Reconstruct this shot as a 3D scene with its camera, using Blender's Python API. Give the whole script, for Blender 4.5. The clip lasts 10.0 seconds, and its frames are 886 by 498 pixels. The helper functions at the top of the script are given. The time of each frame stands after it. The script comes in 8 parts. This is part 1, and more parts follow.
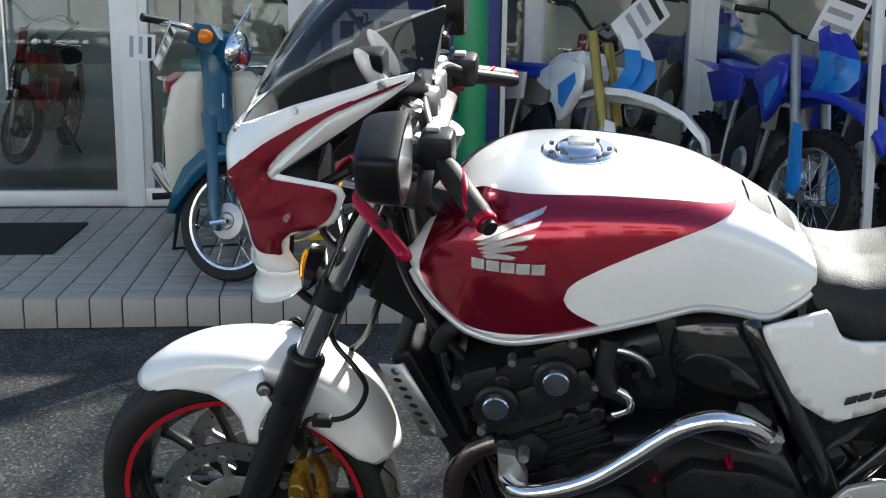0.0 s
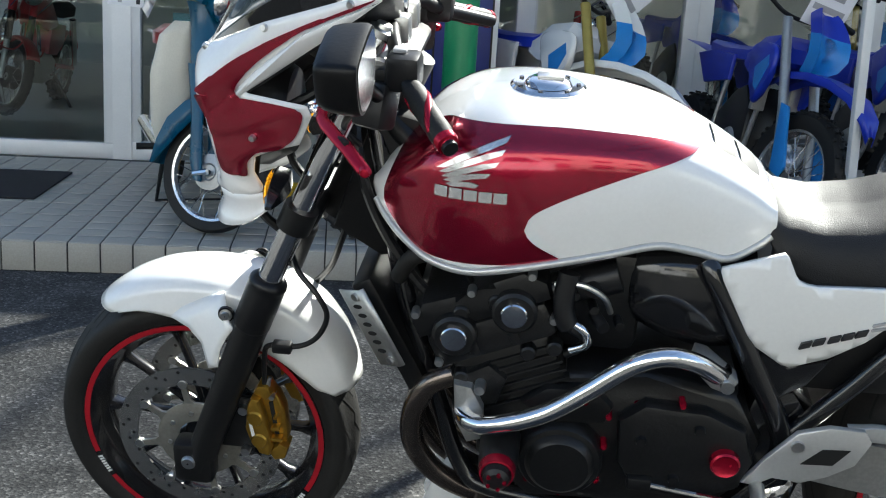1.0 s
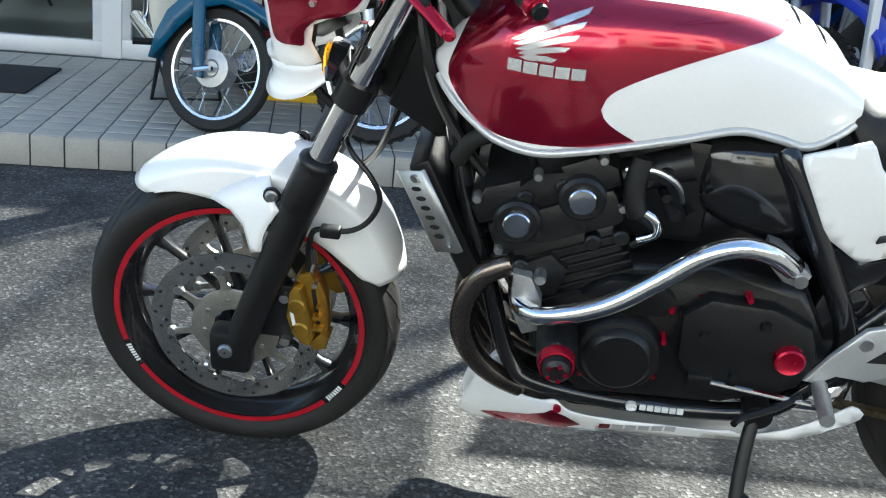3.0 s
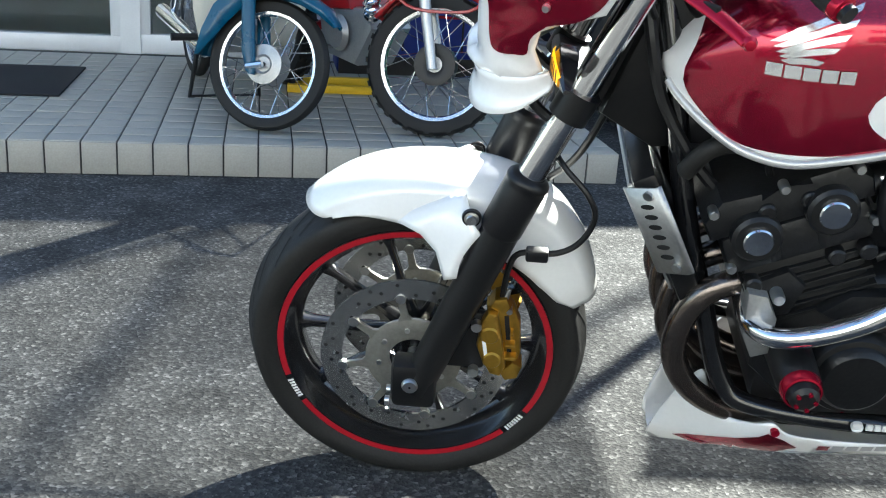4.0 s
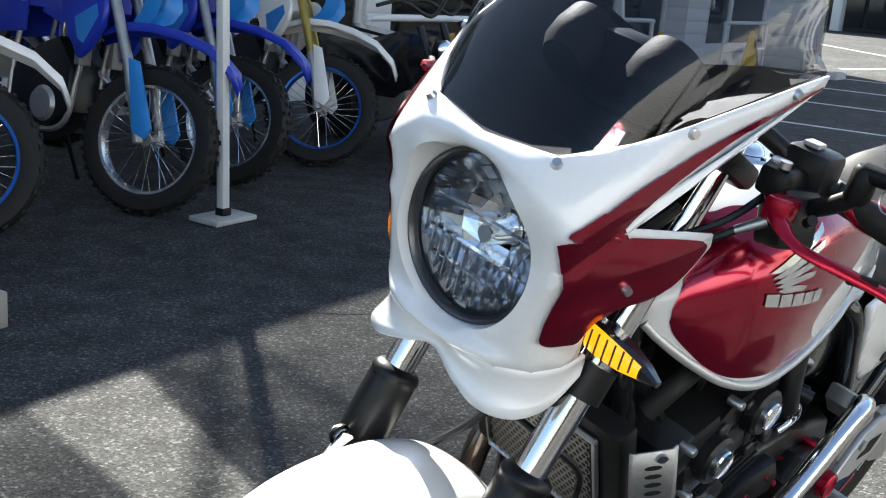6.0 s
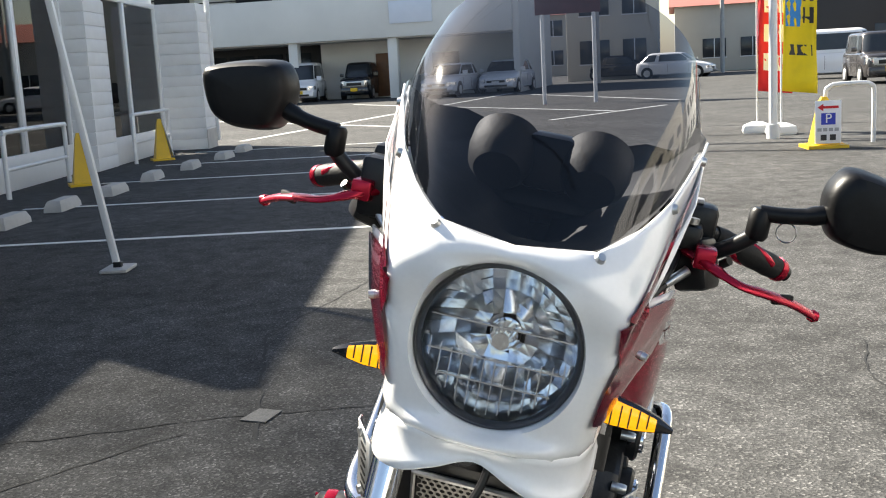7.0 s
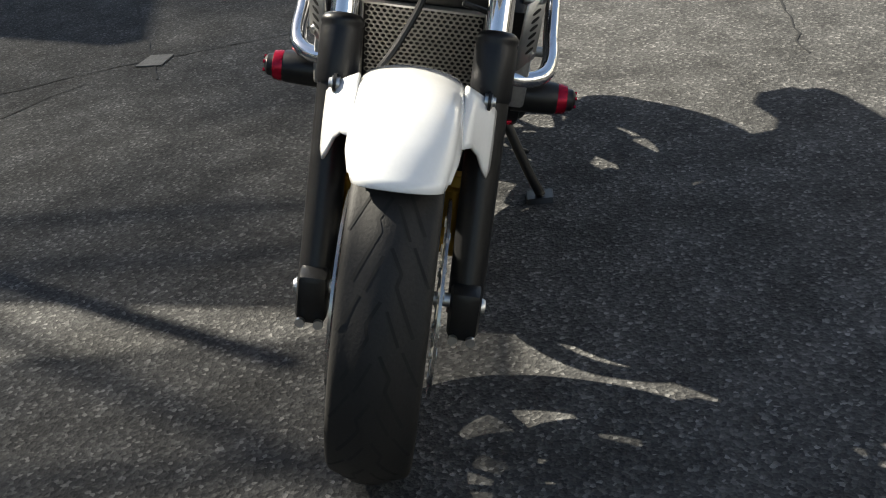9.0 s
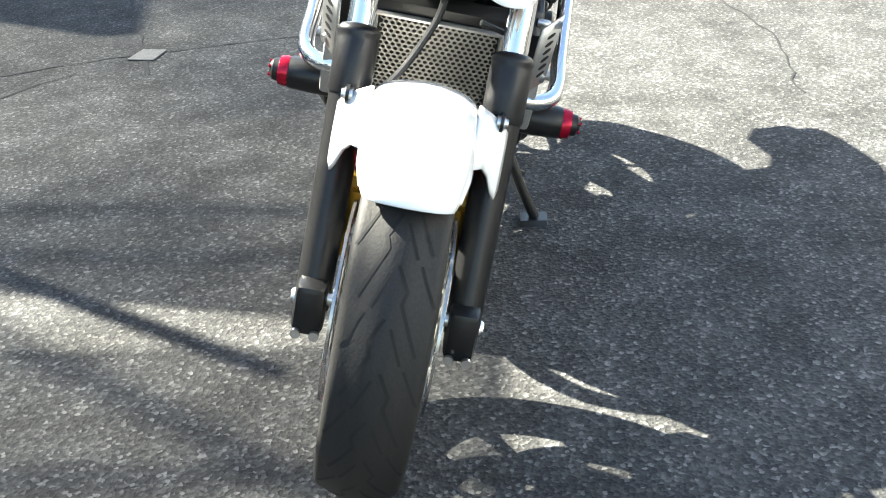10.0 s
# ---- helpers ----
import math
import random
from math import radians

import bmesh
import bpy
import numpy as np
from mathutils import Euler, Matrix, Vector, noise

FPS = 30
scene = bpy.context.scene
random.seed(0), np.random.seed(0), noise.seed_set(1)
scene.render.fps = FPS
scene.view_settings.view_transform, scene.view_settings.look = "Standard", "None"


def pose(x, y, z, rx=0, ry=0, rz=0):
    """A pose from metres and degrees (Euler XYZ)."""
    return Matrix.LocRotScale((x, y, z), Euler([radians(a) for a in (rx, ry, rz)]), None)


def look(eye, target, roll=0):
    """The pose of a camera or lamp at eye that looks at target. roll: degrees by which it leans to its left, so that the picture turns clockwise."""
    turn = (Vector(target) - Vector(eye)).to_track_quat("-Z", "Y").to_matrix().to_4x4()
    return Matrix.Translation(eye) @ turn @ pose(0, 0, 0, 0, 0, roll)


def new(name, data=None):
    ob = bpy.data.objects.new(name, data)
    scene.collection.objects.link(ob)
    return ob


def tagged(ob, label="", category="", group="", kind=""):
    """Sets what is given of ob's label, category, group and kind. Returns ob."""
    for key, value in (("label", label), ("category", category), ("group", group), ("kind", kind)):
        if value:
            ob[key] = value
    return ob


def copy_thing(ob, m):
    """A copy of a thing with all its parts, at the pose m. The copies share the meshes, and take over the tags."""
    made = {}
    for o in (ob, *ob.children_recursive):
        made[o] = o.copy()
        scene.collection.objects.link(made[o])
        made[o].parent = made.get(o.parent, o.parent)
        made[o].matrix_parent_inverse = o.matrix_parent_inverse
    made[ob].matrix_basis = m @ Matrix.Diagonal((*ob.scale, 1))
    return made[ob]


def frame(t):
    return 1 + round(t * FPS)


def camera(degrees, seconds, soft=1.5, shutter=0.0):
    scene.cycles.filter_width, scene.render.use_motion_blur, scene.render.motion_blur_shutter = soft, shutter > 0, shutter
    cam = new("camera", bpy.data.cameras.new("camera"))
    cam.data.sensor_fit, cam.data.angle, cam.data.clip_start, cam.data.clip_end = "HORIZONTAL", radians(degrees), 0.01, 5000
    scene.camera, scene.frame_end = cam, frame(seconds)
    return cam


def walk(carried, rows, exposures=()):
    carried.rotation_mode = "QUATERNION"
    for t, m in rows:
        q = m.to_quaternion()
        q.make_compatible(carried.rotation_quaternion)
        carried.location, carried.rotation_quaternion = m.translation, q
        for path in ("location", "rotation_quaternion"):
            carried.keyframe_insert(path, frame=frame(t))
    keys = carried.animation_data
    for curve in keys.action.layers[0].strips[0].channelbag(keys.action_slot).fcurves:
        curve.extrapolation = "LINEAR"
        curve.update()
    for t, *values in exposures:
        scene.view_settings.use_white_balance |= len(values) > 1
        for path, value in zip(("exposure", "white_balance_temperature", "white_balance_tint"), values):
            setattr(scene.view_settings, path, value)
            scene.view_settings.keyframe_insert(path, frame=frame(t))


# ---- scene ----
cam = camera(44.9, 10.0, 1.1)
PATH = [
    (0, (0.567, -1.941, 1.171), (0.364, 0.003, 0.745), 0.8),
    (0.5, (0.594, -1.939, 1.133), (0.383, 0.01, 0.737), 2.2),
    (1, (0.616, -1.959, 1.092), (0.431, -0.021, 0.635), 3.5),
    (1.5, (0.641, -1.957, 1.047), (0.479, -0.031, 0.533), 3.9),
    (2, (0.647, -1.942, 1.029), (0.513, -0.031, 0.456), 2.5),
    (2.2, (0.641, -1.944, 1.017), (0.494, -0.028, 0.464), 2.6),
    (3.3, (0.351, -1.884, 0.993), (0.247, 0.021, 0.393), 6.0),
    (3.5, (0.258, -1.865, 0.986), (0.162, 0.042, 0.391), 4.9),
    (4, (0.092, -1.773, 0.998), (0.038, 0.124, 0.368), 3.7),
    (4.5, (-0.117, -1.685, 1.075), (0.175, 0.217, 0.531), 5.9),
    (4.8, (-0.288, -1.634, 1.129), (0.262, 0.233, 0.669), 3.9),
    (5, (-0.371, -1.565, 1.14), (0.342, 0.234, 0.635), 3.2),
    (5.3, (-0.473, -1.378, 1.131), (0.448, 0.334, 0.663), 3.6),
    (5.5, (-0.555, -1.27, 1.157), (0.479, 0.373, 0.674), 4.2),
    (5.7, (-0.629, -1.158, 1.163), (0.532, 0.392, 0.663), 4.9),
    (6.8, (-0.993, -0.49, 1.197), (0.885, 0.079, 0.812), -1.4),
    (7, (-1.052, -0.413, 1.205), (0.874, 0.014, 0.874), -3.1),
    (7.5, (-1.198, -0.291, 1.209), (0.772, -0.164, 0.888), -4.5),
    (8, (-1.266, -0.291, 1.163), (0.678, -0.143, 0.714), -4.8),
    (8.5, (-1.327, -0.294, 1.106), (0.554, -0.166, 0.438), -5.4),
    (9, (-1.419, -0.302, 1.079), (0.354, -0.123, 0.17), -7.9),
    (9.5, (-1.429, -0.31, 1.064), (0.315, -0.157, 0.097), -7.0),
    (10, (-1.403, -0.252, 1.086), (0.382, -0.131, 0.192), -3.4),
]
walk(cam, [(t, look(eye, target, roll)) for t, eye, target, roll in PATH],
     [(0, 1.64, 6450, 6), (2.2, 2.25, 6300, 3), (3.3, 2.48, 6300, 3), (5.0, 2.48, 6350, 4), (5.7, 2.05, 6450, 6), (6.8, 1.87, 7000, 9), (8.0, 1.35, 7400, 10), (8.5, 1.12, 7500, 11), (9.0, 1.35, 7200, 8), (9.5, 2.5, 7000, 5), (10, 3.05, 6900, 4)])
# The camera leaves the side of a parked motorcycle and goes round to its front.
LEAN = 13.5                       # degrees, to its left, on the side stand
SHOP = pose(0.61, 2.147, 0, 0, 0, 11.7)   # the corner of the tiled step; x along its edge, y into the shop

# ---- world and light ----
SUN_TO = Vector((0.60, 1.05, 1.0)).normalized()
world = bpy.data.worlds.new("world")
scene.world = world
world.use_nodes = True
nt = world.node_tree
nt.nodes.clear()
sky = nt.nodes.new("ShaderNodeTexSky")
sky.sky_type, sky.sun_disc = "NISHITA", False
sky.sun_elevation = math.asin(SUN_TO.z)
sky.sun_rotation = math.atan2(SUN_TO.x, SUN_TO.y)
bgn = nt.nodes.new("ShaderNodeBackground")
bgn.inputs["Strength"].default_value = 0.072
outw = nt.nodes.new("ShaderNodeOutputWorld")
nt.links.new(sky.outputs[0], bgn.inputs[0])
nt.links.new(bgn.outputs[0], outw.inputs[0])
sun = new("sun", bpy.data.lights.new("sun", "SUN"))
sun.data.energy, sun.data.angle, sun.data.color = 5.4, radians(0.55), (1.0, 0.97, 0.90)
sun.matrix_world = look(SUN_TO * 30, (0, 0, 0))


# unseen cables, added to cast soft shadow bands; by band ends: start, end, height, radius
SHADOW_CABLES = [((0.43, 0.78), (0.04, 0.22), 7, 0.03), ((0.78, 0.78), (0.74, 0.23), 7, 0.025),
          ((1.06, 0.96), (1.0, 0.30), 7, 0.025), ((-0.04, 0.54), (-0.04, 0.09), 7, 0.025),
          ((-1.05, 0.75), (-0.70, 1.27), 7, 0.035), ((-0.67, 0.11), (-0.68, 1.03), 7, 0.025),
          ((17.37, -3.03), (16.51, -6.44), 9, 0.05), ((15.23, -2.76), (14.61, -5.78), 9, 0.05),
          ((13.74, -2.65), (13.43, -4.77), 9, 0.09), ((12.43, -2.44), (11.74, -4.78), 9, 0.07)]
# ---- helpers for building ----
from mathutils.bvhtree import BVHTree


def node_mat(name):
    m = bpy.data.materials.new(name)
    m.use_nodes = True
    return m, m.node_tree, m.node_tree.nodes["Principled BSDF"]


def mk(name, col, rough=0.5, metal=0.0, var=0.12, scale=14.0, bump=0.0, fine=160.0, coat=0.0, spec=0.5):
    """A surface with blotches and fine grain in its colour, its gloss and its relief."""
    m, t, b = node_mat(name)
    tc = t.nodes.new("ShaderNodeTexCoord")
    n1 = t.nodes.new("ShaderNodeTexNoise")
    n1.inputs["Scale"].default_value, n1.inputs["Detail"].default_value = scale, 6
    n2 = t.nodes.new("ShaderNodeTexNoise")
    n2.inputs["Scale"].default_value, n2.inputs["Detail"].default_value = fine, 3
    for n in (n1, n2):
        t.links.new(tc.outputs["Object"], n.inputs["Vector"])
    add = t.nodes.new("ShaderNodeMath")
    add.operation = "ADD"
    t.links.new(n1.outputs[0], add.inputs[0])
    t.links.new(n2.outputs[0], add.inputs[1])
    mr = t.nodes.new("ShaderNodeMapRange")
    mr.inputs["From Min"].default_value, mr.inputs["From Max"].default_value = 0.6, 1.4
    t.links.new(add.outputs[0], mr.inputs["Value"])
    mix = t.nodes.new("ShaderNodeMix")
    mix.data_type = "RGBA"
    mix.inputs["A"].default_value = (*[c * (1 - var) for c in col], 1)
    mix.inputs["B"].default_value = (*[min(1, c * (1 + var)) for c in col], 1)
    t.links.new(mr.outputs[0], mix.inputs["Factor"])
    t.links.new(mix.outputs["Result"], b.inputs["Base Color"])
    rr = t.nodes.new("ShaderNodeMapRange")
    rr.inputs["To Min"].default_value, rr.inputs["To Max"].default_value = rough * 0.8, min(1, rough * 1.25)
    t.links.new(n1.outputs[0], rr.inputs["Value"])
    t.links.new(rr.outputs[0], b.inputs["Roughness"])
    b.inputs["Metallic"].default_value = metal
    b.inputs["Coat Weight"].default_value = coat
    b.inputs["Coat Roughness"].default_value = 0.06
    b.inputs["Specular IOR Level"].default_value = spec
    if bump:
        bp = t.nodes.new("ShaderNodeBump")
        bp.inputs["Strength"].default_value, bp.inputs["Distance"].default_value = bump, 0.002
        t.links.new(n2.outputs[0], bp.inputs["Height"])
        t.links.new(bp.outputs[0], b.inputs["Normal"])
    return m


def clear_mat(name, tint, gloss=0.04, ior=1.5):
    """Thin glass or plastic: tinted, with a reflection that grows at grazing angles."""
    m, t, b = node_mat(name)
    t.nodes.remove(b)
    tr = t.nodes.new("ShaderNodeBsdfTransparent")
    tr.inputs[0].default_value = (*tint, 1)
    gl = t.nodes.new("ShaderNodeBsdfGlossy")
    gl.inputs["Roughness"].default_value = gloss
    fr = t.nodes.new("ShaderNodeFresnel")
    fr.inputs["IOR"].default_value = ior
    mx = t.nodes.new("ShaderNodeMixShader")
    t.links.new(fr.outputs[0], mx.inputs[0])
    t.links.new(tr.outputs[0], mx.inputs[1])
    t.links.new(gl.outputs[0], mx.inputs[2])
    t.links.new(mx.outputs[0], t.nodes["Material Output"].inputs[0])
    return m


def link_mesh(name, bm, material, smooth=38):
    bmesh.ops.recalc_face_normals(bm, faces=bm.faces)
    me = bpy.data.meshes.new(name)
    bm.to_mesh(me)
    bm.free()
    if smooth:
        me.shade_smooth()
        me.set_sharp_from_angle(angle=radians(smooth))
    me.materials.append(material)
    return me


def part(name, bm, material, parent=None, label="", smooth=38):
    """One mesh object under a thing or a part, in that parent's own coordinates."""
    ob = new(name, link_mesh(name, bm, material, smooth))
    if parent is not None:
        ob.parent = parent
    return tagged(ob, label)


def thing(name, m, label, category, group="", kind=""):
    ob = new(name)
    ob.matrix_basis = m
    return tagged(ob, label, category, group, kind)


def cr(pts, n=8, closed=False):
    """A smooth curve through the points."""
    P = [Vector(p) for p in pts]
    out, k = [], len(P)
    for i in range(k if closed else k - 1):
        a, b, c, d = ((P[(i - 1) % k], P[i], P[(i + 1) % k], P[(i + 2) % k]) if closed else
                      (P[max(i - 1, 0)], P[i], P[i + 1], P[min(i + 2, k - 1)]))
        for j in range(n):
            t = j / n
            out.append(0.5 * ((2 * b) + (c - a) * t + (2 * a - 5 * b + 4 * c - d) * t * t + (3 * b - a - 3 * c + d) * t ** 3))
    if not closed:
        out.append(P[-1])
    return out


def lerps(xs, ys, x):
    return float(np.interp(x, xs, ys))


def add_box(bm, lo, hi, bev=0.0, m=None, seg=2):
    made = bmesh.ops.create_cube(bm, size=1)["verts"]
    for v in made:
        v.co = Vector([lo[i] + (v.co[i] + 0.5) * (hi[i] - lo[i]) for i in range(3)])
    if bev:
        edges = list({e for v in made for e in v.link_edges})
        made = list({v for f in bmesh.ops.bevel(bm, geom=edges, offset=bev, segments=seg, affect="EDGES", profile=0.5)["faces"] for v in f.verts} | {v for v in made if v.is_valid})
    if m is not None:
        bmesh.ops.transform(bm, matrix=m, verts=[v for v in made if v.is_valid])
    return bm


def box(lo, hi, bev=0.0, m=None):
    return add_box(bmesh.new(), lo, hi, bev, m)


def add_rod(bm, a, b, r, r2=None, seg=14, cap=True):
    a, b = Vector(a), Vector(b)
    d = b - a
    rot = d.to_track_quat("Z", "Y").to_matrix().to_4x4()
    bmesh.ops.create_cone(bm, cap_ends=cap, segments=seg, radius1=r, radius2=r if r2 is None else r2, depth=d.length,
                          matrix=Matrix.Translation((a + b) / 2) @ rot)
    return bm


def rod(a, b, r, r2=None, seg=14):
    return add_rod(bmesh.new(), a, b, r, r2, seg)


def add_rings(bm, rings, closed=True, caps=True):
    rows = [[bm.verts.new(p) for p in ring] for ring in rings]
    n = len(rows[0])
    for a, b in zip(rows, rows[1:]):
        for i in range(n if closed else n - 1):
            j = (i + 1) % n
            bm.faces.new((a[i], a[j], b[j], b[i]))
    if caps and closed:
        bm.faces.new(rows[0][::-1])
        bm.faces.new(rows[-1])
    return bm


def loft(rings, closed=True, caps=True):
    return add_rings(bmesh.new(), rings, closed, caps)


def add_tube(bm, path, r, seg=10, flat=1.0):
    P = [Vector(p) for p in path]
    up = Vector((0.01, 0.02, 1)) if abs((P[-1] - P[0]).normalized().z) < 0.9 else Vector((1, 0.02, 0.01))
    rings = []
    for i, p in enumerate(P):
        d = (P[min(i + 1, len(P) - 1)] - P[max(i - 1, 0)]).normalized()
        s = d.cross(up).normalized()
        up = s.cross(d).normalized()
        rad = r[i] if isinstance(r, (list, tuple)) else r
        rings.append([p + rad * (math.cos(a) * s + flat * math.sin(a) * up) for a in np.linspace(0, 2 * math.pi, seg, endpoint=False)])
    return add_rings(bm, rings)


def tube(path, r, seg=10, flat=1.0):
    return add_tube(bmesh.new(), path, r, seg, flat)


def add_lathe(bm, profile, c=(0, 0, 0), seg=48, a0=0.0, a1=2 * math.pi, m=None):
    """A profile of (radius, y) turned about the y axis through c."""
    full = abs(a1 - a0 - 2 * math.pi) < 1e-6
    angles = np.linspace(a0, a1, seg, endpoint=not full)
    m = m or Matrix()
    rows = [[bm.verts.new(m @ (Vector(c) + Vector((r * math.cos(a), y, r * math.sin(a))))) for a in angles] for r, y in profile]
    k = len(rows)
    shut = profile[0] != profile[-1]
    for q in range(k - 1 if shut else k - 1):
        for i in range(seg if full else seg - 1):
            j = (i + 1) % seg
            bm.faces.new((rows[q][i], rows[q][j], rows[q + 1][j], rows[q + 1][i]))
    return bm


def lathe(profile, c=(0, 0, 0), seg=48, a0=0.0, a1=2 * math.pi, m=None):
    bm = add_lathe(bmesh.new(), profile, c, seg, a0, a1, m)
    bmesh.ops.remove_doubles(bm, verts=bm.verts, dist=1e-6)
    return bm


def add_prism(bm, poly, y0, y1, bev=0.0, m=None):
    """An outline in (x, z), from y0 to y1."""
    a = [bm.verts.new((p[0], y0, p[1])) for p in poly]
    b = [bm.verts.new((p[0], y1, p[1])) for p in poly]
    faces = [bm.faces.new(a[::-1]), bm.faces.new(b)]
    for i in range(len(poly)):
        j = (i + 1) % len(poly)
        faces.append(bm.faces.new((a[i], a[j], b[j], b[i])))
    if bev:
        bmesh.ops.bevel(bm, geom=list(set(faces[0].edges) | set(faces[1].edges)), offset=bev, segments=2, affect="EDGES", profile=0.5)
    if m is not None:
        bmesh.ops.transform(bm, matrix=m, verts=bm.verts)
    return bm


def prism(poly, y0, y1, bev=0.0, m=None):
    return add_prism(bmesh.new(), poly, y0, y1, bev, m)


def laid(tree, poly, side=-1, lift=0.0012, step=0.012, axis=1):
    """A patch with the outline poly in (x, z), laid on the side of a body: paint, badge or trim that follows its form."""
    bm = bmesh.new()
    bm.faces.new([bm.verts.new((p[0], 0, p[1])) for p in poly])
    for k, no in ((0, (1, 0, 0)), (1, (0, 0, 1))):
        vals = [p[k] for p in poly]
        x = min(vals) + step
        while x < max(vals):
            co = (x, 0, 0) if k == 0 else (0, 0, x)
            bmesh.ops.bisect_plane(bm, geom=bm.verts[:] + bm.edges[:] + bm.faces[:], plane_co=co, plane_no=no)
            x += step
    for v in bm.verts:
        best = None
        for dz in (0, 0.004, -0.004, 0.01, -0.01, 0.02, -0.02):
            for dx in (0, 0.006, -0.006, 0.015, -0.015):
                hit = tree.ray_cast(Vector((v.co.x + dx, side * 1.0, v.co.z + dz)), Vector((0, -side, 0)))
                if hit[0] is not None and hit[0].y * side > 0:
                    best = hit
                    break
            if best:
                break
        if best:
            n = best[1] if best[1].y * side > 0 else -best[1]
            v.co.y = best[0].y
            v.co += n * lift
    return bm


def mirror_bm(bm):
    out = bm.copy()
    for v in out.verts:
        v.co.y = -v.co.y
    bmesh.ops.reverse_faces(out, faces=out.faces)
    return out


# ---- materials ----
def asphalt_mat():
    m, t, b = node_mat("asphalt")
    tc = t.nodes.new("ShaderNodeTexCoord")

    def noi(s, d):
        n = t.nodes.new("ShaderNodeTexNoise")
        n.inputs["Scale"].default_value, n.inputs["Detail"].default_value = s, d
        t.links.new(tc.outputs["Object"], n.inputs["Vector"])
        return n
    vor = t.nodes.new("ShaderNodeTexVoronoi")
    vor.inputs["Scale"].default_value = 135
    t.links.new(tc.outputs["Object"], vor.inputs["Vector"])
    big, mid, small = noi(0.6, 4), noi(6, 6), noi(260, 2)
    sep = t.nodes.new("ShaderNodeSeparateColor")
    t.links.new(vor.outputs["Color"], sep.inputs[0])
    stone = t.nodes.new("ShaderNodeValToRGB")
    stone.color_ramp.elements[0].position, stone.color_ramp.elements[0].color = 0.0, (0.030, 0.030, 0.0305, 1)
    stone.color_ramp.elements[1].position, stone.color_ramp.elements[1].color = 1.0, (0.165, 0.162, 0.156, 1)
    e = stone.color_ramp.elements.new(0.70)
    e.color = (0.060, 0.0595, 0.058, 1)
    e = stone.color_ramp.elements.new(0.92)
    e.color = (0.092, 0.091, 0.088, 1)
    t.links.new(sep.outputs[0], stone.inputs[0])
    k = t.nodes.new("ShaderNodeMapRange")
    k.inputs["From Min"].default_value, k.inputs["From Max"].default_value = 0.3, 0.7
    k.inputs["To Min"].default_value, k.inputs["To Max"].default_value = 0.62, 1.3
    t.links.new(mid.outputs[0], k.inputs["Value"])
    k2 = t.nodes.new("ShaderNodeMapRange")
    k2.inputs["From Min"].default_value, k2.inputs["From Max"].default_value = 0.3, 0.7
    k2.inputs["To Min"].default_value, k2.inputs["To Max"].default_value = 0.8, 1.25
    t.links.new(big.outputs[0], k2.inputs["Value"])
    mu = t.nodes.new("ShaderNodeMath")
    mu.operation = "MULTIPLY"
    t.links.new(k.outputs[0], mu.inputs[0])
    t.links.new(k2.outputs[0], mu.inputs[1])
    vm = t.nodes.new("ShaderNodeVectorMath")
    vm.operation = "SCALE"
    t.links.new(stone.outputs[0], vm.inputs[0])
    t.links.new(mu.outputs[0], vm.inputs["Scale"])
    t.links.new(vm.outputs[0], b.inputs["Base Color"])
    b.inputs["Roughness"].default_value = 0.9
    b.inputs["Specular IOR Level"].default_value = 0.18
    h = t.nodes.new("ShaderNodeMath")
    h.operation = "ADD"
    t.links.new(vor.outputs["Distance"], h.inputs[0])
    t.links.new(small.outputs[0], h.inputs[1])
    bp = t.nodes.new("ShaderNodeBump")
    bp.inputs["Strength"].default_value, bp.inputs["Distance"].default_value = 0.65, 0.004
    t.links.new(h.outputs[0], bp.inputs["Height"])
    t.links.new(bp.outputs[0], b.inputs["Normal"])
    return m


ASPHALT = asphalt_mat()
WHITE = mk("white_lacquer", (0.80, 0.80, 0.79), 0.22, 0, 0.03, 9, coat=0.8)
RED = mk("candy_red_lacquer", (0.36, 0.003, 0.030), 0.20, 0.8, 0.08, 9, coat=1.0)
CHROME = mk("chrome", (0.82, 0.82, 0.83), 0.09, 1.0, 0.03, 20)
STEEL = mk("brushed_steel", (0.62, 0.62, 0.61), 0.34, 1.0, 0.12, 30)
SILVER = mk("silver_paint", (0.56, 0.56, 0.55), 0.35, 0.55, 0.08, 25)
ALU = mk("matt_aluminium", (0.44, 0.44, 0.43), 0.42, 0.8, 0.15, 30, 0.15)
BLACK = mk("satin_black_paint", (0.009, 0.009, 0.0095), 0.36, 0, 0.25, 20, 0.1, spec=0.35)
GLOSSBLACK = mk("gloss_black_paint", (0.01, 0.01, 0.011), 0.16, 0, 0.2, 20, coat=0.6)
ENGINE = mk("engine_black", (0.010, 0.010, 0.0105), 0.34, 0.05, 0.35, 35, 0.3, spec=0.4)
RUBBER = mk("tyre_rubber", (0.014, 0.0135, 0.013), 0.62, 0, 0.3, 18, 0.25, 220, spec=0.32)
# near-black standing for shade in grooves, holes and slots; also colours cracks
RECESS_SHADE = mk("recess_shade_black", (0.004, 0.004, 0.004), 0.85, 0, 0.2, 20)
SEAT = mk("seat_vinyl", (0.018, 0.018, 0.019), 0.58, 0, 0.2, 25, 0.5, 500, spec=0.25)
PLASTIC = mk("black_plastic", (0.009, 0.009, 0.010), 0.36, 0, 0.2, 20, 0.12, spec=0.35)
GOLD = mk("gold_anodised", (0.50, 0.29, 0.045), 0.30, 0.85, 0.12, 30)
REDANO = mk("red_anodised", (0.42, 0.006, 0.03), 0.25, 0.6, 0.1, 30)
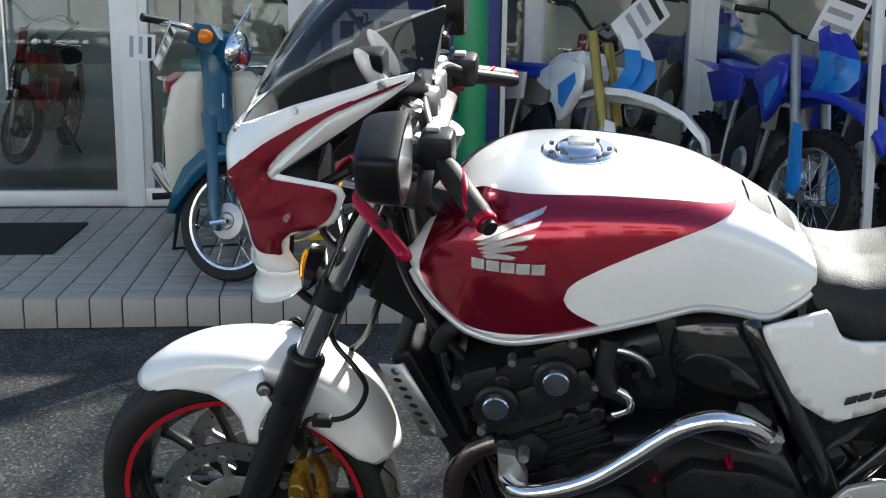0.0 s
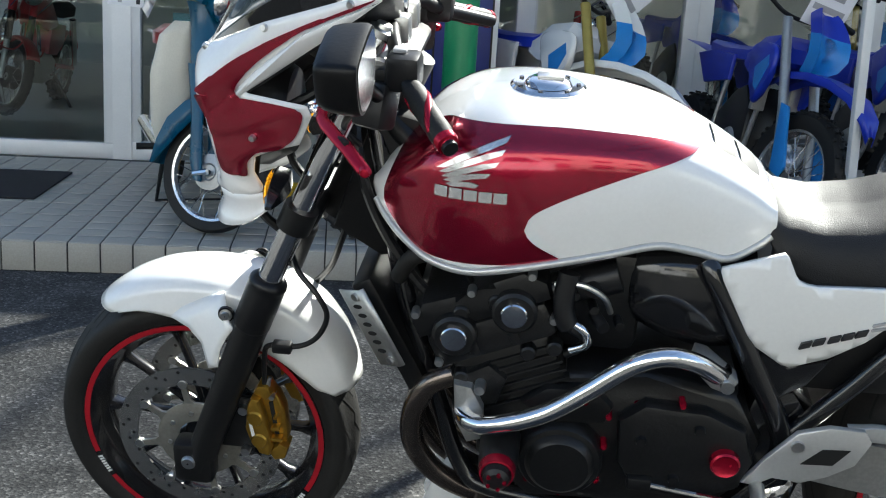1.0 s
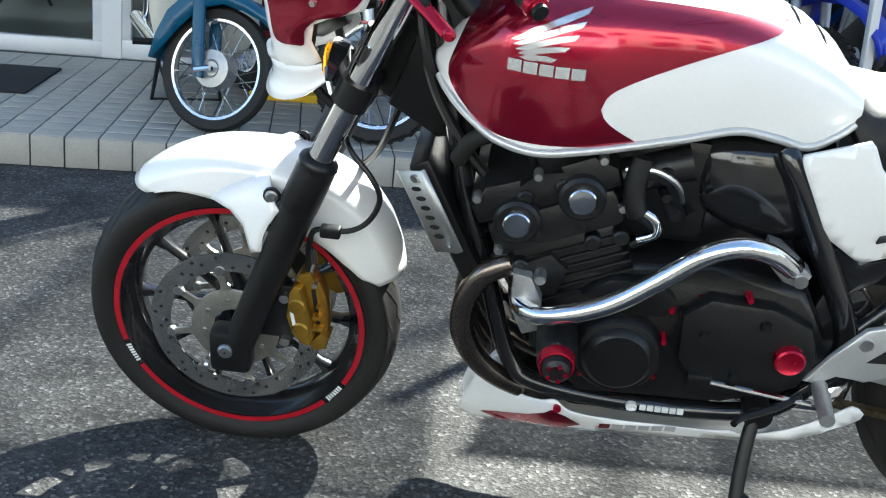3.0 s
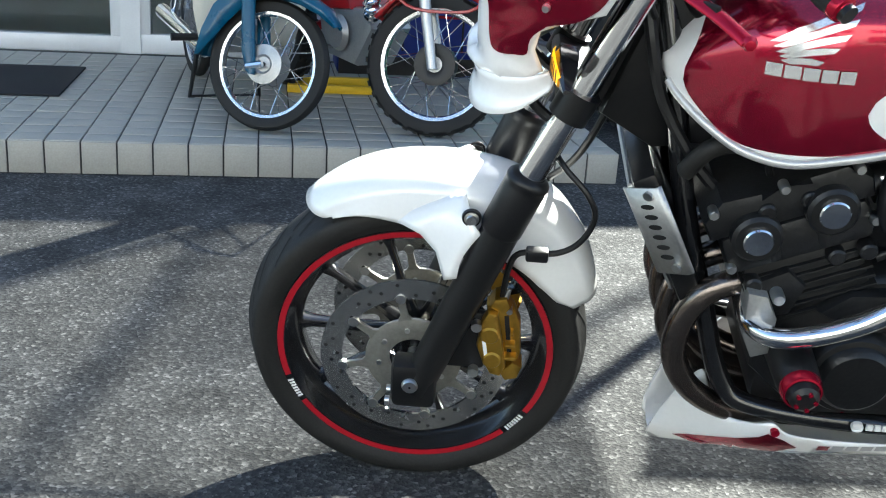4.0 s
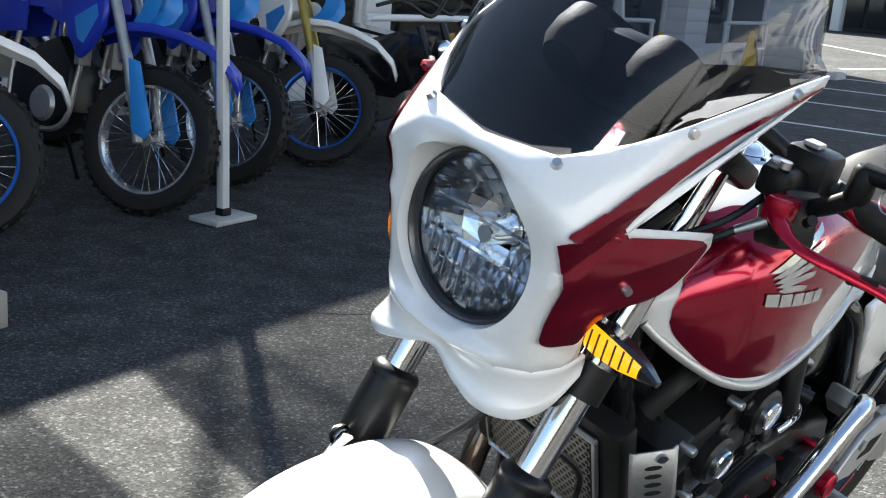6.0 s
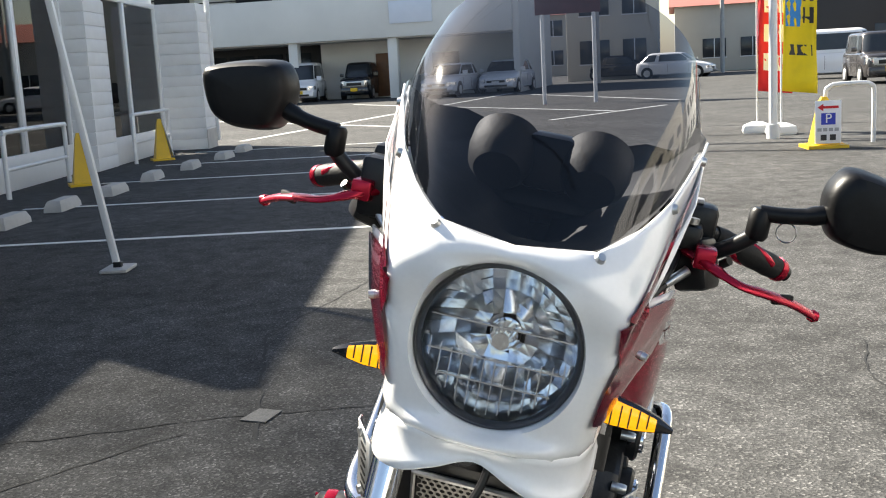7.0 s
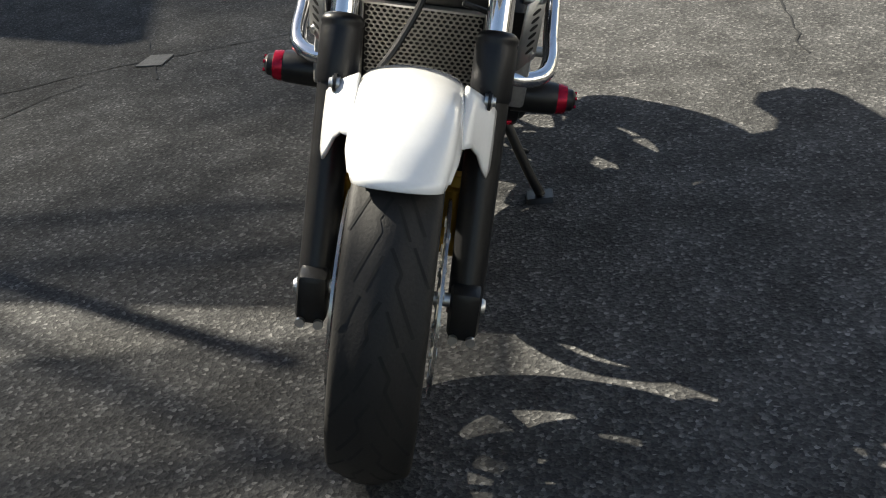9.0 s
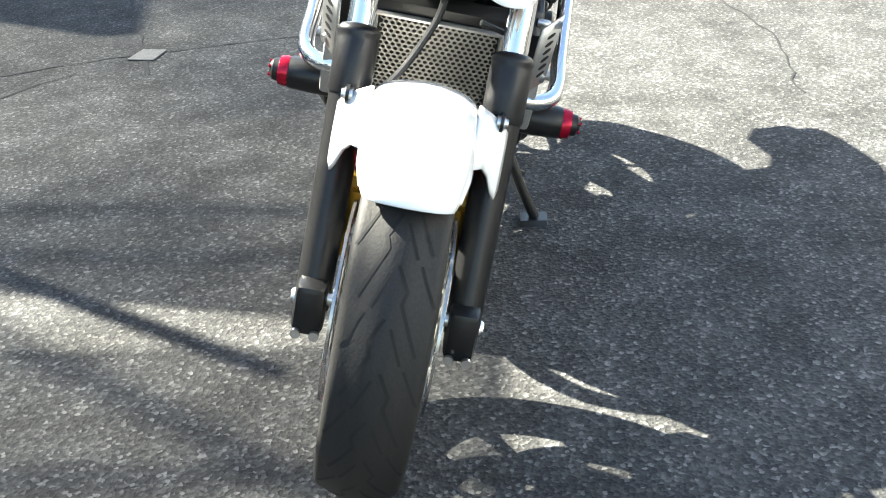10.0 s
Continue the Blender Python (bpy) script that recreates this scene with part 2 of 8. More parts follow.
REDSTRIPE = mk("red_rim_stripe", (0.34, 0.006, 0.016), 0.35, 0, 0.08, 20)
HEADER = mk("burnt_header_pipe", (0.15, 0.125, 0.11), 0.2, 0.9, 0.4, 12)
SMOKE = clear_mat("smoked_screen", (0.38, 0.39, 0.43), 0.05)
LENS = clear_mat("clear_lens", (0.93, 0.95, 0.97))
GLASS = clear_mat("shop_glass", (0.80, 0.84, 0.83), 0.01, 1.6)
SHOWGLASS = clear_mat("showroom_glass", (0.93, 0.95, 0.945), 0.01, 1.42)
AMBER = mk("amber_lamp_lens", (0.70, 0.26, 0.01), 0.2, 0, 0.3, 90, coat=0.5)
for nd in AMBER.node_tree.nodes:
    if nd.type == "BSDF_PRINCIPLED":
        nd.inputs["Emission Color"].default_value, nd.inputs["Emission Strength"].default_value = (1.0, 0.42, 0.01, 1), 0.35
REFLECT = mk("reflector_chrome", (0.90, 0.91, 0.94), 0.16, 1.0, 0.03, 60)
BADGE = mk("badge_silver", (0.72, 0.72, 0.72), 0.2, 0.75, 0.04, 40)
PRINTW = mk("white_print", (0.75, 0.75, 0.74), 0.5, 0, 0.05, 40)
PRINTK = mk("dark_print", (0.02, 0.02, 0.022), 0.5, 0, 0.05, 40)
PRINTG = mk("grey_print", (0.35, 0.35, 0.36), 0.5, 0, 0.05, 40)
CHAIN = mk("oily_chain", (0.16, 0.12, 0.07), 0.4, 0.8, 0.4, 90)
MESHM = mk("perforated_core_guard", (0.32, 0.31, 0.29), 0.4, 0.8, 0.2, 40)

GUNMETAL = mk("gunmetal_rim", (0.10, 0.10, 0.105), 0.3, 0.8, 0.1, 20)
CARRIER = mk("dull_carrier_alloy", (0.32, 0.31, 0.275), 0.36, 0.7, 0.15, 40)
DISC = mk("ground_disc_steel", (0.42, 0.42, 0.41), 0.25, 0.9, 0.12, 40)
MIRRORK = mk("black_mirror_plastic", (0.006, 0.006, 0.0065), 0.40, 0, 0.2, 20, 0.1, spec=0.22)
MATTE = mk("matt_black_plastic", (0.008, 0.008, 0.009), 0.65, 0, 0.2, 25, 0.2)
# ---- the parked motorcycle ----
bike = thing("motorcycle", pose(0, 0, 0, LEAN, 0, 0),
             "white and candy-red sport motorcycle leaning on its side stand", "motorcycle")
WC = (0.008, 0, 0.288)            # front axle


def sport_wheel(name, c, R, half, rim_r, spokes, disc_r, parent, discs):
    w = new(name)
    w.parent = parent
    w.matrix_basis = Matrix.Translation(c)
    prof = cr([Vector((a, b, 0)) for a, b in ((rim_r, -half * 0.78), (rim_r + (R - rim_r) * 0.35, -half * 0.98),
               (rim_r + (R - rim_r) * 0.68, -half * 0.93), (R - 0.011, -half * 0.62), (R - 0.002, -half * 0.25), (R, 0),
               (R - 0.002, half * 0.25), (R - 0.011, half * 0.62), (rim_r + (R - rim_r) * 0.68, half * 0.93),
               (rim_r + (R - rim_r) * 0.35, half * 0.98), (rim_r, half * 0.78))], 4)
    tyre = part("tyre", lathe([(p.x, p.y) for p in prof], seg=96), RUBBER, w, "black road tyre with zigzag tread")

    def surf(a, y):
        r = float(np.interp(y, [p.y for p in prof[6:-6]], [p.x for p in prof[6:-6]])) + 0.0006
        return Vector((r * math.cos(a), y, r * math.sin(a)))
    # dark strips laid on the tyre stand for the shade in its tread grooves
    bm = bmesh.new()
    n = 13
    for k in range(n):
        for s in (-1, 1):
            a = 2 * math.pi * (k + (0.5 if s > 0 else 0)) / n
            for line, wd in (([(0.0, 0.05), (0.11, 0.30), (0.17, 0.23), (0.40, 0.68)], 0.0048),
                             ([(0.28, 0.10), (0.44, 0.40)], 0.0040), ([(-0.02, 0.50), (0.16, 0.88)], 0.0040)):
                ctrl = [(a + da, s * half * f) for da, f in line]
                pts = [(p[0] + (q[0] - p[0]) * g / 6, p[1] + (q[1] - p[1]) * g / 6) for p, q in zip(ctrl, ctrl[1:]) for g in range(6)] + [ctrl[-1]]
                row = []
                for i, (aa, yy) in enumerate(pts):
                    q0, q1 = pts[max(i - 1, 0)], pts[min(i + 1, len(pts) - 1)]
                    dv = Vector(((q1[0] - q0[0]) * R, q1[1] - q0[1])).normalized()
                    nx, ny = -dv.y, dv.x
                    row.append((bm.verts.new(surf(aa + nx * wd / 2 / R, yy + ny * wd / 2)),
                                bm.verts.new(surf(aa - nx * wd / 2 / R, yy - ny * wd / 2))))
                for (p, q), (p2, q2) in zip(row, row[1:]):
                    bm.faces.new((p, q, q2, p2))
    part("tread_groove", bm, RECESS_SHADE, tyre)
    hr = half * 0.8
    rim = part("rim", lathe([(rim_r + 0.006, -hr), (rim_r + 0.005, -hr - 0.004), (rim_r - 0.008, -hr - 0.003), (rim_r - 0.018, -hr + 0.016),
                             (rim_r - 0.03, -hr * 0.4), (rim_r - 0.032, 0), (rim_r - 0.03, hr * 0.4), (rim_r - 0.018, hr - 0.016),
                             (rim_r - 0.008, hr + 0.003), (rim_r + 0.005, hr + 0.004), (rim_r + 0.006, hr)], seg=72), GLOSSBLACK, w, "gloss black cast rim")
    for s in (-1, 1):
        bm = bmesh.new()
        marks = (radians(206), radians(322))
        for a0, a1 in ((marks[0] + 0.13, marks[1] - 0.13), (marks[1] + 0.13 - 2 * math.pi, marks[0] - 0.13)):
            add_lathe(bm, [(rim_r - 0.0068, s * (hr + 0.0044)), (rim_r + 0.0036, s * (hr + 0.0052))], seg=60, a0=a0, a1=a1)
        part("rim_stripe", bm, REDSTRIPE, rim, "thin red rim stripe")
        for mk_ in marks:
            bm = bmesh.new()
            for q in range(7):
                aa = mk_ + (q - 3) * 0.026
                r0, r1, h = rim_r - 0.0065, rim_r + (0.003 if q != 0 else 0.004), 0.008
                y = s * (hr + 0.0055)
                bm.faces.new([bm.verts.new((r * math.cos(aa + d / 2), y, r * math.sin(aa + d / 2)))
                              for r, d in ((r0, -0.018), (r1, -0.018), (r1, 0.018), (r0, 0.018))])
            part("rim_marking", bm, PRINTW, rim)
    hub = part("hub", lathe([(0.012, -0.06), (0.034, -0.058), (0.036, -0.03), (0.03, 0), (0.036, 0.03), (0.034, 0.058), (0.012, 0.06)], seg=28), GLOSSBLACK, w)
    for k in range(spokes):
        a = radians(106) + 2 * math.pi * k / spokes
        d, t = Vector((math.cos(a), 0, math.sin(a))), Vector((-math.sin(a), 0, math.cos(a)))
        rings = []
        for r, hw, hy in ((0.028, 0.013, 0.018), (0.07, 0.0085, 0.014), (rim_r * 0.6, 0.0062, 0.012), (rim_r - 0.05, 0.0066, 0.014), (rim_r - 0.028, 0.012, 0.02)):
            rings.append([d * r + t * (hw * x) + Vector((0, hy * y, 0)) for x, y in ((-1, -0.5), (-0.5, -1), (0.5, -1), (1, -0.5), (1, 0.5), (0.5, 1), (-0.5, 1), (-1, 0.5))])
        part("spoke", loft(rings), GLOSSBLACK, w)
    for s in discs:
        y = s * 0.076
        disc = part("brake_disc", lathe([(disc_r * 0.77, y - 0.0022), (disc_r, y - 0.0022), (disc_r, y + 0.0022), (disc_r * 0.77, y + 0.0022), (disc_r * 0.77, y - 0.0022)], seg=72), DISC, w, "drilled steel brake disc")
        # dark discs stand for the shade in the drilled holes
        for k in range(20):
            for j, rr in enumerate((0.82, 0.885, 0.945)):
                a = 2 * math.pi * (k + j * 0.33) / 20
                if (k + j) % 3 != 0:
                    p = Vector((disc_r * rr * math.cos(a), y, disc_r * rr * math.sin(a)))
                    part("drill_hole", rod(p - Vector((0, 0.0025, 0)), p + Vector((0, 0.0025, 0)), 0.0034, seg=8), RECESS_SHADE, disc)
        carrier = part("disc_carrier", lathe([(0.040, y - 0.003), (0.078, y - 0.003), (0.080, y - 0.002), (0.080, y + 0.002), (0.078, y + 0.003), (0.040, y + 0.003), (0.040, y - 0.003)], seg=40), CARRIER, w, "dull alloy disc carrier")
        for k in range(8):
            a = 2 * math.pi * k / 8 + 0.2
            d = Vector((math.cos(a), 0, math.sin(a)))
            t = Vector((-d.z, 0, d.x))
            o = Vector((0, y, 0))
            rings = [[o + d * r + t * (hw * u) + Vector((0, 0.0028 * v, 0)) for u, v in ((-1, -1), (1, -1), (1, 1), (-1, 1))] for r, hw in ((0.077, 0.013), (0.086, 0.0065), (disc_r * 0.72, 0.0055), (disc_r * 0.785, 0.0105), (disc_r * 0.80, 0.008))]
            part("carrier_arm", loft(rings), CARRIER, carrier)
            part("button", rod(o - Vector((0, 0.0045, 0)) + d * disc_r * 0.775, o + Vector((0, 0.0045, 0)) + d * disc_r * 0.775, 0.0085, seg=14), STEEL, disc)
            part("carrier_bolt", rod(o - Vector((0, 0.006, 0)) + d * 0.058, o + Vector((0, 0.006, 0)) + d * 0.058, 0.0045, seg=8), STEEL, carrier)
    return w


front_wheel = sport_wheel("front_wheel", WC, 0.290, 0.064, 0.228, 10, 0.155, bike, (-1, 1))
rear_wheel = sport_wheel("rear_wheel", (1.436, 0, 0.312), 0.312, 0.08, 0.230, 10, 0.12, bike, (1,))

# fork
for s in (-1, 1):
    y = s * 0.117
    leg = part("fork_leg", rod((0.016, y, 0.262), (0.158, y, 0.636), 0.0275, 0.030, 24), BLACK, bike, "black lower fork leg")
    bm = lathe([(0.0300, -0.052), (0.0325, -0.046), (0.0325, 0.030), (0.0315, 0.036), (0.0335, 0.040), (0.0325, 0.046), (0.0270, 0.052), (0.0212, 0.054)], seg=28, m=Matrix.Translation((0.150, y, 0.618)) @ pose(0, 0, 0, 0, 21.5, 0) @ pose(0, 0, 0, 90, 0, 0))
    part("dust_cover", bm, PLASTIC, leg)
    bm = box((-0.024, y - 0.024, 0.232), (0.05, y + 0.024, 0.318), 0.012)
    part("axle_lug", bm, BLACK, leg)
    for dy in (-0.014, 0.014):
        part("pinch_bolt", rod((-0.026, y + dy, 0.24), (-0.033, y + dy, 0.24), 0.008, seg=10), STEEL, leg)
    part("fork_tube", rod((0.14, y, 0.6), (0.352, y, 1.09), 0.0208, seg=28), CHROME, bike, "polished fork tube")
    part("axle_cap", lathe([(0.002, s * 0.148), (0.011, s * 0.148), (0.014, s * 0.143), (0.014, s * 0.13)], (WC[0], 0, WC[2] - 0.006), 20), STEEL, leg)
    # caliper, gold, four pistons: two stepped halves, a bridge with ribs and the pad slot between
    ya, yb, yc = s * 0.066, s * 0.098, s * 0.121
    cal = part("brake_caliper", prism([(0.122, 0.418), (0.136, 0.431), (0.154, 0.432), (0.166, 0.412), (0.178, 0.386), (0.183, 0.330), (0.178, 0.302), (0.162, 0.291), (0.146, 0.296), (0.138, 0.318), (0.126, 0.352)], ya, yb, 0.006), GOLD, bike, "gold four-piston brake caliper")
    part("caliper_half", prism([(0.116, 0.404), (0.124, 0.420), (0.140, 0.418), (0.152, 0.352), (0.160, 0.316), (0.152, 0.296), (0.134, 0.300), (0.120, 0.330), (0.110, 0.352)], yb, yc, 0.007), GOLD, cal)
    part("caliper_lug", prism([(0.126, 0.425), (0.134, 0.440), (0.152, 0.442), (0.160, 0.426), (0.150, 0.412)], s * 0.072, s * 0.112, 0.004), GOLD, cal)
    part("caliper_lug", prism([(0.150, 0.300), (0.160, 0.284), (0.180, 0.290), (0.186, 0.312), (0.170, 0.322)], s * 0.072, s * 0.114, 0.004), GOLD, cal)
    for zz, xx in ((0.330, 0.136), (0.378, 0.130)):
        part("piston_cap", lathe([(0.0, s * 0.1255), (0.013, s * 0.1245), (0.0155, s * 0.1215), (0.0155, s * 0.110)], (xx, 0, zz), 20), GOLD, cal)
    for k in range(3):
        part("caliper_rib", box((0.150 + 0.006 * k, min(yb, s * 0.116), 0.330 + 0.024 * k - 0.0035), (0.176 - 0.004 * k, max(yb, s * 0.116), 0.330 + 0.024 * k + 0.0035), 0.002), GOLD, cal)
    # dark sliver stands for the shade between the pads
    part("pad_slot", prism([(0.151, 0.402), (0.158, 0.404), (0.168, 0.330), (0.162, 0.322)], yb, s * 0.1005), RECESS_SHADE, cal)
    part("pad_pin", rod((0.158, s * 0.085, 0.416), (0.158, s * 0.108, 0.416), 0.005, seg=10), STEEL, cal)
    part("bleed_nipple", rod((0.150, s * 0.10, 0.436), (0.156, s * 0.10, 0.456), 0.005, 0.003, 8), STEEL, cal)
    part("lettering_bar", prism([(0.1185, 0.366), (0.1240, 0.367), (0.1330, 0.318), (0.1275, 0.317)], yc, s * 0.1222), PRINTW, cal, "plain pale lettering bar")
    for zz in (0.301, 0.391):
        part("caliper_bolt", rod((0.108, s * 0.10, zz), (0.108, s * 0.122, zz), 0.0085, seg=12), STEEL, cal)
    part("caliper_bracket", box((0.055, min(s * 0.092, s * 0.108), 0.30), (0.125, max(s * 0.092, s * 0.108), 0.41), 0.006), BLACK, leg)
part("axle", rod((WC[0], -0.13, WC[2]), (WC[0], 0.13, WC[2]), 0.011), STEEL, bike)
part("lower_fork_clamp", box((0.192, -0.118, 0.766), (0.252, 0.118, 0.796), 0.010, pose(0.219, 0, 0.781, 0, 23.5, 0) @ pose(-0.219, 0, -0.781)), BLACK, bike)
part("top_fork_clamp", box((0.29, -0.145, 1.03), (0.40, 0.145, 1.062), 0.012, pose(0.34, 0, 1.045, 0, 24, 0) @ pose(-0.34, 0, -1.045)), BLACK, bike)
part("steering_head", rod((0.262, 0, 0.745), (0.39, 0, 1.03), 0.034), BLACK, bike)
for s in (-1, 1):
    part("lower_clamp_ring", rod((0.2105, s * 0.117, 0.762), (0.2275, s * 0.117, 0.801), 0.029, seg=24), BLACK, bike)
    part("cowl_stay", tube(cr([(0.2, s * 0.10, 0.74), (0.15, s * 0.11, 0.80), (0.17, s * 0.12, 0.93), (0.26, s * 0.13, 1.0)], 5), 0.008, 8), BLACK, bike)

# front mudguard: a crown over the tyre with skirts, and a tail behind the fork
FA = [118, 109, 100, 90, 80, 70, 60, 50, 40, 30, 23]
FR = [0.318, 0.327, 0.333, 0.336, 0.340, 0.347, 0.353, 0.352, 0.343, 0.330, 0.320]
FS = [0.004, 0.018, 0.038, 0.056, 0.074, 0.080, 0.078, 0.074, 0.064, 0.045, 0.016]   # depth of the skirt
FW = [0.069, 0.078, 0.081, 0.083, 0.086, 0.087, 0.086, 0.083, 0.078, 0.070, 0.055]
rings = []
for a in np.linspace(118, 23, 46):
    r, sk, w_ = lerps(FA[::-1], FR[::-1], a), lerps(FA[::-1], FS[::-1], a), lerps(FA[::-1], FW[::-1], a)
    ring = []
    for u in np.linspace(-1, 1, 27):
        au = abs(u)
        ae = a + 7.5 * max(0, (a - 95) / 22) * (1 - min(1, au / 0.8) ** 2)
        d = Vector((math.cos(radians(ae)), 0, math.sin(radians(ae))))
        if au < 0.62:
            yy, rr = w_ * 0.90 * math.sin(au / 0.62 * math.pi / 2), r - 0.028 * (1 - math.cos(au / 0.62 * math.pi / 2))
        else:
            f = (au - 0.62) / 0.38
            yy, rr = w_ * (0.90 + 0.10 * math.sin(f * math.pi / 2)), r - 0.028 - sk * f
        ring.append(Vector(WC) + d * rr + Vector((0, math.copysign(yy, u), 0)))
    rings.append(ring)
guard = part("front_mudguard", loft(rings, False, False), WHITE, bike, "gloss white front mudguard", 50)
sol = guard.modifiers.new("thickness", "SOLIDIFY")
sol.thickness, sol.offset = 0.003, -1
for s in (-1, 1):
    cols = []
    for (x0, y0, z0), (x1, y1, z1) in (((0.075, 0.078, 0.610), (-0.03, 0.078, 0.552)), ((0.082, 0.094, 0.600), (0.012, 0.094, 0.540)),
                                       ((0.086, 0.106, 0.592), (0.038, 0.106, 0.518)), ((0.090, 0.116, 0.582), (0.048, 0.116, 0.490)), ((0.096, 0.123, 0.574), (0.053, 0.122, 0.478)), ((0.104, 0.127, 0.566), (0.072, 0.127, 0.486))):
        cols.append([Vector((x0 + (x1 - x0) * f - 0.008 * math.sin(math.pi * f), s * (y0 + (y1 - y0) * f), z0 + (z1 - z0) * f)) for f in np.linspace(0, 1, 9)])
    wing = part("mudguard_wing", loft(cols, False, False), WHITE, guard, "", 60)
    sol = wing.modifiers.new("thickness", "SOLIDIFY")
    sol.thickness, sol.offset = 0.004, 0
    part("mudguard_bolt", lathe([(0.001, s * 0.097), (0.007, s * 0.097), (0.008, s * 0.093), (0.011, s * 0.092), (0.011, s * 0.08)], (0.088, s * 0.027, 0.586), 16), STEEL, guard)
    part("bolt_grommet", lathe([(0.0, s * 0.09), (0.014, s * 0.09), (0.015, s * 0.085)], (0.088, s * 0.027, 0.586), 18), BLACK, guard)
part("brake_hose", tube(cr([(0.19, -0.06, 0.70), (0.215, -0.11, 0.68), (0.252, -0.13, 0.647), (0.267, -0.13, 0.609), (0.25, -0.13, 0.567), (0.217, -0.13, 0.545), (0.165, -0.128, 0.540), (0.150, -0.11, 0.50), (0.145, -0.10, 0.44)], 6), 0.0048, 8), PLASTIC, bike)
part("hose_joint", box((0.172, -0.142, 0.532), (0.206, -0.122, 0.552), 0.004), PLASTIC, bike)
part("front_cable", tube(cr([(0.30, 0.02, 0.78), (0.27, 0.0, 0.70), (0.24, 0.03, 0.62), (0.20, 0.07, 0.56)], 6), 0.006, 8), PLASTIC, bike)

# ---- headlamp cowl ----
HC = Vector((0.082, 0, 0.922))


def right_set(p):
    """The right half of the cowl and screen stands out further at its rear."""
    if p.y > 0:
        p.y *= 1 + lerps((0.08, 0.26, 0.37), (0.0, 0.12, 0.19), p.x)
    return p


EDGE = [(90, 0.068, 0.0, 1.043), (60, 0.083, 0.086, 1.052), (40, 0.135, 0.128, 1.080), (32, 0.189, 0.154, 1.108), (22, 0.321, 0.181, 1.156), (15, 0.369, 0.186, 1.169),
        (11, 0.366, 0.186, 1.156), (7, 0.255, 0.183, 1.102), (3.5, 0.176, 0.157, 1.037), (1, 0.143, 0.1465, 1.004), (-2, 0.157, 0.150, 0.9965), (-5, 0.255, 0.182, 0.994), (-8, 0.261, 0.181, 0.978),
        (-14, 0.240, 0.171, 0.929), (-20, 0.183, 0.152, 0.905), (-25, 0.161, 0.143, 0.892), (-30, 0.156, 0.133, 0.862), (-37, 0.170, 0.126, 0.830),
        (-44, 0.150, 0.125, 0.818), (-54, 0.115, 0.113, 0.812), (-64, 0.085, 0.085, 0.810), (-76, 0.074, 0.045, 0.808), (-90, 0.072, 0.0, 0.808)]
# more points along straight runs, so that the edge stays crisp and the curves smooth
edge_l = []
for (a0, *p0), (a1, *p1) in zip(EDGE, EDGE[1:]):
    for k in range(4):
        f = k / 4
        edge_l.append((a0 + (a1 - a0) * f, *[u + (v - u) * f for u, v in zip(p0, p1)]))
edge_l.append(EDGE[-1])
NF = 12
rows = []
for s, seq in ((-1, edge_l), (1, edge_l[::-1][1:-1])):
    for a, x, y, z in seq:
        ca, sa = math.cos(radians(a)), math.sin(radians(a))
        P = Vector((x, y, z))
        brow = math.exp(-((a - 50) / 22) ** 2)
        R = Vector((HC.x - 0.010 * max(sa, 0) ** 2 - 0.004 * abs(ca) - 0.020 * brow, (0.100 + 0.006 * brow) * ca, HC.z + (0.100 + 0.006 * brow) * sa))
        # a crease beside the lamp, from which each flank runs straight back to its edge
        side = lerps((-72, -50, 30, 70), (0.0, 1.0, 1.0, 0.0), a)
        kz = HC.z + 0.112 * sa
        K = Vector((lerps((0.84, 0.90, 0.94, 0.985, 1.03), (0.092, 0.086, 0.080, 0.066, 0.062), kz), lerps((0.83, 0.88, 0.922, 0.985, 1.03), (0.104, 0.114, 0.126, 0.136, 0.110), kz), kz))
        K = R.lerp(P, 0.2).lerp(K, side)
        line = [Vector((HC.x + 0.026, s * 0.0965 * ca, HC.z + 0.0965 * sa)), Vector((HC.x + 0.004, s * 0.098 * ca, HC.z + 0.098 * sa))]
        for k in range(NF + 1):
            if k <= 3:
                q = R.lerp(K, k / 3)
            else:
                f = (k - 3) / (NF - 3)
                q = K.lerp(P, f)
                q.y += side * 0.005 * math.sin(math.pi * f)
            q.x -= (1 - side) * 0.013 * math.sin(math.pi * k / NF)
            line.append(right_set(Vector((q.x, s * q.y, q.z))))
        for k in range(3, len(line) - 1):          # soften the crease
            line[k] = line[k] * 0.5 + (line[k - 1] + line[k + 1]) * 0.25
        rows.append(line)
bm = loft(rows + [rows[0]], False, False)
bmesh.ops.remove_doubles(bm, verts=bm.verts, dist=1e-5)
bmesh.ops.recalc_face_normals(bm, faces=bm.faces)
cowl_tree = BVHTree.FromBMesh(bm)
cowl = part("headlamp_cowl", bm, WHITE, bike, "white headlamp cowl with red side panels", 60)
sol = cowl.modifiers.new("thickness", "SOLIDIFY")
sol.thickness, sol.offset = 0.003, 0
liner = [[Vector((p.x + 0.006, p.y * 0.955, p.z - 0.003 * (p.z > 1.0))) for p in line[4:-1]] for line in rows]
part("cowl_liner", loft(liner + [liner[0]], False, False), MATTE, cowl, "black inner liner", 60)
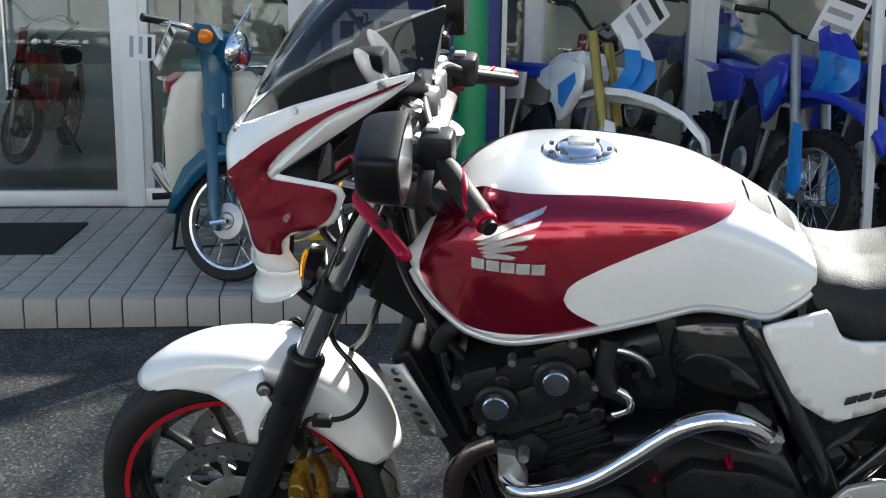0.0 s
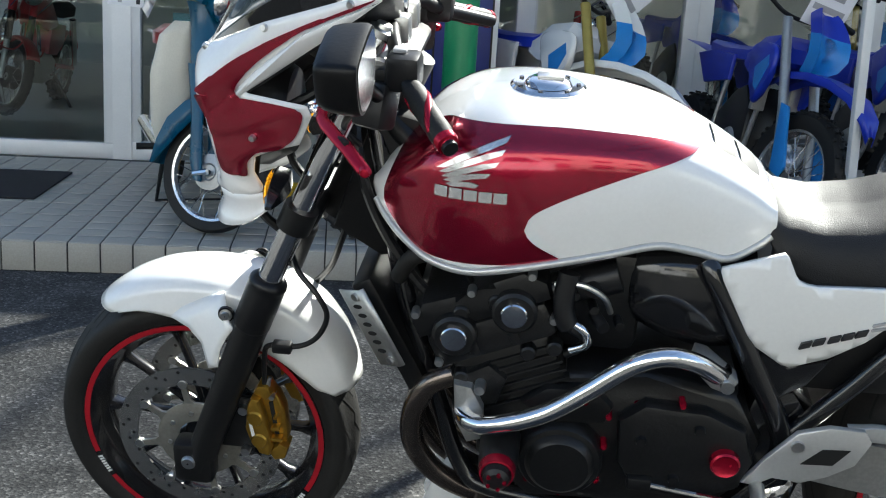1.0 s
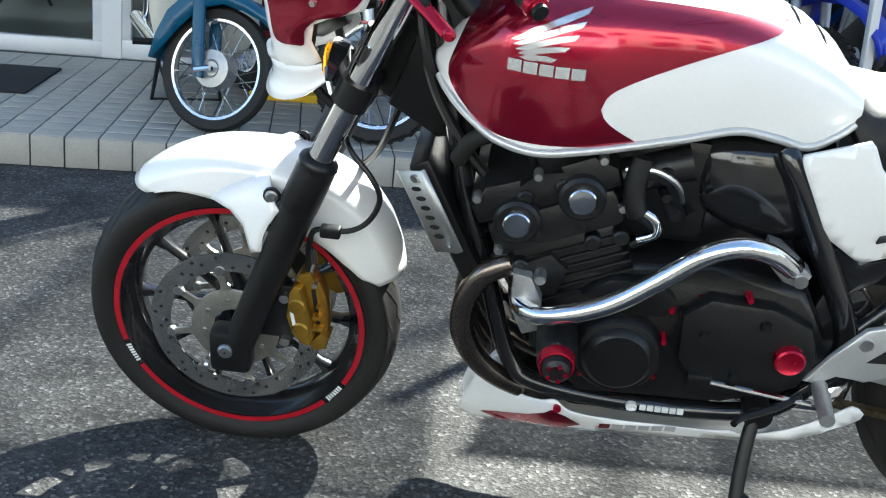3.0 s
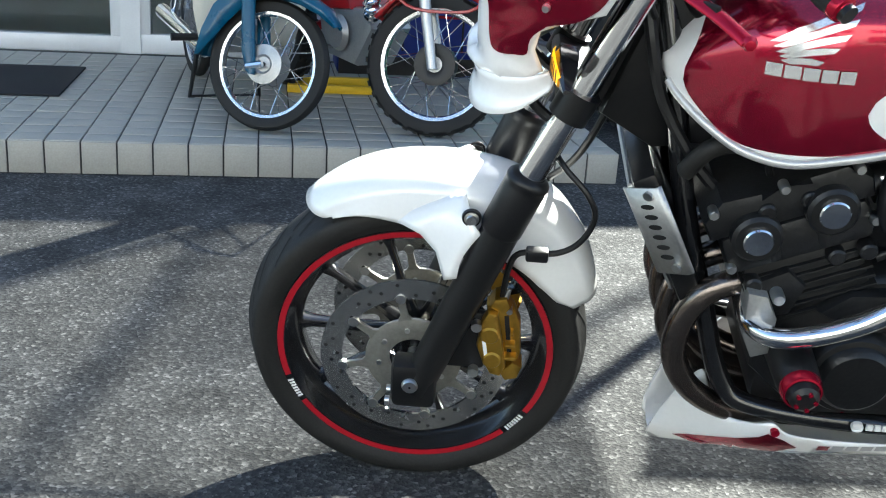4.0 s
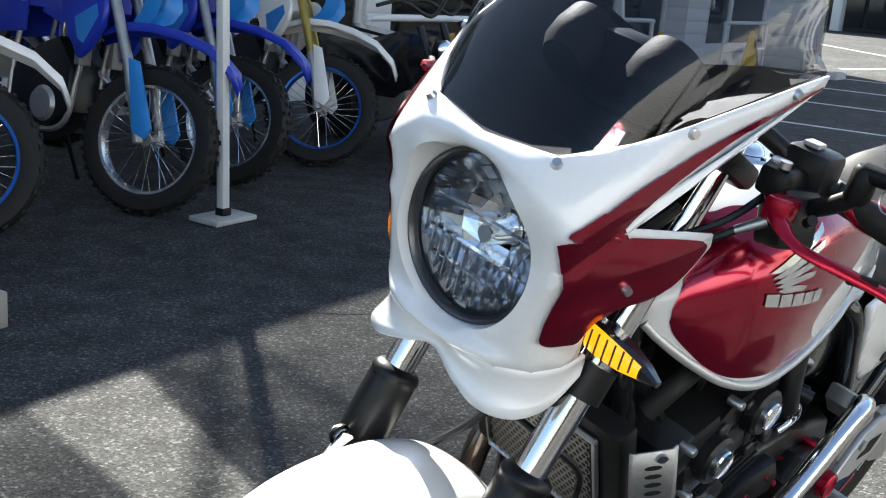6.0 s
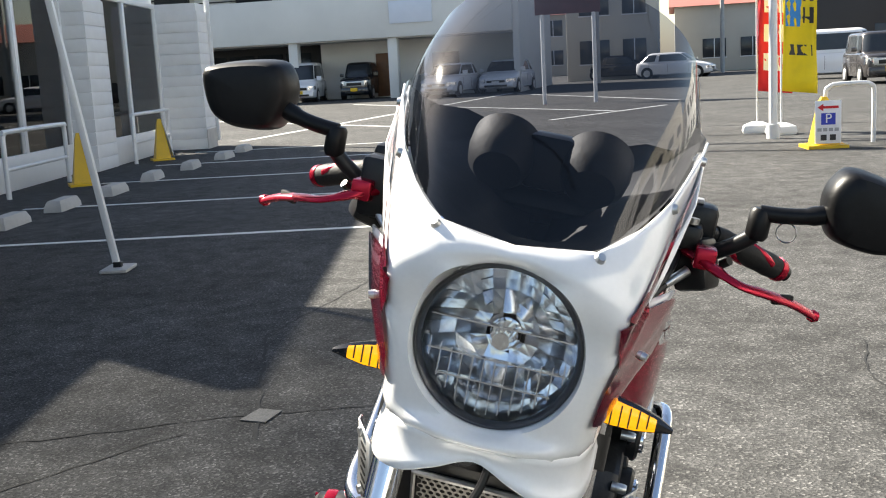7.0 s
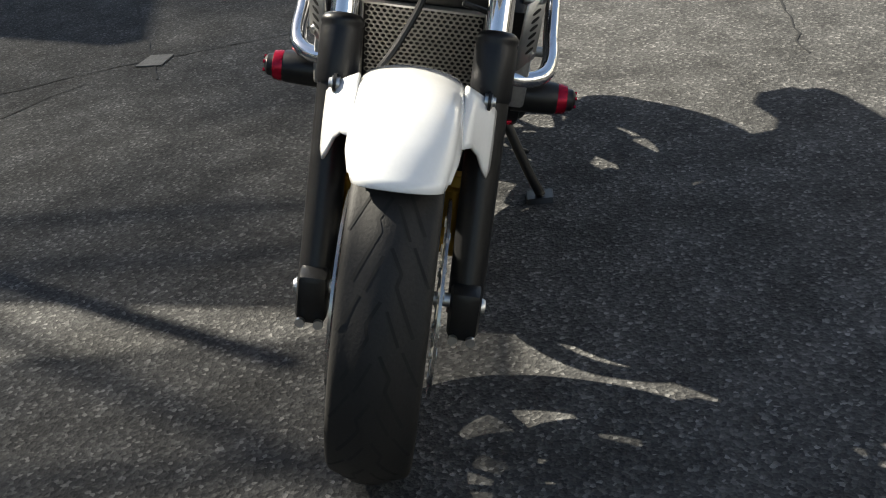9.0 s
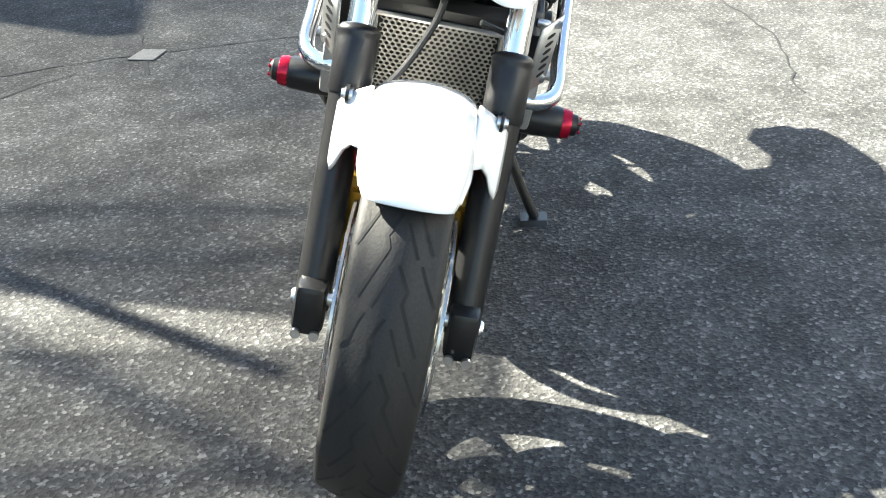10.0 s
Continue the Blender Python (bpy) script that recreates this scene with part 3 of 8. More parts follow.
# the skirt under the lamp, flaring forward in two lobes
skirt = []
for (x0, y0, z0), (x1, y1, z1) in (((0.178, 0.129, 0.830), (0.180, 0.131, 0.802)), ((0.150, 0.125, 0.820), (0.138, 0.130, 0.770)), ((0.115, 0.113, 0.814), (0.098, 0.117, 0.758)),
                                   ((0.085, 0.085, 0.812), (0.076, 0.084, 0.758)), ((0.074, 0.045, 0.810), (0.072, 0.045, 0.772)), ((0.072, 0.0, 0.810), (0.080, 0.0, 0.787))):
    skirt.append([Vector((x0 + (x1 - x0) * f + 0.007 * math.sin(math.pi * f), y0 + (y1 - y0) * f - 0.004 * math.sin(math.pi * f), z0 + (z1 - z0) * f)) for f in (0, 0.2, 0.4, 0.6, 0.8, 1)])
skirt = [cr(q, 5) for q in zip(*(skirt + [[Vector((p.x, -p.y, p.z)) for p in col] for col in skirt[-2::-1]]))]
sk = part("chin_skirt", loft(skirt, False, False), WHITE, cowl, "", 60)
sol = sk.modifiers.new("thickness", "SOLIDIFY")
sol.thickness, sol.offset = 0.004, 0
low_panel = [(p.x, p.y) for p in cr([Vector(q) for q in ((0.072, 0.984, 0), (0.077, 0.966, 0), (0.087, 0.944, 0), (0.092, 0.920, 0), (0.095, 0.893, 0), (0.100, 0.862, 0), (0.112, 0.853, 0), (0.130, 0.855, 0), (0.146, 0.858, 0),
             (0.149, 0.882, 0), (0.168, 0.904, 0), (0.203, 0.916, 0), (0.231, 0.936, 0), (0.247, 0.967, 0), (0.247, 0.985, 0), (0.22, 0.9885, 0), (0.16, 0.9885, 0), (0.11, 0.9885, 0))], 3, True)]
swoosh = [(p.x, p.y) for p in cr([Vector(q) for q in ((0.072, 0.9885, 0), (0.092, 1.009, 0), (0.13, 1.041, 0), (0.19, 1.079, 0), (0.27, 1.120, 0), (0.352, 1.157, 0), (0.345, 1.149, 0), (0.262, 1.110, 0), (0.19, 1.060, 0), (0.15, 1.022, 0), (0.138, 1.002, 0), (0.142, 0.9885, 0), (0.11, 0.9885, 0))], 3, True)]
for s in (-1, 1):
    part("side_panel", laid(cowl_tree, low_panel, s, 0.0062, 0.005), RED, cowl, "candy-red lower side panel", 60)
    part("red_flash", laid(cowl_tree, swoosh, s, 0.0062, 0.005), RED, cowl, "candy-red flash", 60)
    for x, z in ((0.078, 1.046), (0.189, 1.1), (0.321, 1.148), (0.166, 0.930)):
        hit = cowl_tree.ray_cast(Vector((x, s * 1.0, z)), Vector((0, -s, 0)))
        if hit[0] is not None:
            n = hit[1] if hit[1].y * s > 0 else -hit[1]
            part("cowl_screw", rod(hit[0] + n * 0.001, hit[0] + n * (0.0125 if z < 1 else 0.007), 0.0068, 0.0048, 12), STEEL, cowl)
    rings = []
    for y, hx, hz, dz in ((0.118, 0.015, 0.018, 0.005), (0.14, 0.017, 0.0195, 0.003), (0.17, 0.0145, 0.016, -0.001), (0.195, 0.010, 0.010, -0.004), (0.214, 0.005, 0.003, -0.008)):
        rings.append([Vector((x, s * y, 0.846 + dz + z_)) for x, z_ in ((0.198 - hx, hz * 0.45), (0.198 - hx * 0.5, hz), (0.198 + hx, hz * 0.7), (0.198 + hx, -hz * 0.7), (0.198 - hx * 0.5, -hz), (0.198 - hx, -hz * 0.45))])
    ind = part("indicator_lamp", loft(rings), GLOSSBLACK, cowl, "dark indicator housing")
    front = []
    for y, hx, hz, dz in ((0.121, 0.0175, 0.0155, 0.005), (0.14, 0.0195, 0.0160, 0.003), (0.17, 0.0168, 0.0130, -0.001), (0.193, 0.0120, 0.0080, -0.004)):
        front.append([Vector((0.198 - hx + (0.0035 if abs(u) > 0.9 else 0.0), s * y, 0.846 + dz + hz * u)) for u in (-1, -0.6, 0, 0.6, 1)])
    part("indicator_lens", loft(front, False, False), AMBER, ind, "lit amber lens with ribs", 60)
    for k in range(6):
        y = 0.128 + 0.011 * k
        hx, hz = lerps((0.121, 0.14, 0.17, 0.193), (0.0175, 0.0195, 0.0168, 0.012), y), lerps((0.121, 0.14, 0.17, 0.193), (0.0155, 0.016, 0.013, 0.008), y)
        part("lens_rib", box((0.1968 - hx, s * y - 0.0009, 0.847 - hz * 0.9), (0.1982 - hx, s * y + 0.0009, 0.847 + hz * 0.9), 0), PRINTK, ind)
LC = HC + Vector((0.020, 0, 0))
lamp = part("headlamp", lathe([(0.098, 0.0), (0.0965, -0.006), (0.094, -0.007), (0.090, -0.002), (0.090, 0.004)], seg=64, m=Matrix.Translation(LC) @ pose(0, 0, 0, 0, 0, -90)), GUNMETAL, bike, "round clear headlamp with faceted reflector")
part("lamp_rim", lathe([(0.0965, -0.0075), (0.0955, -0.0125), (0.0925, -0.0135), (0.0895, -0.010), (0.0885, -0.004)], seg=64, m=Matrix.Translation(LC) @ pose(0, 0, 0, 0, 0, -90)), GUNMETAL, lamp)
# faceted bowl: stepped columns and rows
bm = bmesh.new()
N = 11
grid = {}
for i in range(N + 1):
    for j in range(N + 1):
        u, v = 2 * i / N - 1, 2 * j / N - 1
        k = max(abs(u), abs(v)) / max(1e-6, math.hypot(u, v))
        y, z = 0.09 * u * (k if math.hypot(u, v) > 0 else 1), 0.09 * v * (k if math.hypot(u, v) > 0 else 1)
        grid[i, j] = (y, z)
rnd = random.Random(4)
for i in range(N):
    for j in range(N):
        cs = [grid[i, j], grid[i + 1, j], grid[i + 1, j + 1], grid[i, j + 1]]
        cy, cz = sum(c[0] for c in cs) / 4, sum(c[1] for c in cs) / 4
        if math.hypot(cy, cz) < 0.016:
            continue
        ty, tz = 0.22 * (-1) ** i * rnd.uniform(0.4, 1), 0.16 * (-1) ** j * rnd.uniform(0.2, 1)
        vs = []
        for y, z in cs:
            dep = 0.058 * (1 - (y * y + z * z) / 0.0081)
            vs.append(bm.verts.new(LC + Vector((dep + 0.001 + ty * (y - cy) + tz * (z - cz), y, z))))
        bm.faces.new(vs)
part("reflector", bm, REFLECT, lamp, "faceted chrome reflector", 0)
part("bulb_shield", lathe([(0.0, -0.018), (0.010, -0.018), (0.014, -0.01), (0.016, 0.02), (0.019, 0.024)], seg=24, m=Matrix.Translation(LC + Vector((0.03, 0, 0))) @ pose(0, 0, 0, 0, 0, -90)), CHROME, lamp)
bm = bmesh.new()
for k in range(13):
    x = -0.078 + 0.013 * k
    h = math.sqrt(max(0, 0.084 ** 2 - x * x))
    add_box(bm, (LC.x + 0.004, x - 0.0006, LC.z - h), (LC.x + 0.010, x + 0.0006, LC.z - h * 0.25), 0)
for z in (-0.022, -0.05, 0.018):
    h = math.sqrt(0.084 ** 2 - z * z)
    add_box(bm, (LC.x + 0.006, -h, LC.z + z - 0.0008), (LC.x + 0.014, h, LC.z + z + 0.0008), 0)
part("reflector_rib", bm, REFLECT, lamp, "", 0)
bm = lathe([(0.0, -0.016), (0.03, -0.0148), (0.06, -0.011), (0.08, -0.006), (0.089, -0.001)], seg=64, m=Matrix.Translation(LC) @ pose(0, 0, 0, 0, 0, -90))
lens = part("lamp_lens", bm, LENS, lamp, "clear lens")
lens.visible_shadow = False
part("lamp_bucket", lathe([(0.096, 0.0), (0.094, 0.05), (0.07, 0.09), (0.0, 0.10)], seg=40, m=Matrix.Translation(LC) @ pose(0, 0, 0, 0, 0, -90)), PLASTIC, lamp)
# smoked screen
base = cr([(0.330, -0.180, 1.160), (0.189, -0.153, 1.109), (0.10, -0.105, 1.063), (0.073, -0.05, 1.047), (0.069, 0, 1.045), (0.073, 0.05, 1.047), (0.10, 0.105, 1.063), (0.189, 0.153, 1.109), (0.330, 0.180, 1.160)], 5)
base = [Vector((0.366, -0.184, 1.172))] + base + [Vector((0.366, 0.184, 1.172))]
base = [right_set(p) for p in base]
rows = []
for f, dx, dz, k_ in ((0, 0.004, -0.003, 0.965), (0.25, 0.035, -0.014, 0.90), (0.6, 0.085, -0.022, 0.78), (0.9, 0.15, -0.02, 0.60), (1, 0.19, -0.05, 0.10)):
    rows.append([Vector((min(p.x + dx * (1 - max(0, p.x - 0.1) * 2.2), 0.372), p.y * k_, p.z + dz)) for p in base])
part("inner_shroud", loft(rows, False, False), MATTE, bike, "black shroud under the screen", 60)
top = []
for p in base:
    u = max(-1, min(1, p.y / (0.184 if p.y < 0 else 0.2190)))
    top.append(right_set(Vector((0.372 - 0.05 * (1 - abs(u) ** 1.5), 0.166 * math.sin(u * math.pi / 2) * (1 - 0.12 * (1 - abs(u))), 1.185 + 0.150 * max(0, 1 - abs(u) ** 2.2) ** 0.8))))
rows = []
for k in range(13):
    f = k / 12
    row = []
    for b_, t_ in zip(base, top):
        q = b_.lerp(t_, f)
        hgt = (t_ - b_).length
        q += Vector((-0.55, 0.35 * math.copysign(1, b_.y) * min(1, abs(b_.y) / 0.1), 0.5)) * (0.10 * hgt * math.sin(math.pi * f))
        row.append(q)
    rows.append(row)
screen = part("windscreen", loft(rows, False, False), SMOKE, bike, "dark smoked bubble windscreen", 70)
screen.visible_shadow = False

# instruments behind the screen
for s in (-1, 1):
    part("instrument_pod", lathe([(0.0, -0.035), (0.03, -0.034), (0.040, -0.02), (0.044, 0.0), (0.044, 0.025), (0.039, 0.028), (0.0, 0.026)], seg=32, m=pose(0.265, s * 0.058, 1.115, 0, 0, 0) @ pose(0, 0, 0, 35, 0, -90)), MATTE, bike, "black instrument pod")
part("instrument_panel", box((0.25, -0.03, 1.08), (0.30, 0.03, 1.15), 0.01), PLASTIC, bike)

# bars and controls
for s in (-1, 1):
    before = set(bpy.data.objects)
    part("handlebar", tube(cr([(0.36, 0, 1.085), (0.362, s * 0.06, 1.088), (0.375, s * 0.13, 1.085), (0.40, s * 0.20, 1.055), (0.44, s * 0.265, 1.03), (0.485, s * 0.335, 1.003)], 6), 0.0111, 12), BLACK, bike)
    grip = part("grip", tube([Vector((0.415, s * 0.222, 1.045)).lerp(Vector((0.474, s * 0.318, 1.010)), k / 8) for k in range(9)], [0.015, 0.0172, 0.0165, 0.0172, 0.0165, 0.0172, 0.0165, 0.0172, 0.016], 16), RUBBER, bike, "black rubber grip with red flashes")
    ga, gb_ = Vector((0.415, s * 0.222, 1.045)), Vector((0.474, s * 0.318, 1.010))
    gd = (gb_ - ga).normalized()
    gu = gd.cross(Vector((0, 0, 1))).normalized()
    gv = gu.cross(gd)
    for k in range(2):
        line = []
        for q in range(15):
            f, an = 0.10 + 0.80 * q / 14, 3.1 * k + s * 3.2 * q / 14
            line.append(ga.lerp(gb_, f) + (gu * math.cos(an) + gv * math.sin(an)) * 0.0118)
        part("grip_flash", tube(line, [0.002] + [0.0066] * 13 + [0.002], 10), REDANO, grip)
    part("bar_end", lathe([(0.0, 0.016), (0.009, 0.016), (0.011, 0.013), (0.0155, 0.012), (0.017, 0.008), (0.017, 0.001), (0.014, 0.0)], seg=20, m=Matrix.Translation(gb_) @ gd.to_track_quat("Y", "Z").to_matrix().to_4x4()), REDANO, bike, "red anodised bar end")
    part("switch_box", box((0.375, min(s * 0.165, s * 0.222), 1.035), (0.425, max(s * 0.165, s * 0.222), 1.088), 0.01), PLASTIC, bike)
    part("lever_perch", box((0.335, min(s * 0.165, s * 0.205), 1.03), (0.385, max(s * 0.165, s * 0.205), 1.065), 0.008), BLACK, bike)
    lev = part("lever", tube(cr([(0.345, s * 0.190, 1.030), (0.308, s * 0.218, 1.024), (0.294, s * 0.258, 1.010), (0.318, s * 0.298, 1.001), (0.348, s * 0.334, 0.990), (0.374, s * 0.364, 0.976)], 5), [0.011] * 8 + [0.0085] * 5 + [0.0095] * 13, 12, 0.55), REDANO, bike, "red anodised lever")
    part("lever_tip", lathe([(0.0, 0.009), (0.006, 0.007), (0.009, 0.0), (0.006, -0.007), (0.0, -0.009)], (0.376, s * 0.366, 0.975), 14), REDANO, lev)
    # dark insert stands for the shade in the lever's slot
    part("lever_slot", box((-0.004, -0.016, -0.0066), (0.004, 0.016, 0.0066), 0.002, pose(0.335, s * 0.318, 0.9955, 0, 0, s * -38)), RECESS_SHADE, lev)
    part("perch_clamp", rod((0.36, s * 0.168, 1.05), (0.36, s * 0.186, 1.05), 0.021, seg=18), STEEL, bike)
    part("perch_bolt", rod((0.342, s * 0.19, 1.066), (0.342, s * 0.19, 1.074), 0.007, seg=10), STEEL, bike)
    part("switch_button", box((0.384, min(s * 0.18, s * 0.2), 1.088), (0.404, max(s * 0.18, s * 0.2), 1.094), 0.002), PRINTG, bike)
    part("lever_adjuster", box((0.306, min(s * 0.198, s * 0.226), 1.016), (0.340, max(s * 0.198, s * 0.226), 1.044), 0.004), REDANO, lev)
    # mirror on its stem
    part("mirror_stem", tube(cr([(0.358, s * 0.358, 1.113), (0.354, s * 0.325, 1.103), (0.352, s * 0.295, 1.098), (0.352, s * 0.268, 1.096)], 5), [0.0125] * 5 + [0.0105] * 11, 14), MIRRORK, bike)
    part("stem_elbow", lathe([(0.0, 0.020), (0.011, 0.019), (0.0145, 0.014), (0.0145, -0.016), (0.011, -0.022), (0.0, -0.023)], seg=18, m=pose(0.354, s * 0.270, 1.083, 90, 0, 0)), MIRRORK, bike)
    part("stem_base", tube(cr([(0.356, s * 0.268, 1.066), (0.360, s * 0.248, 1.048), (0.368, s * 0.222, 1.030)], 4), 0.0105, 12), BLACK, bike)
    part("control_block", box((-0.026, -0.024, -0.034), (0.026, 0.024, 0.034), 0.009, pose(0.362, s * 0.205, 1.012, s * 18, 0, s * 25)), PLASTIC, bike)
    part("cable_adjuster", rod((0.338, s * 0.196, 1.006), (0.322, s * 0.172, 0.985), 0.007, 0.0055, 12), STEEL, bike)
    part("bracket_bolt", rod((0.344, s * 0.236, 1.022), (0.336, s * 0.244, 1.030), 0.006, seg=10), BLACK, bike)
    part("cable_sheath", tube(cr([(0.322, s * 0.172, 0.985), (0.305, s * 0.150, 0.962), (0.300, s * 0.118, 0.935), (0.315, s * 0.08, 0.90)], 5), 0.0052, 8), PLASTIC, bike)
    if s > 0:
        part("brake_fluid_box", box((0.326, 0.168, 0.992), (0.374, 0.222, 1.076), 0.009), PLASTIC, bike, "black brake fluid box")
    rings = []
    for k in range(9):
        f = k / 8
        dep = [0.0, -0.006, -0.014, -0.026, -0.038, -0.048, -0.054, -0.057, -0.058][k]
        sc = [0.96, 1.0, 1.0, 0.98, 0.95, 0.90, 0.81, 0.55, 0.12][k]
        outl = cr([(0, -0.058, 0.036), (0, -0.040, 0.050), (0, 0.0, 0.045), (0, 0.052, 0.030), (0, 0.068, 0.016), (0, 0.054, -0.026), (0, 0.034, -0.046), (0, 0.0, -0.052), (0, -0.044, -0.044), (0, -0.060, -0.022), (0, -0.066, 0.010)], 4, True)
        rings.append([Vector((0.385 + dep, s * (0.405 + p.y * sc), 1.123 + p.z * sc)) for p in outl])
    part("mirror_joint", lathe([(0.0, 0.016), (0.009, 0.013), (0.014, 0.005), (0.0155, 0.0), (0.014, -0.005), (0.009, -0.013), (0.0, -0.016)], (0.358, s * 0.356, 1.113), 18), MIRRORK, bike)
    mir = part("mirror", loft(rings), MIRRORK, bike, "black plastic rear-view mirror")
    outl = cr([(0, -0.058, 0.036), (0, -0.040, 0.050), (0, 0.0, 0.045), (0, 0.052, 0.030), (0, 0.068, 0.016), (0, 0.054, -0.026), (0, 0.034, -0.046), (0, 0.0, -0.052), (0, -0.044, -0.044), (0, -0.060, -0.022), (0, -0.066, 0.010)], 4, True)
    bm = bmesh.new()
    bm.faces.new([bm.verts.new((0.3862, s * (0.405 + p.y * 0.88), 1.123 + p.z * 0.88)) for p in outl])
    part("mirror_glass", bm, REFLECT, mir)
    part("clutter_cable", tube(cr([(0.37, s * 0.18, 1.04), (0.30, s * 0.17, 1.0), (0.27, s * 0.12, 0.95), (0.31, s * 0.06, 0.88)], 6), 0.0045, 7), PLASTIC, bike)
    if s > 0:                     # the right-hand controls sit further out along the bar
        for ob in set(bpy.data.objects) - before:
            if ob.parent == bike and not ob.name.startswith("handlebar"):
                ob.location = (0.0, 0.030, -0.006)
for s in (-1, 1):
    part("bar_clamp", box((0.338, min(s * 0.03, s * 0.062), 1.06), (0.388, max(s * 0.03, s * 0.062), 1.105), 0.008), STEEL, bike)
    part("fork_cap", lathe([(0.0, 0.014), (0.012, 0.014), (0.014, 0.008), (0.021, 0.006), (0.022, -0.004)], seg=18, m=pose(0.354, s * 0.117, 1.094, 0, 24, 0) @ pose(0, 0, 0, 90, 0, 0)), STEEL, bike)
part("master_cylinder", box((0.335, 0.15, 1.055), (0.375, 0.215, 1.09), 0.009), STEEL, bike, "polished brake master cylinder")
part("banjo_bolt", rod((0.348, 0.148, 1.07), (0.348, 0.128, 1.07), 0.009, seg=10), GOLD, bike)
part("ignition_barrel", rod((0.325, 0, 1.06), (0.318, 0, 1.10), 0.02, seg=18), STEEL, bike)
part("reservoir", lathe([(0.0, 0.010), (0.015, 0.010), (0.017, 0.006), (0.016, -0.03), (0.0, -0.03)], seg=20, m=pose(0.36, 0.205, 1.075, 90, 0, 0)), PLASTIC, bike)
part("reservoir_cap", rod((0.36, 0.205, 1.085), (0.36, 0.205, 1.092), 0.0165, seg=16), PLASTIC, bike)
part("reservoir_label", box((0.338, 0.148, 1.014), (0.366, 0.154, 1.046), 0.003, pose(0, 0, 0)), mk("pale_yellow_label", (0.62, 0.55, 0.16), 0.4, 0, 0.1, 40), bike, "pale yellow label")
part("hose_clip", lathe([(0.020, 0), (0.0225, 0.0025), (0.025, 0), (0.0225, -0.0025), (0.020, 0)], seg=24, m=pose(0.352, 0.15, 0.986, 70, 0, 10)), STEEL, bike)
part("key_ring", lathe([(0.0115, 0), (0.0125, 0.0012), (0.0135, 0), (0.0125, -0.0012), (0.0115, 0)], seg=24, m=pose(0.350, -0.305, 1.078, 0, 0, 75)), STEEL, bike)

# ---- tank ----
TX = [0.336, 0.35, 0.375, 0.40, 0.44, 0.50, 0.57, 0.65, 0.72, 0.79, 0.85, 0.90, 0.94, 0.968]
TT = [0.850, 0.866, 0.898, 0.926, 0.961, 0.987, 0.995, 0.992, 0.984, 0.968, 0.943, 0.916, 0.888, 0.862]
TB = [0.826, 0.807, 0.787, 0.772, 0.754, 0.746, 0.757, 0.773, 0.787, 0.799, 0.787, 0.774, 0.793, 0.815]
TW = [0.080, 0.104, 0.132, 0.154, 0.181, 0.198, 0.200, 0.192, 0.180, 0.163, 0.148, 0.136, 0.126, 0.115]


def smooth_at(xs, ys, x):
    """Cubic course through the points, without kinks."""
    k = min(max(int(np.searchsorted(xs, x)) - 1, 0), len(xs) - 2)
    def slope(q):
        a, b = max(q - 1, 0), min(q + 1, len(xs) - 1)
        return (ys[b] - ys[a]) / (xs[b] - xs[a])
    d = xs[k + 1] - xs[k]
    f = (x - xs[k]) / d
    return ((2 * f ** 3 - 3 * f * f + 1) * ys[k] + (f ** 3 - 2 * f * f + f) * d * slope(k) + (3 * f * f - 2 * f ** 3) * ys[k + 1] + (f ** 3 - f * f) * d * slope(k + 1))


def tank_half(x, n=8):
    """The tank's section at x, from under its middle up the flank to the crown."""
    zt, zb, w_ = smooth_at(TX, TT, x), smooth_at(TX, TB, x), smooth_at(TX, TW, x)
    h = zt - zb
    return cr([(x, 0, zb + 0.03), (x, -w_ * 0.80, zb + 0.004), (x, -w_ * 0.955, zb + 0.002), (x, -w_, zb + 0.30 * h), (x, -w_ * 0.985, zb + 0.58 * h),
               (x, -w_ * 0.87, zb + 0.84 * h), (x, -w_ * 0.55, zb + 0.965 * h), (x, 0, zt)], n)


rings = []
for x in np.concatenate([np.linspace(0.336, 0.40, 14), np.linspace(0.408, 0.968, 71)]):
    half = tank_half(x)
    rings.append(half + [Vector((p.x, -p.y, p.z)) for p in half[-2:0:-1]])
bm = loft(rings)
bmesh.ops.recalc_face_normals(bm, faces=bm.faces)
tank_tree = BVHTree.FromBMesh(bm)
tank = part("fuel_tank", bm, WHITE, bike, "white fuel tank with candy-red flank panels", 50)
FLANK_TOP = ((0.359, 0.838), (0.368, 0.868), (0.384, 0.904), (0.402, 0.926), (0.432, 0.951), (0.47, 0.968), (0.56, 0.975), (0.66, 0.973), (0.76, 0.962), (0.845, 0.943))
FLANK_LOW = ((0.359, 0.834), (0.367, 0.816), (0.389, 0.794), (0.418, 0.774), (0.455, 0.765), (0.54, 0.766), (0.60, 0.773), (0.642, 0.781))
CUT_UP = ((0.586, 0.831), (0.590, 0.846), (0.608, 0.863), (0.665, 0.891), (0.74, 0.918), (0.80, 0.934), (0.845, 0.942))
CUT_LOW = ((0.586, 0.829), (0.591, 0.818), (0.604, 0.805), (0.642, 0.782))


def edge_at(course, x):
    return smooth_at([p[0] for p in course], [p[1] for p in course], x)


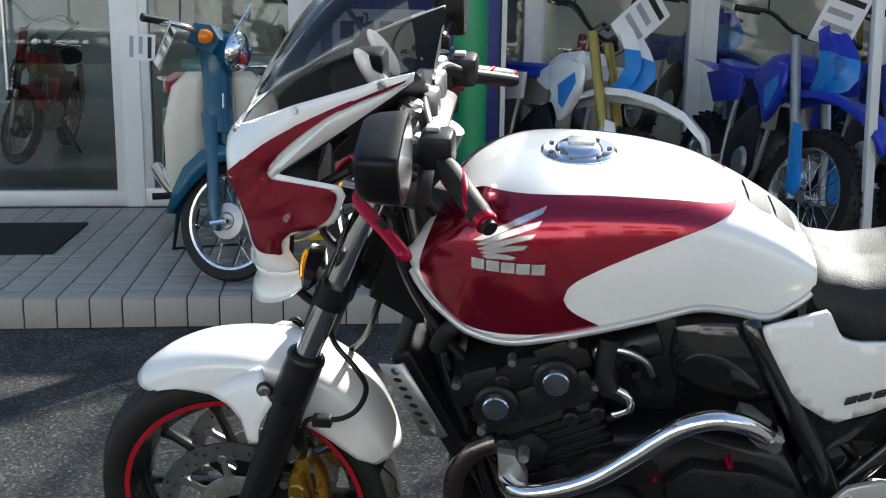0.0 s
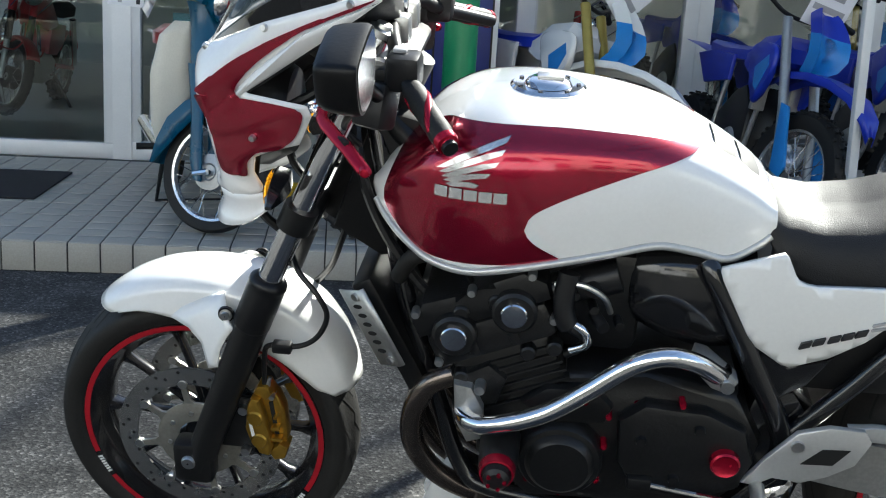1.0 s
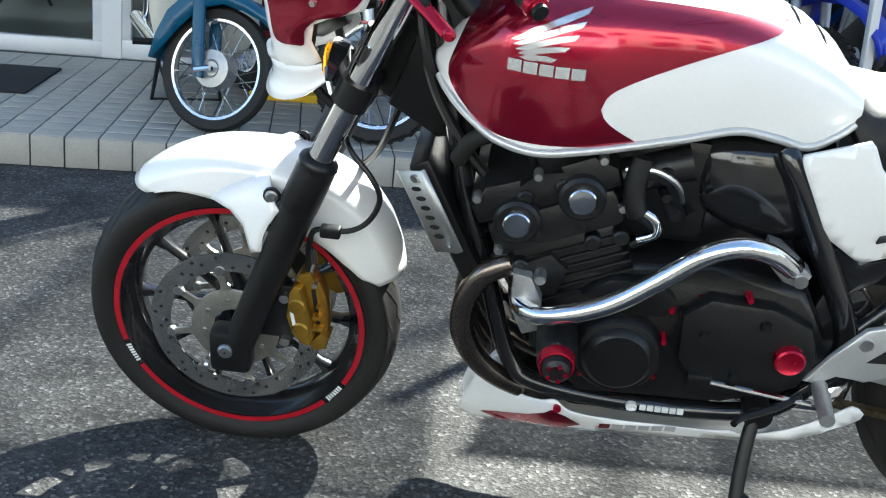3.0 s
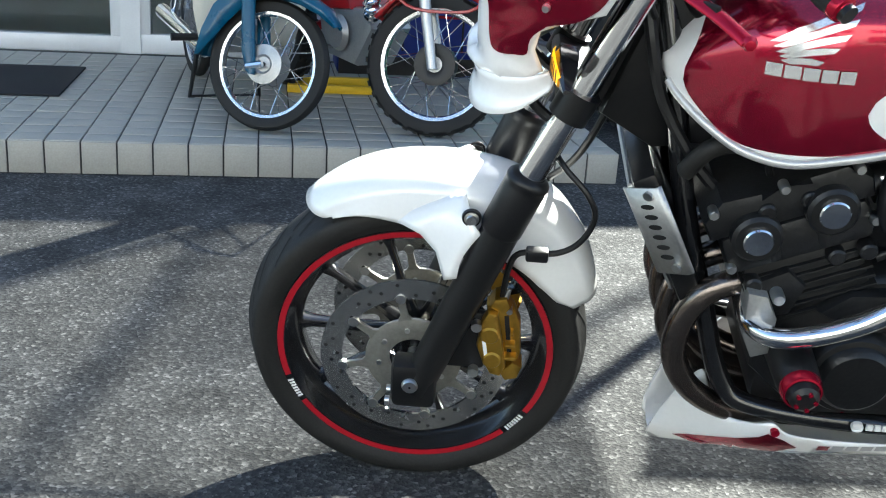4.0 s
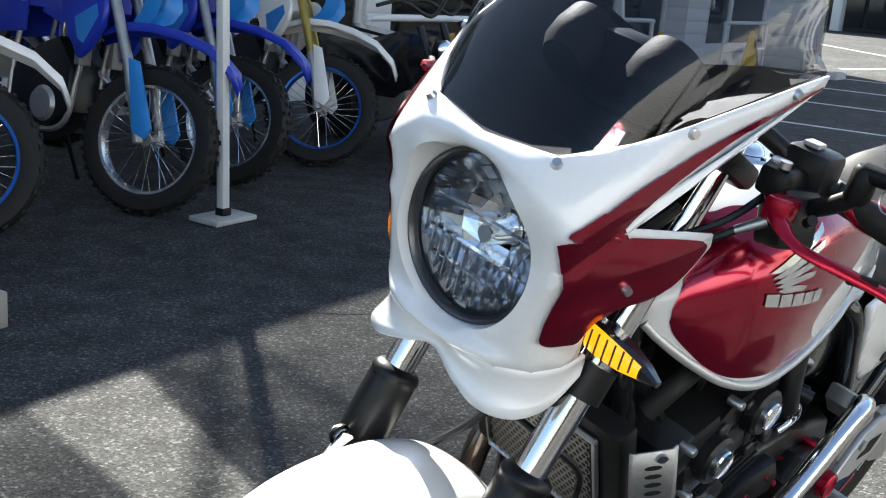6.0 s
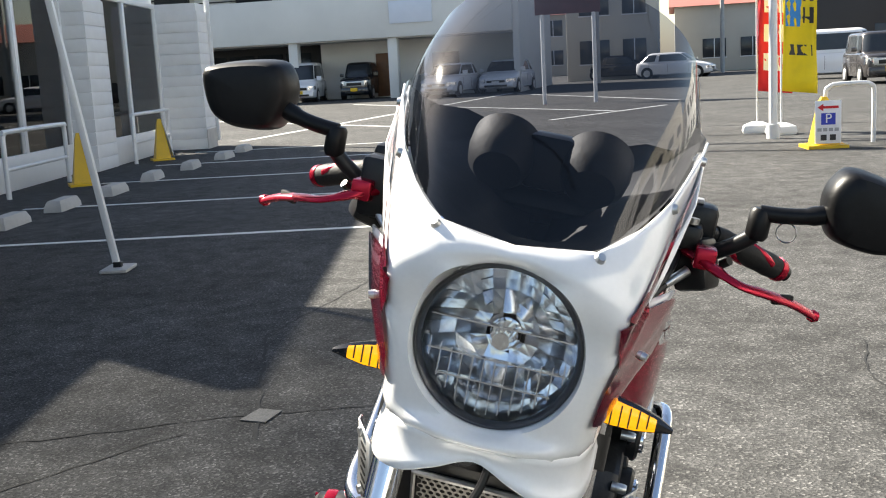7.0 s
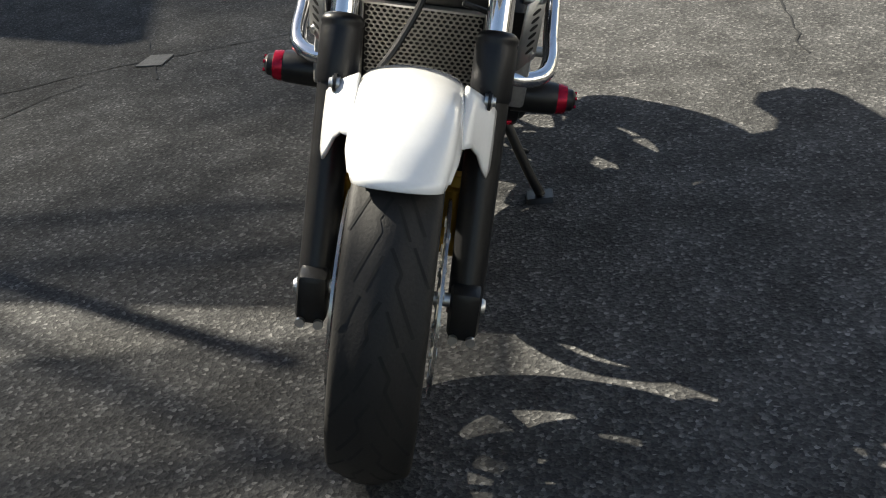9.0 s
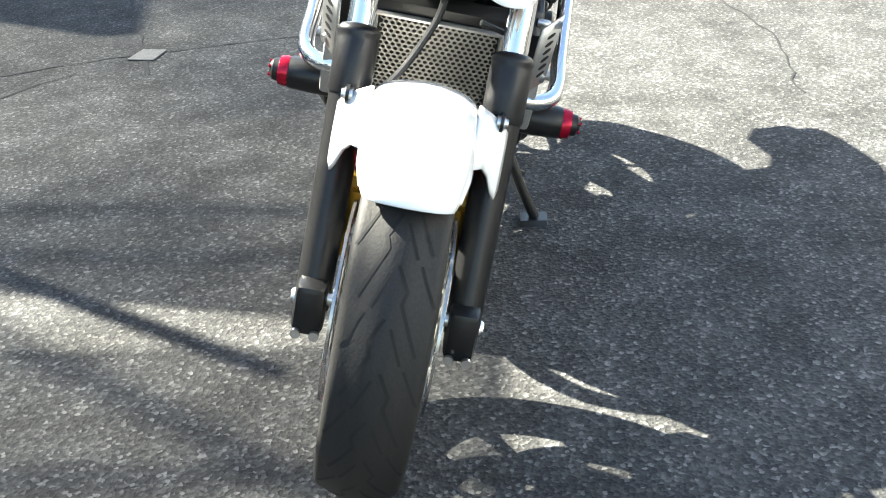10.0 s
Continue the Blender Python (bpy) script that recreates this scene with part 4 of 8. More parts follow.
def panel(x0, x1, low, high, s):
    """A painted panel on the flank between two courses, a hair proud of the tank."""
    cols = []
    for x in np.linspace(x0, x1, int((x1 - x0) / 0.005) + 2):
        half = tank_half(float(x), 14)[28:]
        zs = [p.z for p in half]
        col = []
        for z in np.linspace(edge_at(low, x), edge_at(high, x), 26):
            k = min(max(int(np.searchsorted(zs, z)) - 1, 0), len(zs) - 2)
            p = half[k].lerp(half[k + 1], min(max((z - zs[k]) / max(zs[k + 1] - zs[k], 1e-6), 0), 1))
            loc, n, i_, d_ = tank_tree.find_nearest(p)
            n = n if n.y < 0 else -n
            p = loc + n * 0.0016
            col.append(Vector((p.x, -s * p.y, p.z)))
        cols.append(col)
    return loft(cols, False, False)


for s in (-1, 1):
    bm = panel(0.361, 0.586, FLANK_LOW, FLANK_TOP, s)
    for other in (panel(0.586, 0.843, CUT_UP, FLANK_TOP, s), panel(0.586, 0.640, FLANK_LOW, CUT_LOW, s)):
        me = bpy.data.meshes.new("lobe")
        other.to_mesh(me)
        bm.from_mesh(me)
        bpy.data.meshes.remove(me)
    bmesh.ops.remove_doubles(bm, verts=bm.verts, dist=0.0004)
    part("flank_panel", bm, RED, tank, "candy-red flank panel", 60)
    # trim along the lower edge
    trim = [Vector((x, s * (smooth_at(TX, TW, x) * 0.975 + 0.001), smooth_at(TX, TB, x) + 0.004)) for x in np.linspace(0.345, 0.962, 60)]
    part("lower_trim", tube(trim, 0.0066, 10), SILVER, tank)
    # wing badge: six narrow feathers fanning from one root, and a row of plain blocks below it
    for (rx, rz), (tx, tz) in (((0.450, 0.911), (0.557, 0.964)), ((0.4535, 0.9055), (0.551, 0.948)), ((0.457, 0.900), (0.543, 0.931)), ((0.461, 0.8955), (0.532, 0.914)), ((0.464, 0.891), (0.516, 0.896))):
        d = Vector((tx - rx, tz - rz)).normalized()
        nx, nz = -d.y, d.x
        L = math.hypot(tx - rx, tz - rz)
        q = [(rx, rz), (rx + 0.3 * L * d.x + 0.0046 * nx, rz + 0.3 * L * d.y + 0.0046 * nz), (rx + 0.7 * L * d.x + 0.004 * nx, rz + 0.7 * L * d.y + 0.004 * nz), (tx, tz),
             (tx - 0.008 * d.x - 0.005 * nx, tz - 0.008 * d.y - 0.005 * nz), (rx + 0.55 * L * d.x - 0.0032 * nx, rz + 0.55 * L * d.y - 0.0032 * nz), (rx + 0.012 * d.x - 0.004 * nx, rz + 0.012 * d.y - 0.004 * nz)]
        part("wing_badge", laid(tank_tree, q, s, 0.0042, 0.012), BADGE, tank, "silver wing badge")
    for k in range(5):
        x0 = 0.449 + 0.0222 * k
        part("badge_block", laid(tank_tree, [(x0, 0.8705), (x0 + 0.0195, 0.8713), (x0 + 0.0195, 0.8872), (x0, 0.8865)], s, 0.0042, 0.012), BADGE, tank, "plain silver badge block")
part("filler_ring", lathe([(0.035, 0.0), (0.056, 0.002), (0.061, -0.002), (0.061, -0.008)], seg=48, m=pose(0.603, 0, 0.995, 0, 0, 0) @ pose(0, 0, 0, 90, 0, 0)), CHROME, tank, "chrome filler ring")
cap = part("filler_cap", lathe([(0.0, 0.012), (0.026, 0.011), (0.034, 0.007), (0.038, 0.001)], seg=40, m=pose(0.603, 0, 0.995) @ pose(0, 0, 0, 90, 0, 0)), CHROME, tank, "chrome lockable filler cap")
for k in range(7):
    a = 2 * math.pi * k / 7
    part("filler_bolt", rod((0.603 + 0.048 * math.cos(a), 0.048 * math.sin(a), 0.995), (0.603 + 0.048 * math.cos(a), 0.048 * math.sin(a), 0.9985), 0.004, seg=10), GLOSSBLACK, tank)
part("cap_flap", box((0.585, -0.012, 1.006), (0.628, 0.012, 1.0115), 0.002), STEEL, cap)
for x0, x1 in ((0.868, 0.903), (0.912, 0.944)):
    za, zb_ = smooth_at(TX, TT, x0), smooth_at(TX, TT, x1)
    part("rear_pad", loft([[Vector((x, y, z + dz)) for y, dz in ((-0.060, -0.022), (-0.056, -0.004), (-0.028, 0.004), (0.028, 0.004), (0.056, -0.004), (0.060, -0.022))] for x, z in ((x0, za), ((x0 + x1) / 2, (za + zb_) / 2 + 0.002), (x1, zb_))]), MATTE, tank, "black rubber pad")

# ---- seat, side covers, tail ----
SX = [0.935, 0.955, 0.99, 1.05, 1.12, 1.20, 1.32, 1.45, 1.58, 1.66]
ST = [0.868, 0.864, 0.838, 0.828, 0.836, 0.860, 0.905, 0.920, 0.918, 0.905]
SB = [0.85, 0.815, 0.757, 0.732, 0.730, 0.738, 0.765, 0.80, 0.83, 0.86]
SW = [0.105, 0.115, 0.125, 0.140, 0.150, 0.155, 0.15, 0.14, 0.125, 0.10]
rings = []
for x in np.linspace(0.935, 1.66, 40):
    zt, zb, w_ = lerps(SX, ST, x), lerps(SX, SB, x), lerps(SX, SW, x)
    half = cr([(x, 0, zb), (x, -w_ * 0.9, zb), (x, -w_, zb + 0.25 * (zt - zb)), (x, -w_ * 0.93, zb + 0.68 * (zt - zb)), (x, -w_ * 0.68, zb + 0.95 * (zt - zb)), (x, -w_ * 0.3, zt), (x, 0, zt - 0.004)], 4)
    rings.append(half + [Vector((p.x, -p.y, p.z)) for p in half[-2:0:-1]])
part("seat", loft(rings), SEAT, bike, "black vinyl seat", 60)
cover_o = [(0.889, 0.776), (0.935, 0.793), (0.978, 0.809), (0.984, 0.804), (0.999, 0.775), (1.006, 0.766), (1.018, 0.761), (1.033, 0.759), (1.10, 0.764), (1.162, 0.768), (1.168, 0.765), (1.170, 0.752), (1.163, 0.724), (1.120, 0.672), (1.072, 0.634), (1.026, 0.612), (1.016, 0.609), (1.004, 0.612), (0.952, 0.648), (0.893, 0.757), (0.888, 0.770)]
for s in (-1, 1):
    bm = bmesh.new()
    bm.faces.new([bm.verts.new((p[0], 0, p[1])) for p in cover_o])
    for k, no, lo, hi in ((0, (1, 0, 0), 0.88, 1.18), (1, (0, 0, 1), 0.62, 0.82)):
        for q in np.arange(lo, hi, 0.02):
            bmesh.ops.bisect_plane(bm, geom=bm.verts[:] + bm.edges[:] + bm.faces[:], plane_co=(q, 0, 0) if k == 0 else (0, 0, q), plane_no=no)
    for v in bm.verts:
        v.co.y = s * (0.150 + 0.022 * math.cos((v.co.z - 0.74) * 9) + 0.02 * (v.co.x - 1.0))
    sc = part("side_cover", bm, WHITE, bike, "white side cover with model lettering bars", 60)
    sol = sc.modifiers.new("thickness", "SOLIDIFY")
    sol.thickness, sol.offset = 0.012, -1 if s < 0 else 1
    part("cover_infill", prism([(0.945, 0.650), (1.016, 0.600), (1.085, 0.634), (1.05, 0.575), (1.008, 0.545)], s * 0.135, s * 0.158, 0.004), GLOSSBLACK, bike)
    if s < 0:
        # plain slanted bars in place of the model lettering
        for k in range(5):
            x0, z0 = 1.022 + 0.0190 * k + (0.003 if k > 1 else 0), 0.6525 + 0.0071 * k
            part("lettering_bar", prism([(x0, z0), (x0 + 0.0155, z0 + 0.0058), (x0 + 0.0185, z0 + 0.0166), (x0 + 0.003, z0 + 0.0108)], -0.1770, -0.1715), PRINTK, sc, "plain dark lettering bar")
        for k in range(2):
            part("lettering_bar", prism([(1.123, 0.695 + 0.008 * k), (1.150 - 0.006 * k, 0.703 + 0.008 * k), (1.151 - 0.006 * k, 0.707 + 0.008 * k), (1.124, 0.699 + 0.008 * k)], -0.1780, -0.1730), PRINTG, sc)
TLX = [1.15, 1.30, 1.50, 1.70, 1.85, 1.93]
rings = []
for x in np.linspace(1.17, 1.93, 24):
    zt, zb, w_ = lerps(TLX, [0.80, 0.86, 0.91, 0.925, 0.905, 0.88], x), lerps(TLX, [0.72, 0.74, 0.77, 0.80, 0.83, 0.855], x), lerps(TLX, [0.14, 0.145, 0.135, 0.115, 0.085, 0.05], x)
    rings.append([Vector((x, y * w_, zb + z * (zt - zb))) for y, z in ((-0.8, 0), (-1, 0.25), (-0.95, 0.7), (-0.6, 0.97), (0, 1), (0.6, 0.97), (0.95, 0.7), (1, 0.25), (0.8, 0))])
part("tail_cowl", loft(rings), WHITE, bike, "white tail cowl", 60)
part("tail_lamp", box((1.90, -0.045, 0.845), (1.945, 0.045, 0.875), 0.01), REDANO, bike)
part("rear_mudguard", prism([(1.20, 0.60), (1.44, 0.665), (1.58, 0.70), (1.66, 0.80), (1.20, 0.80)], -0.075, 0.075, 0.008), PLASTIC, bike)
part("plate_bracket", prism([(1.68, 0.80), (1.88, 0.85), (1.93, 0.79), (1.84, 0.765), (1.76, 0.785)], -0.07, 0.07, 0.006), PLASTIC, bike)
part("wheel_hugger", loft([[Vector((1.436 + r * math.cos(a), y, 0.312 + r * math.sin(a))) for y, r in ((-0.085, 0.335), (-0.07, 0.352), (0, 0.362), (0.07, 0.352), (0.085, 0.335))] for a in np.linspace(radians(18), radians(130), 16)], False, False), PLASTIC, bike)

# ---- frame ----
for s in (-1, 1):
    y = s * 0.152
    part("frame_tube", tube(cr([(0.872, y * 0.86, 0.768), (0.89, y * 0.97, 0.738), (0.96, y, 0.61), (1.03, y, 0.475), (1.035, y * 0.95, 0.41), (1.0, y * 0.9, 0.36)], 6), 0.019, 12), GLOSSBLACK, bike, "gloss black frame tube")
    part("frame_tube", tube(cr([(1.03, y, 0.46), (1.12, y, 0.575), (1.21, y * 0.98, 0.69), (1.36, y * 0.8, 0.78), (1.6, y * 0.6, 0.82)], 6), 0.015, 12), GLOSSBLACK, bike)
    part("frame_tube", tube(cr([(0.33, s * 0.035, 0.93), (0.36, s * 0.07, 0.80), (0.40, s * 0.095, 0.62), (0.45, s * 0.105, 0.47), (0.50, s * 0.12, 0.33), (0.56, s * 0.135, 0.29), (0.75, s * 0.15, 0.283), (0.93, s * 0.15, 0.30), (1.0, s * 0.145, 0.36)], 6), 0.0165, 12), GLOSSBLACK, bike)
    part("frame_tube", tube(cr([(0.33, s * 0.03, 0.96), (0.45, s * 0.07, 0.86), (0.65, s * 0.10, 0.80), (0.86, s * 0.105, 0.795)], 6), 0.019, 12), BLACK, bike)
    # engine guard
    gb = part("engine_guard", tube(cr([(0.50, s * 0.14, 0.50), (0.505, s * 0.19, 0.488), (0.53, s * 0.228, 0.492), (0.575, s * 0.242, 0.507), (0.645, s * 0.243, 0.538), (0.71, s * 0.243, 0.59), (0.765, s * 0.242, 0.637), (0.815, s * 0.238, 0.655), (0.862, s * 0.225, 0.642), (0.905, s * 0.20, 0.607), (0.915, s * 0.17, 0.597)], 6), 0.0158, 16), CHROME, bike, "chromed engine guard tube")
    part("guard_bracket", prism([(0.865, 0.645), (0.885, 0.64), (0.935, 0.60), (0.925, 0.575), (0.895, 0.585), (0.86, 0.62)], s * 0.165, s * 0.206, 0.004), ALU, gb)
    part("guard_bracket", prism([(0.49, 0.545), (0.52, 0.54), (0.54, 0.50), (0.54, 0.44), (0.515, 0.43), (0.495, 0.47)], s * 0.15, s * 0.20, 0.006), ALU, gb)
    part("bracket_bolt", rod((0.918, s * 0.20, 0.594), (0.918, s * 0.215, 0.594), 0.011, seg=12), STEEL, gb)
    # crash slider with a red ring
    sl = part("crash_slider", lathe([(0.0, 0.302), (0.014, 0.302), (0.021, 0.296), (0.024, 0.275), (0.031, 0.262), (0.033, 0.22), (0.034, 0.18)] if s > 0 else [(0.0, -0.302), (0.014, -0.302), (0.021, -0.296), (0.024, -0.275), (0.031, -0.262), (0.033, -0.22), (0.034, -0.18)], (0.572, 0, 0.437), 26), BLACK, bike, "black crash slider with a red ring")
    part("slider_ring", lathe([(0.0245, s * 0.285), (0.0275, s * 0.284), (0.030, s * 0.272), (0.0295, s * 0.266)], (0.572, 0, 0.437), 28), REDANO, sl, "red anodised ring")
    for k in range(5):
        a = 2 * math.pi * k / 5
        part("slider_stud", rod((0.572 + 0.014 * math.cos(a), s * 0.30, 0.437 + 0.014 * math.sin(a)), (0.572 + 0.014 * math.cos(a), s * 0.3045, 0.437 + 0.014 * math.sin(a)), 0.0035, seg=8), REDANO, sl)

# ---- radiator and its side plates ----
RADM = pose(0.352, 0, 0.62, 0, -27, 0)
rad = part("radiator", box((-0.012, -0.140, -0.160), (0.024, 0.140, 0.070), 0.006, RADM), BLACK, bike, "black radiator behind a perforated guard")
bm = bmesh.new()
nx, nz = 18, 20
for i in range(nx):
    for j in range(nz):
        cy = -0.092 + 0.184 * (i + (0.5 if j % 2 else 0)) / (nx - 0.5)
        cz = -0.135 + 0.176 * j / (nz - 1)
        hx = [(cy + 0.0038 * math.sin(a), cz + 0.0038 * math.cos(a)) for a in np.linspace(0, 2 * math.pi, 6, endpoint=False)]
        ox = [(cy + 0.0061 * math.sin(a), cz + 0.0062 * math.cos(a)) for a in np.linspace(0, 2 * math.pi, 6, endpoint=False)]
        vi = [bm.verts.new(RADM @ Vector((-0.021, *p))) for p in hx]
        vo = [bm.verts.new(RADM @ Vector((-0.0205, *p))) for p in ox]
        for k in range(6):
            bm.faces.new((vi[k], vi[(k + 1) % 6], vo[(k + 1) % 6], vo[k]))
part("core_guard", bm, MESHM, rad, "perforated steel core guard", 0)
for s in (-1, 1):
    bm = bmesh.new()
    # a sheet folded along its edges, facing forward and outward
    fold = [(-0.022, s * 0.163), (-0.018, s * 0.168), (0.020, s * 0.196), (0.029, s * 0.196)]
    add_rings(bm, [[RADM @ Vector((x, y, z)) for x, y in fold] for z in (-0.070, 0.080)], False, False)
    plate = part("radiator_side_plate", bm, ALU, rad, "slotted aluminium side plate", 30)
    sol = plate.modifiers.new("thickness", "SOLIDIFY")
    sol.thickness, sol.offset = 0.003, 0
    face = RADM @ pose(0.001, s * 0.182, 0.005, 0, 0, s * 36.4)
    # dark ovals on the plate stand for its shaded slots
    for k in range(6):
        z = -0.044 + 0.0176 * k
        part("plate_slot", loft([[face @ Vector((0.011 * math.cos(a) * (1 if abs(math.cos(a)) > 0.4 else 1.1), s * yy, z + 0.0042 * math.sin(a))) for a in np.linspace(0, 2 * math.pi, 14, endpoint=False)] for yy in (0.0012, 0.0024)]), RECESS_SHADE, plate)
    for z in (-0.062, 0.064):
        part("plate_bolt", rod(face @ Vector((0.010, 0, z)), face @ Vector((0.010, s * 0.006, z)), 0.0072, seg=12), STEEL, plate)
part("core_frame", tube([RADM @ Vector((-0.018, y, z)) for y, z in ((-0.104, 0.046), (0.104, 0.046), (0.104, -0.142), (-0.104, -0.142), (-0.104, 0.046))], 0.005, 6), STEEL, rad)
part("head_gusset", prism([(0.262, 0.74), (0.335, 0.955), (0.44, 0.93), (0.44, 0.80), (0.40, 0.70), (0.345, 0.69)], -0.055, 0.055, 0.01), BLACK, bike)
part("ignition_coil", box((0.375, -0.085, 0.715), (0.425, 0.085, 0.765), 0.01), PLASTIC, bike)
for s in (-1, 1):
    part("wiring_loom", tube(cr([(0.30, s * 0.05, 0.95), (0.315, s * 0.085, 0.87), (0.345, s * 0.09, 0.78), (0.40, s * 0.11, 0.70), (0.44, s * 0.12, 0.66)], 6), 0.009, 8), PLASTIC, bike)
    part("coolant_hose", tube(cr([(0.385, s * 0.12, 0.69), (0.41, s * 0.135, 0.735), (0.455, s * 0.13, 0.745), (0.50, s * 0.11, 0.72)], 6), 0.014, 10), RUBBER, bike)
part("horn", lathe([(0.0, -0.012), (0.03, -0.01), (0.036, 0), (0.036, 0.012), (0.0, 0.02)], seg=24, m=pose(0.225, 0.03, 0.745, 0, 0, -90) @ Matrix.Scale(0.8, 4)), PLASTIC, bike)

# ---- engine ----
eng = part("crankcase", prism([(0.52, 0.50), (0.56, 0.56), (0.80, 0.57), (0.95, 0.55), (1.0, 0.46), (0.98, 0.36), (0.86, 0.31), (0.62, 0.30), (0.53, 0.38)], -0.165, 0.165, 0.02), ENGINE, bike, "black four-cylinder engine")
cyl_m = pose(0.567, 0, 0.580, 0, -24, 0)
part("cylinder_block", box((-0.085, -0.165, -0.09), (0.085, 0.165, 0.02), 0.012, cyl_m), ENGINE, eng)
for k in range(6):
    part("cooling_fin", box((-0.091, -0.172, -0.082 + 0.016 * k), (0.091, 0.172, -0.077 + 0.016 * k), 0.001, cyl_m), ENGINE, eng, "", 30)
part("cylinder_head", box((-0.105, -0.180, 0.018), (0.105, 0.180, 0.085), 0.016, cyl_m), ENGINE, eng)
part("cam_cover", prism([(-0.115, 0.08), (-0.118, 0.115), (-0.085, 0.142), (-0.03, 0.138), (0.0, 0.126), (0.035, 0.142), (0.088, 0.142), (0.118, 0.112), (0.115, 0.08)], -0.176, 0.176, 0.012, cyl_m), ENGINE, eng)
for s in (-1, 1):
    for x, z, r in ((-0.053, 0.078, 0.036), (0.053, 0.087, 0.036)):
        c = cyl_m @ Vector((x, 0, z))
        housing = part("cam_end", lathe([(r, s * 0.17), (r, s * 0.192), (r * 0.86, s * 0.197), (0.0, s * 0.197)], c, 28), ENGINE, eng)
        part("cam_plug", lathe([(0.0, s * 0.2045), (0.0195, s * 0.204), (0.0215, s * 0.2015), (0.0215, s * 0.19)], c, 26), CHROME, housing, "polished round plug")
    for x, z in ((-0.10, 0.13), (0.0, 0.138), (0.105, 0.05), (-0.098, 0.035), (0.10, 0.135)):
        c = cyl_m @ Vector((x, 0, z))
        part("engine_bolt", lathe([(0.0, s * 0.187), (0.006, s * 0.187), (0.0075, s * 0.184), (0.0075, s * 0.165)], c, 12), STEEL, eng)
# bosses, ribs and fittings on the flank of the engine
for s in (-1, 1):
    for x, z, w_, hh in ((-0.035, 0.045, 0.020, 0.040), (0.035, 0.045, 0.020, 0.040)):
        part("casting_rib", box((x - w_ / 2, min(s * 0.165, s * 0.184), z - hh / 2), (x + w_ / 2, max(s * 0.165, s * 0.184), z + hh / 2), 0.008, cyl_m), ENGINE, eng)
    for x, z in ((-0.075, -0.005), (0.045, 0.005), (0.088, 0.0), (-0.03, 0.108), (0.03, 0.108)):
        c = cyl_m @ Vector((x, 0, z))
        part("casting_boss", lathe([(0.0, s * 0.184), (0.010, s * 0.184), (0.013, s * 0.181), (0.014, s * 0.16)], c, 14), ENGINE, eng)
    part("spark_lead", tube(cr([cyl_m @ Vector((-0.01, s * 0.12, 0.13)), cyl_m @ Vector((0.0, s * 0.125, 0.16)), (0.56, s * 0.10, 0.79)], 5), 0.006, 8), PLASTIC, eng)
part("throttle_linkage", tube(cr([(0.64, -0.165, 0.725), (0.68, -0.18, 0.735), (0.715, -0.175, 0.715), (0.73, -0.16, 0.68)], 5), 0.005, 8), STEEL, eng)
part("idle_knob", rod((0.705, -0.16, 0.675), (0.72, -0.195, 0.67), 0.010, seg=12), PLASTIC, eng)
for x, z in ((0.70, 0.69), (0.742, 0.665), (0.668, 0.712)):
    part("fuel_fitting", rod((x, -0.15, z), (x + 0.004, -0.178, z), 0.0075, seg=10), ENGINE, eng)
part("engine_mount", prism([(0.50, 0.55), (0.545, 0.575), (0.575, 0.55), (0.56, 0.50), (0.515, 0.49)], -0.182, -0.14, 0.006), ENGINE, eng)
for x, z in ((0.533, 0.54), (0.86, 0.40), (0.80, 0.47), (0.89, 0.50)):
    part("engine_bolt", lathe([(0.0, -0.207), (0.008, -0.207), (0.0095, -0.203), (0.0095, -0.16)], (x, 0, z), 12), STEEL if z > 0.53 else ENGINE, eng)
gen = part("generator_cover", lathe([(0.0, -0.218), (0.048, -0.216), (0.055, -0.210), (0.058, -0.203), (0.066, -0.201), (0.071, -0.194), (0.072, -0.16)], (0.672, 0, 0.41), 44), ENGINE, eng, "round black generator cover", )
part("clutch_cover", lathe([(0.0, 0.22), (0.07, 0.215), (0.085, 0.20), (0.088, 0.16)], (0.72, 0, 0.42), 40), ENGINE, eng)
part("sprocket_cover", prism([(0.76, 0.50), (0.80, 0.535), (0.90, 0.53), (0.965, 0.50), (0.985, 0.44), (0.965, 0.385), (0.90, 0.355), (0.80, 0.36), (0.765, 0.42)], -0.198, -0.16, 0.012), ENGINE, eng)
part("starter_cover", prism([(0.60, 0.51), (0.64, 0.545), (0.72, 0.55), (0.75, 0.515), (0.74, 0.485), (0.66, 0.478)], -0.188, -0.15, 0.008), ENGINE, eng)
for x, z in ((0.617, 0.470), (0.655, 0.505), (0.705, 0.525), (0.745, 0.50), (0.742, 0.44), (0.735, 0.37), (0.675, 0.338), (0.79, 0.518), (0.86, 0.535), (0.62, 0.36)):
    part("red_bolt", lathe([(0.0, -0.190), (0.0045, -0.190), (0.006, -0.187), (0.006, -0.16)], (x, 0, z), 10), REDANO, eng, "red anodised bolt")
rc = part("sprocket_cap", lathe([(0.0, -0.209), (0.016, -0.210), (0.021, -0.214), (0.024, -0.211), (0.025, -0.19)], (0.937, 0, 0.444), 28), REDANO, eng, "red anodised cap")
part("oil_pan", box((0.60, -0.11, 0.225), (0.86, 0.11, 0.32), 0.02), ENGINE, eng)
part("gear_linkage", rod((0.80, -0.20, 0.385), (0.985, -0.215, 0.372), 0.005, seg=8), CHROME, eng)
part("linkage_joint", box((0.785, -0.212, 0.375), (0.825, -0.188, 0.40), 0.005), BLACK, eng)
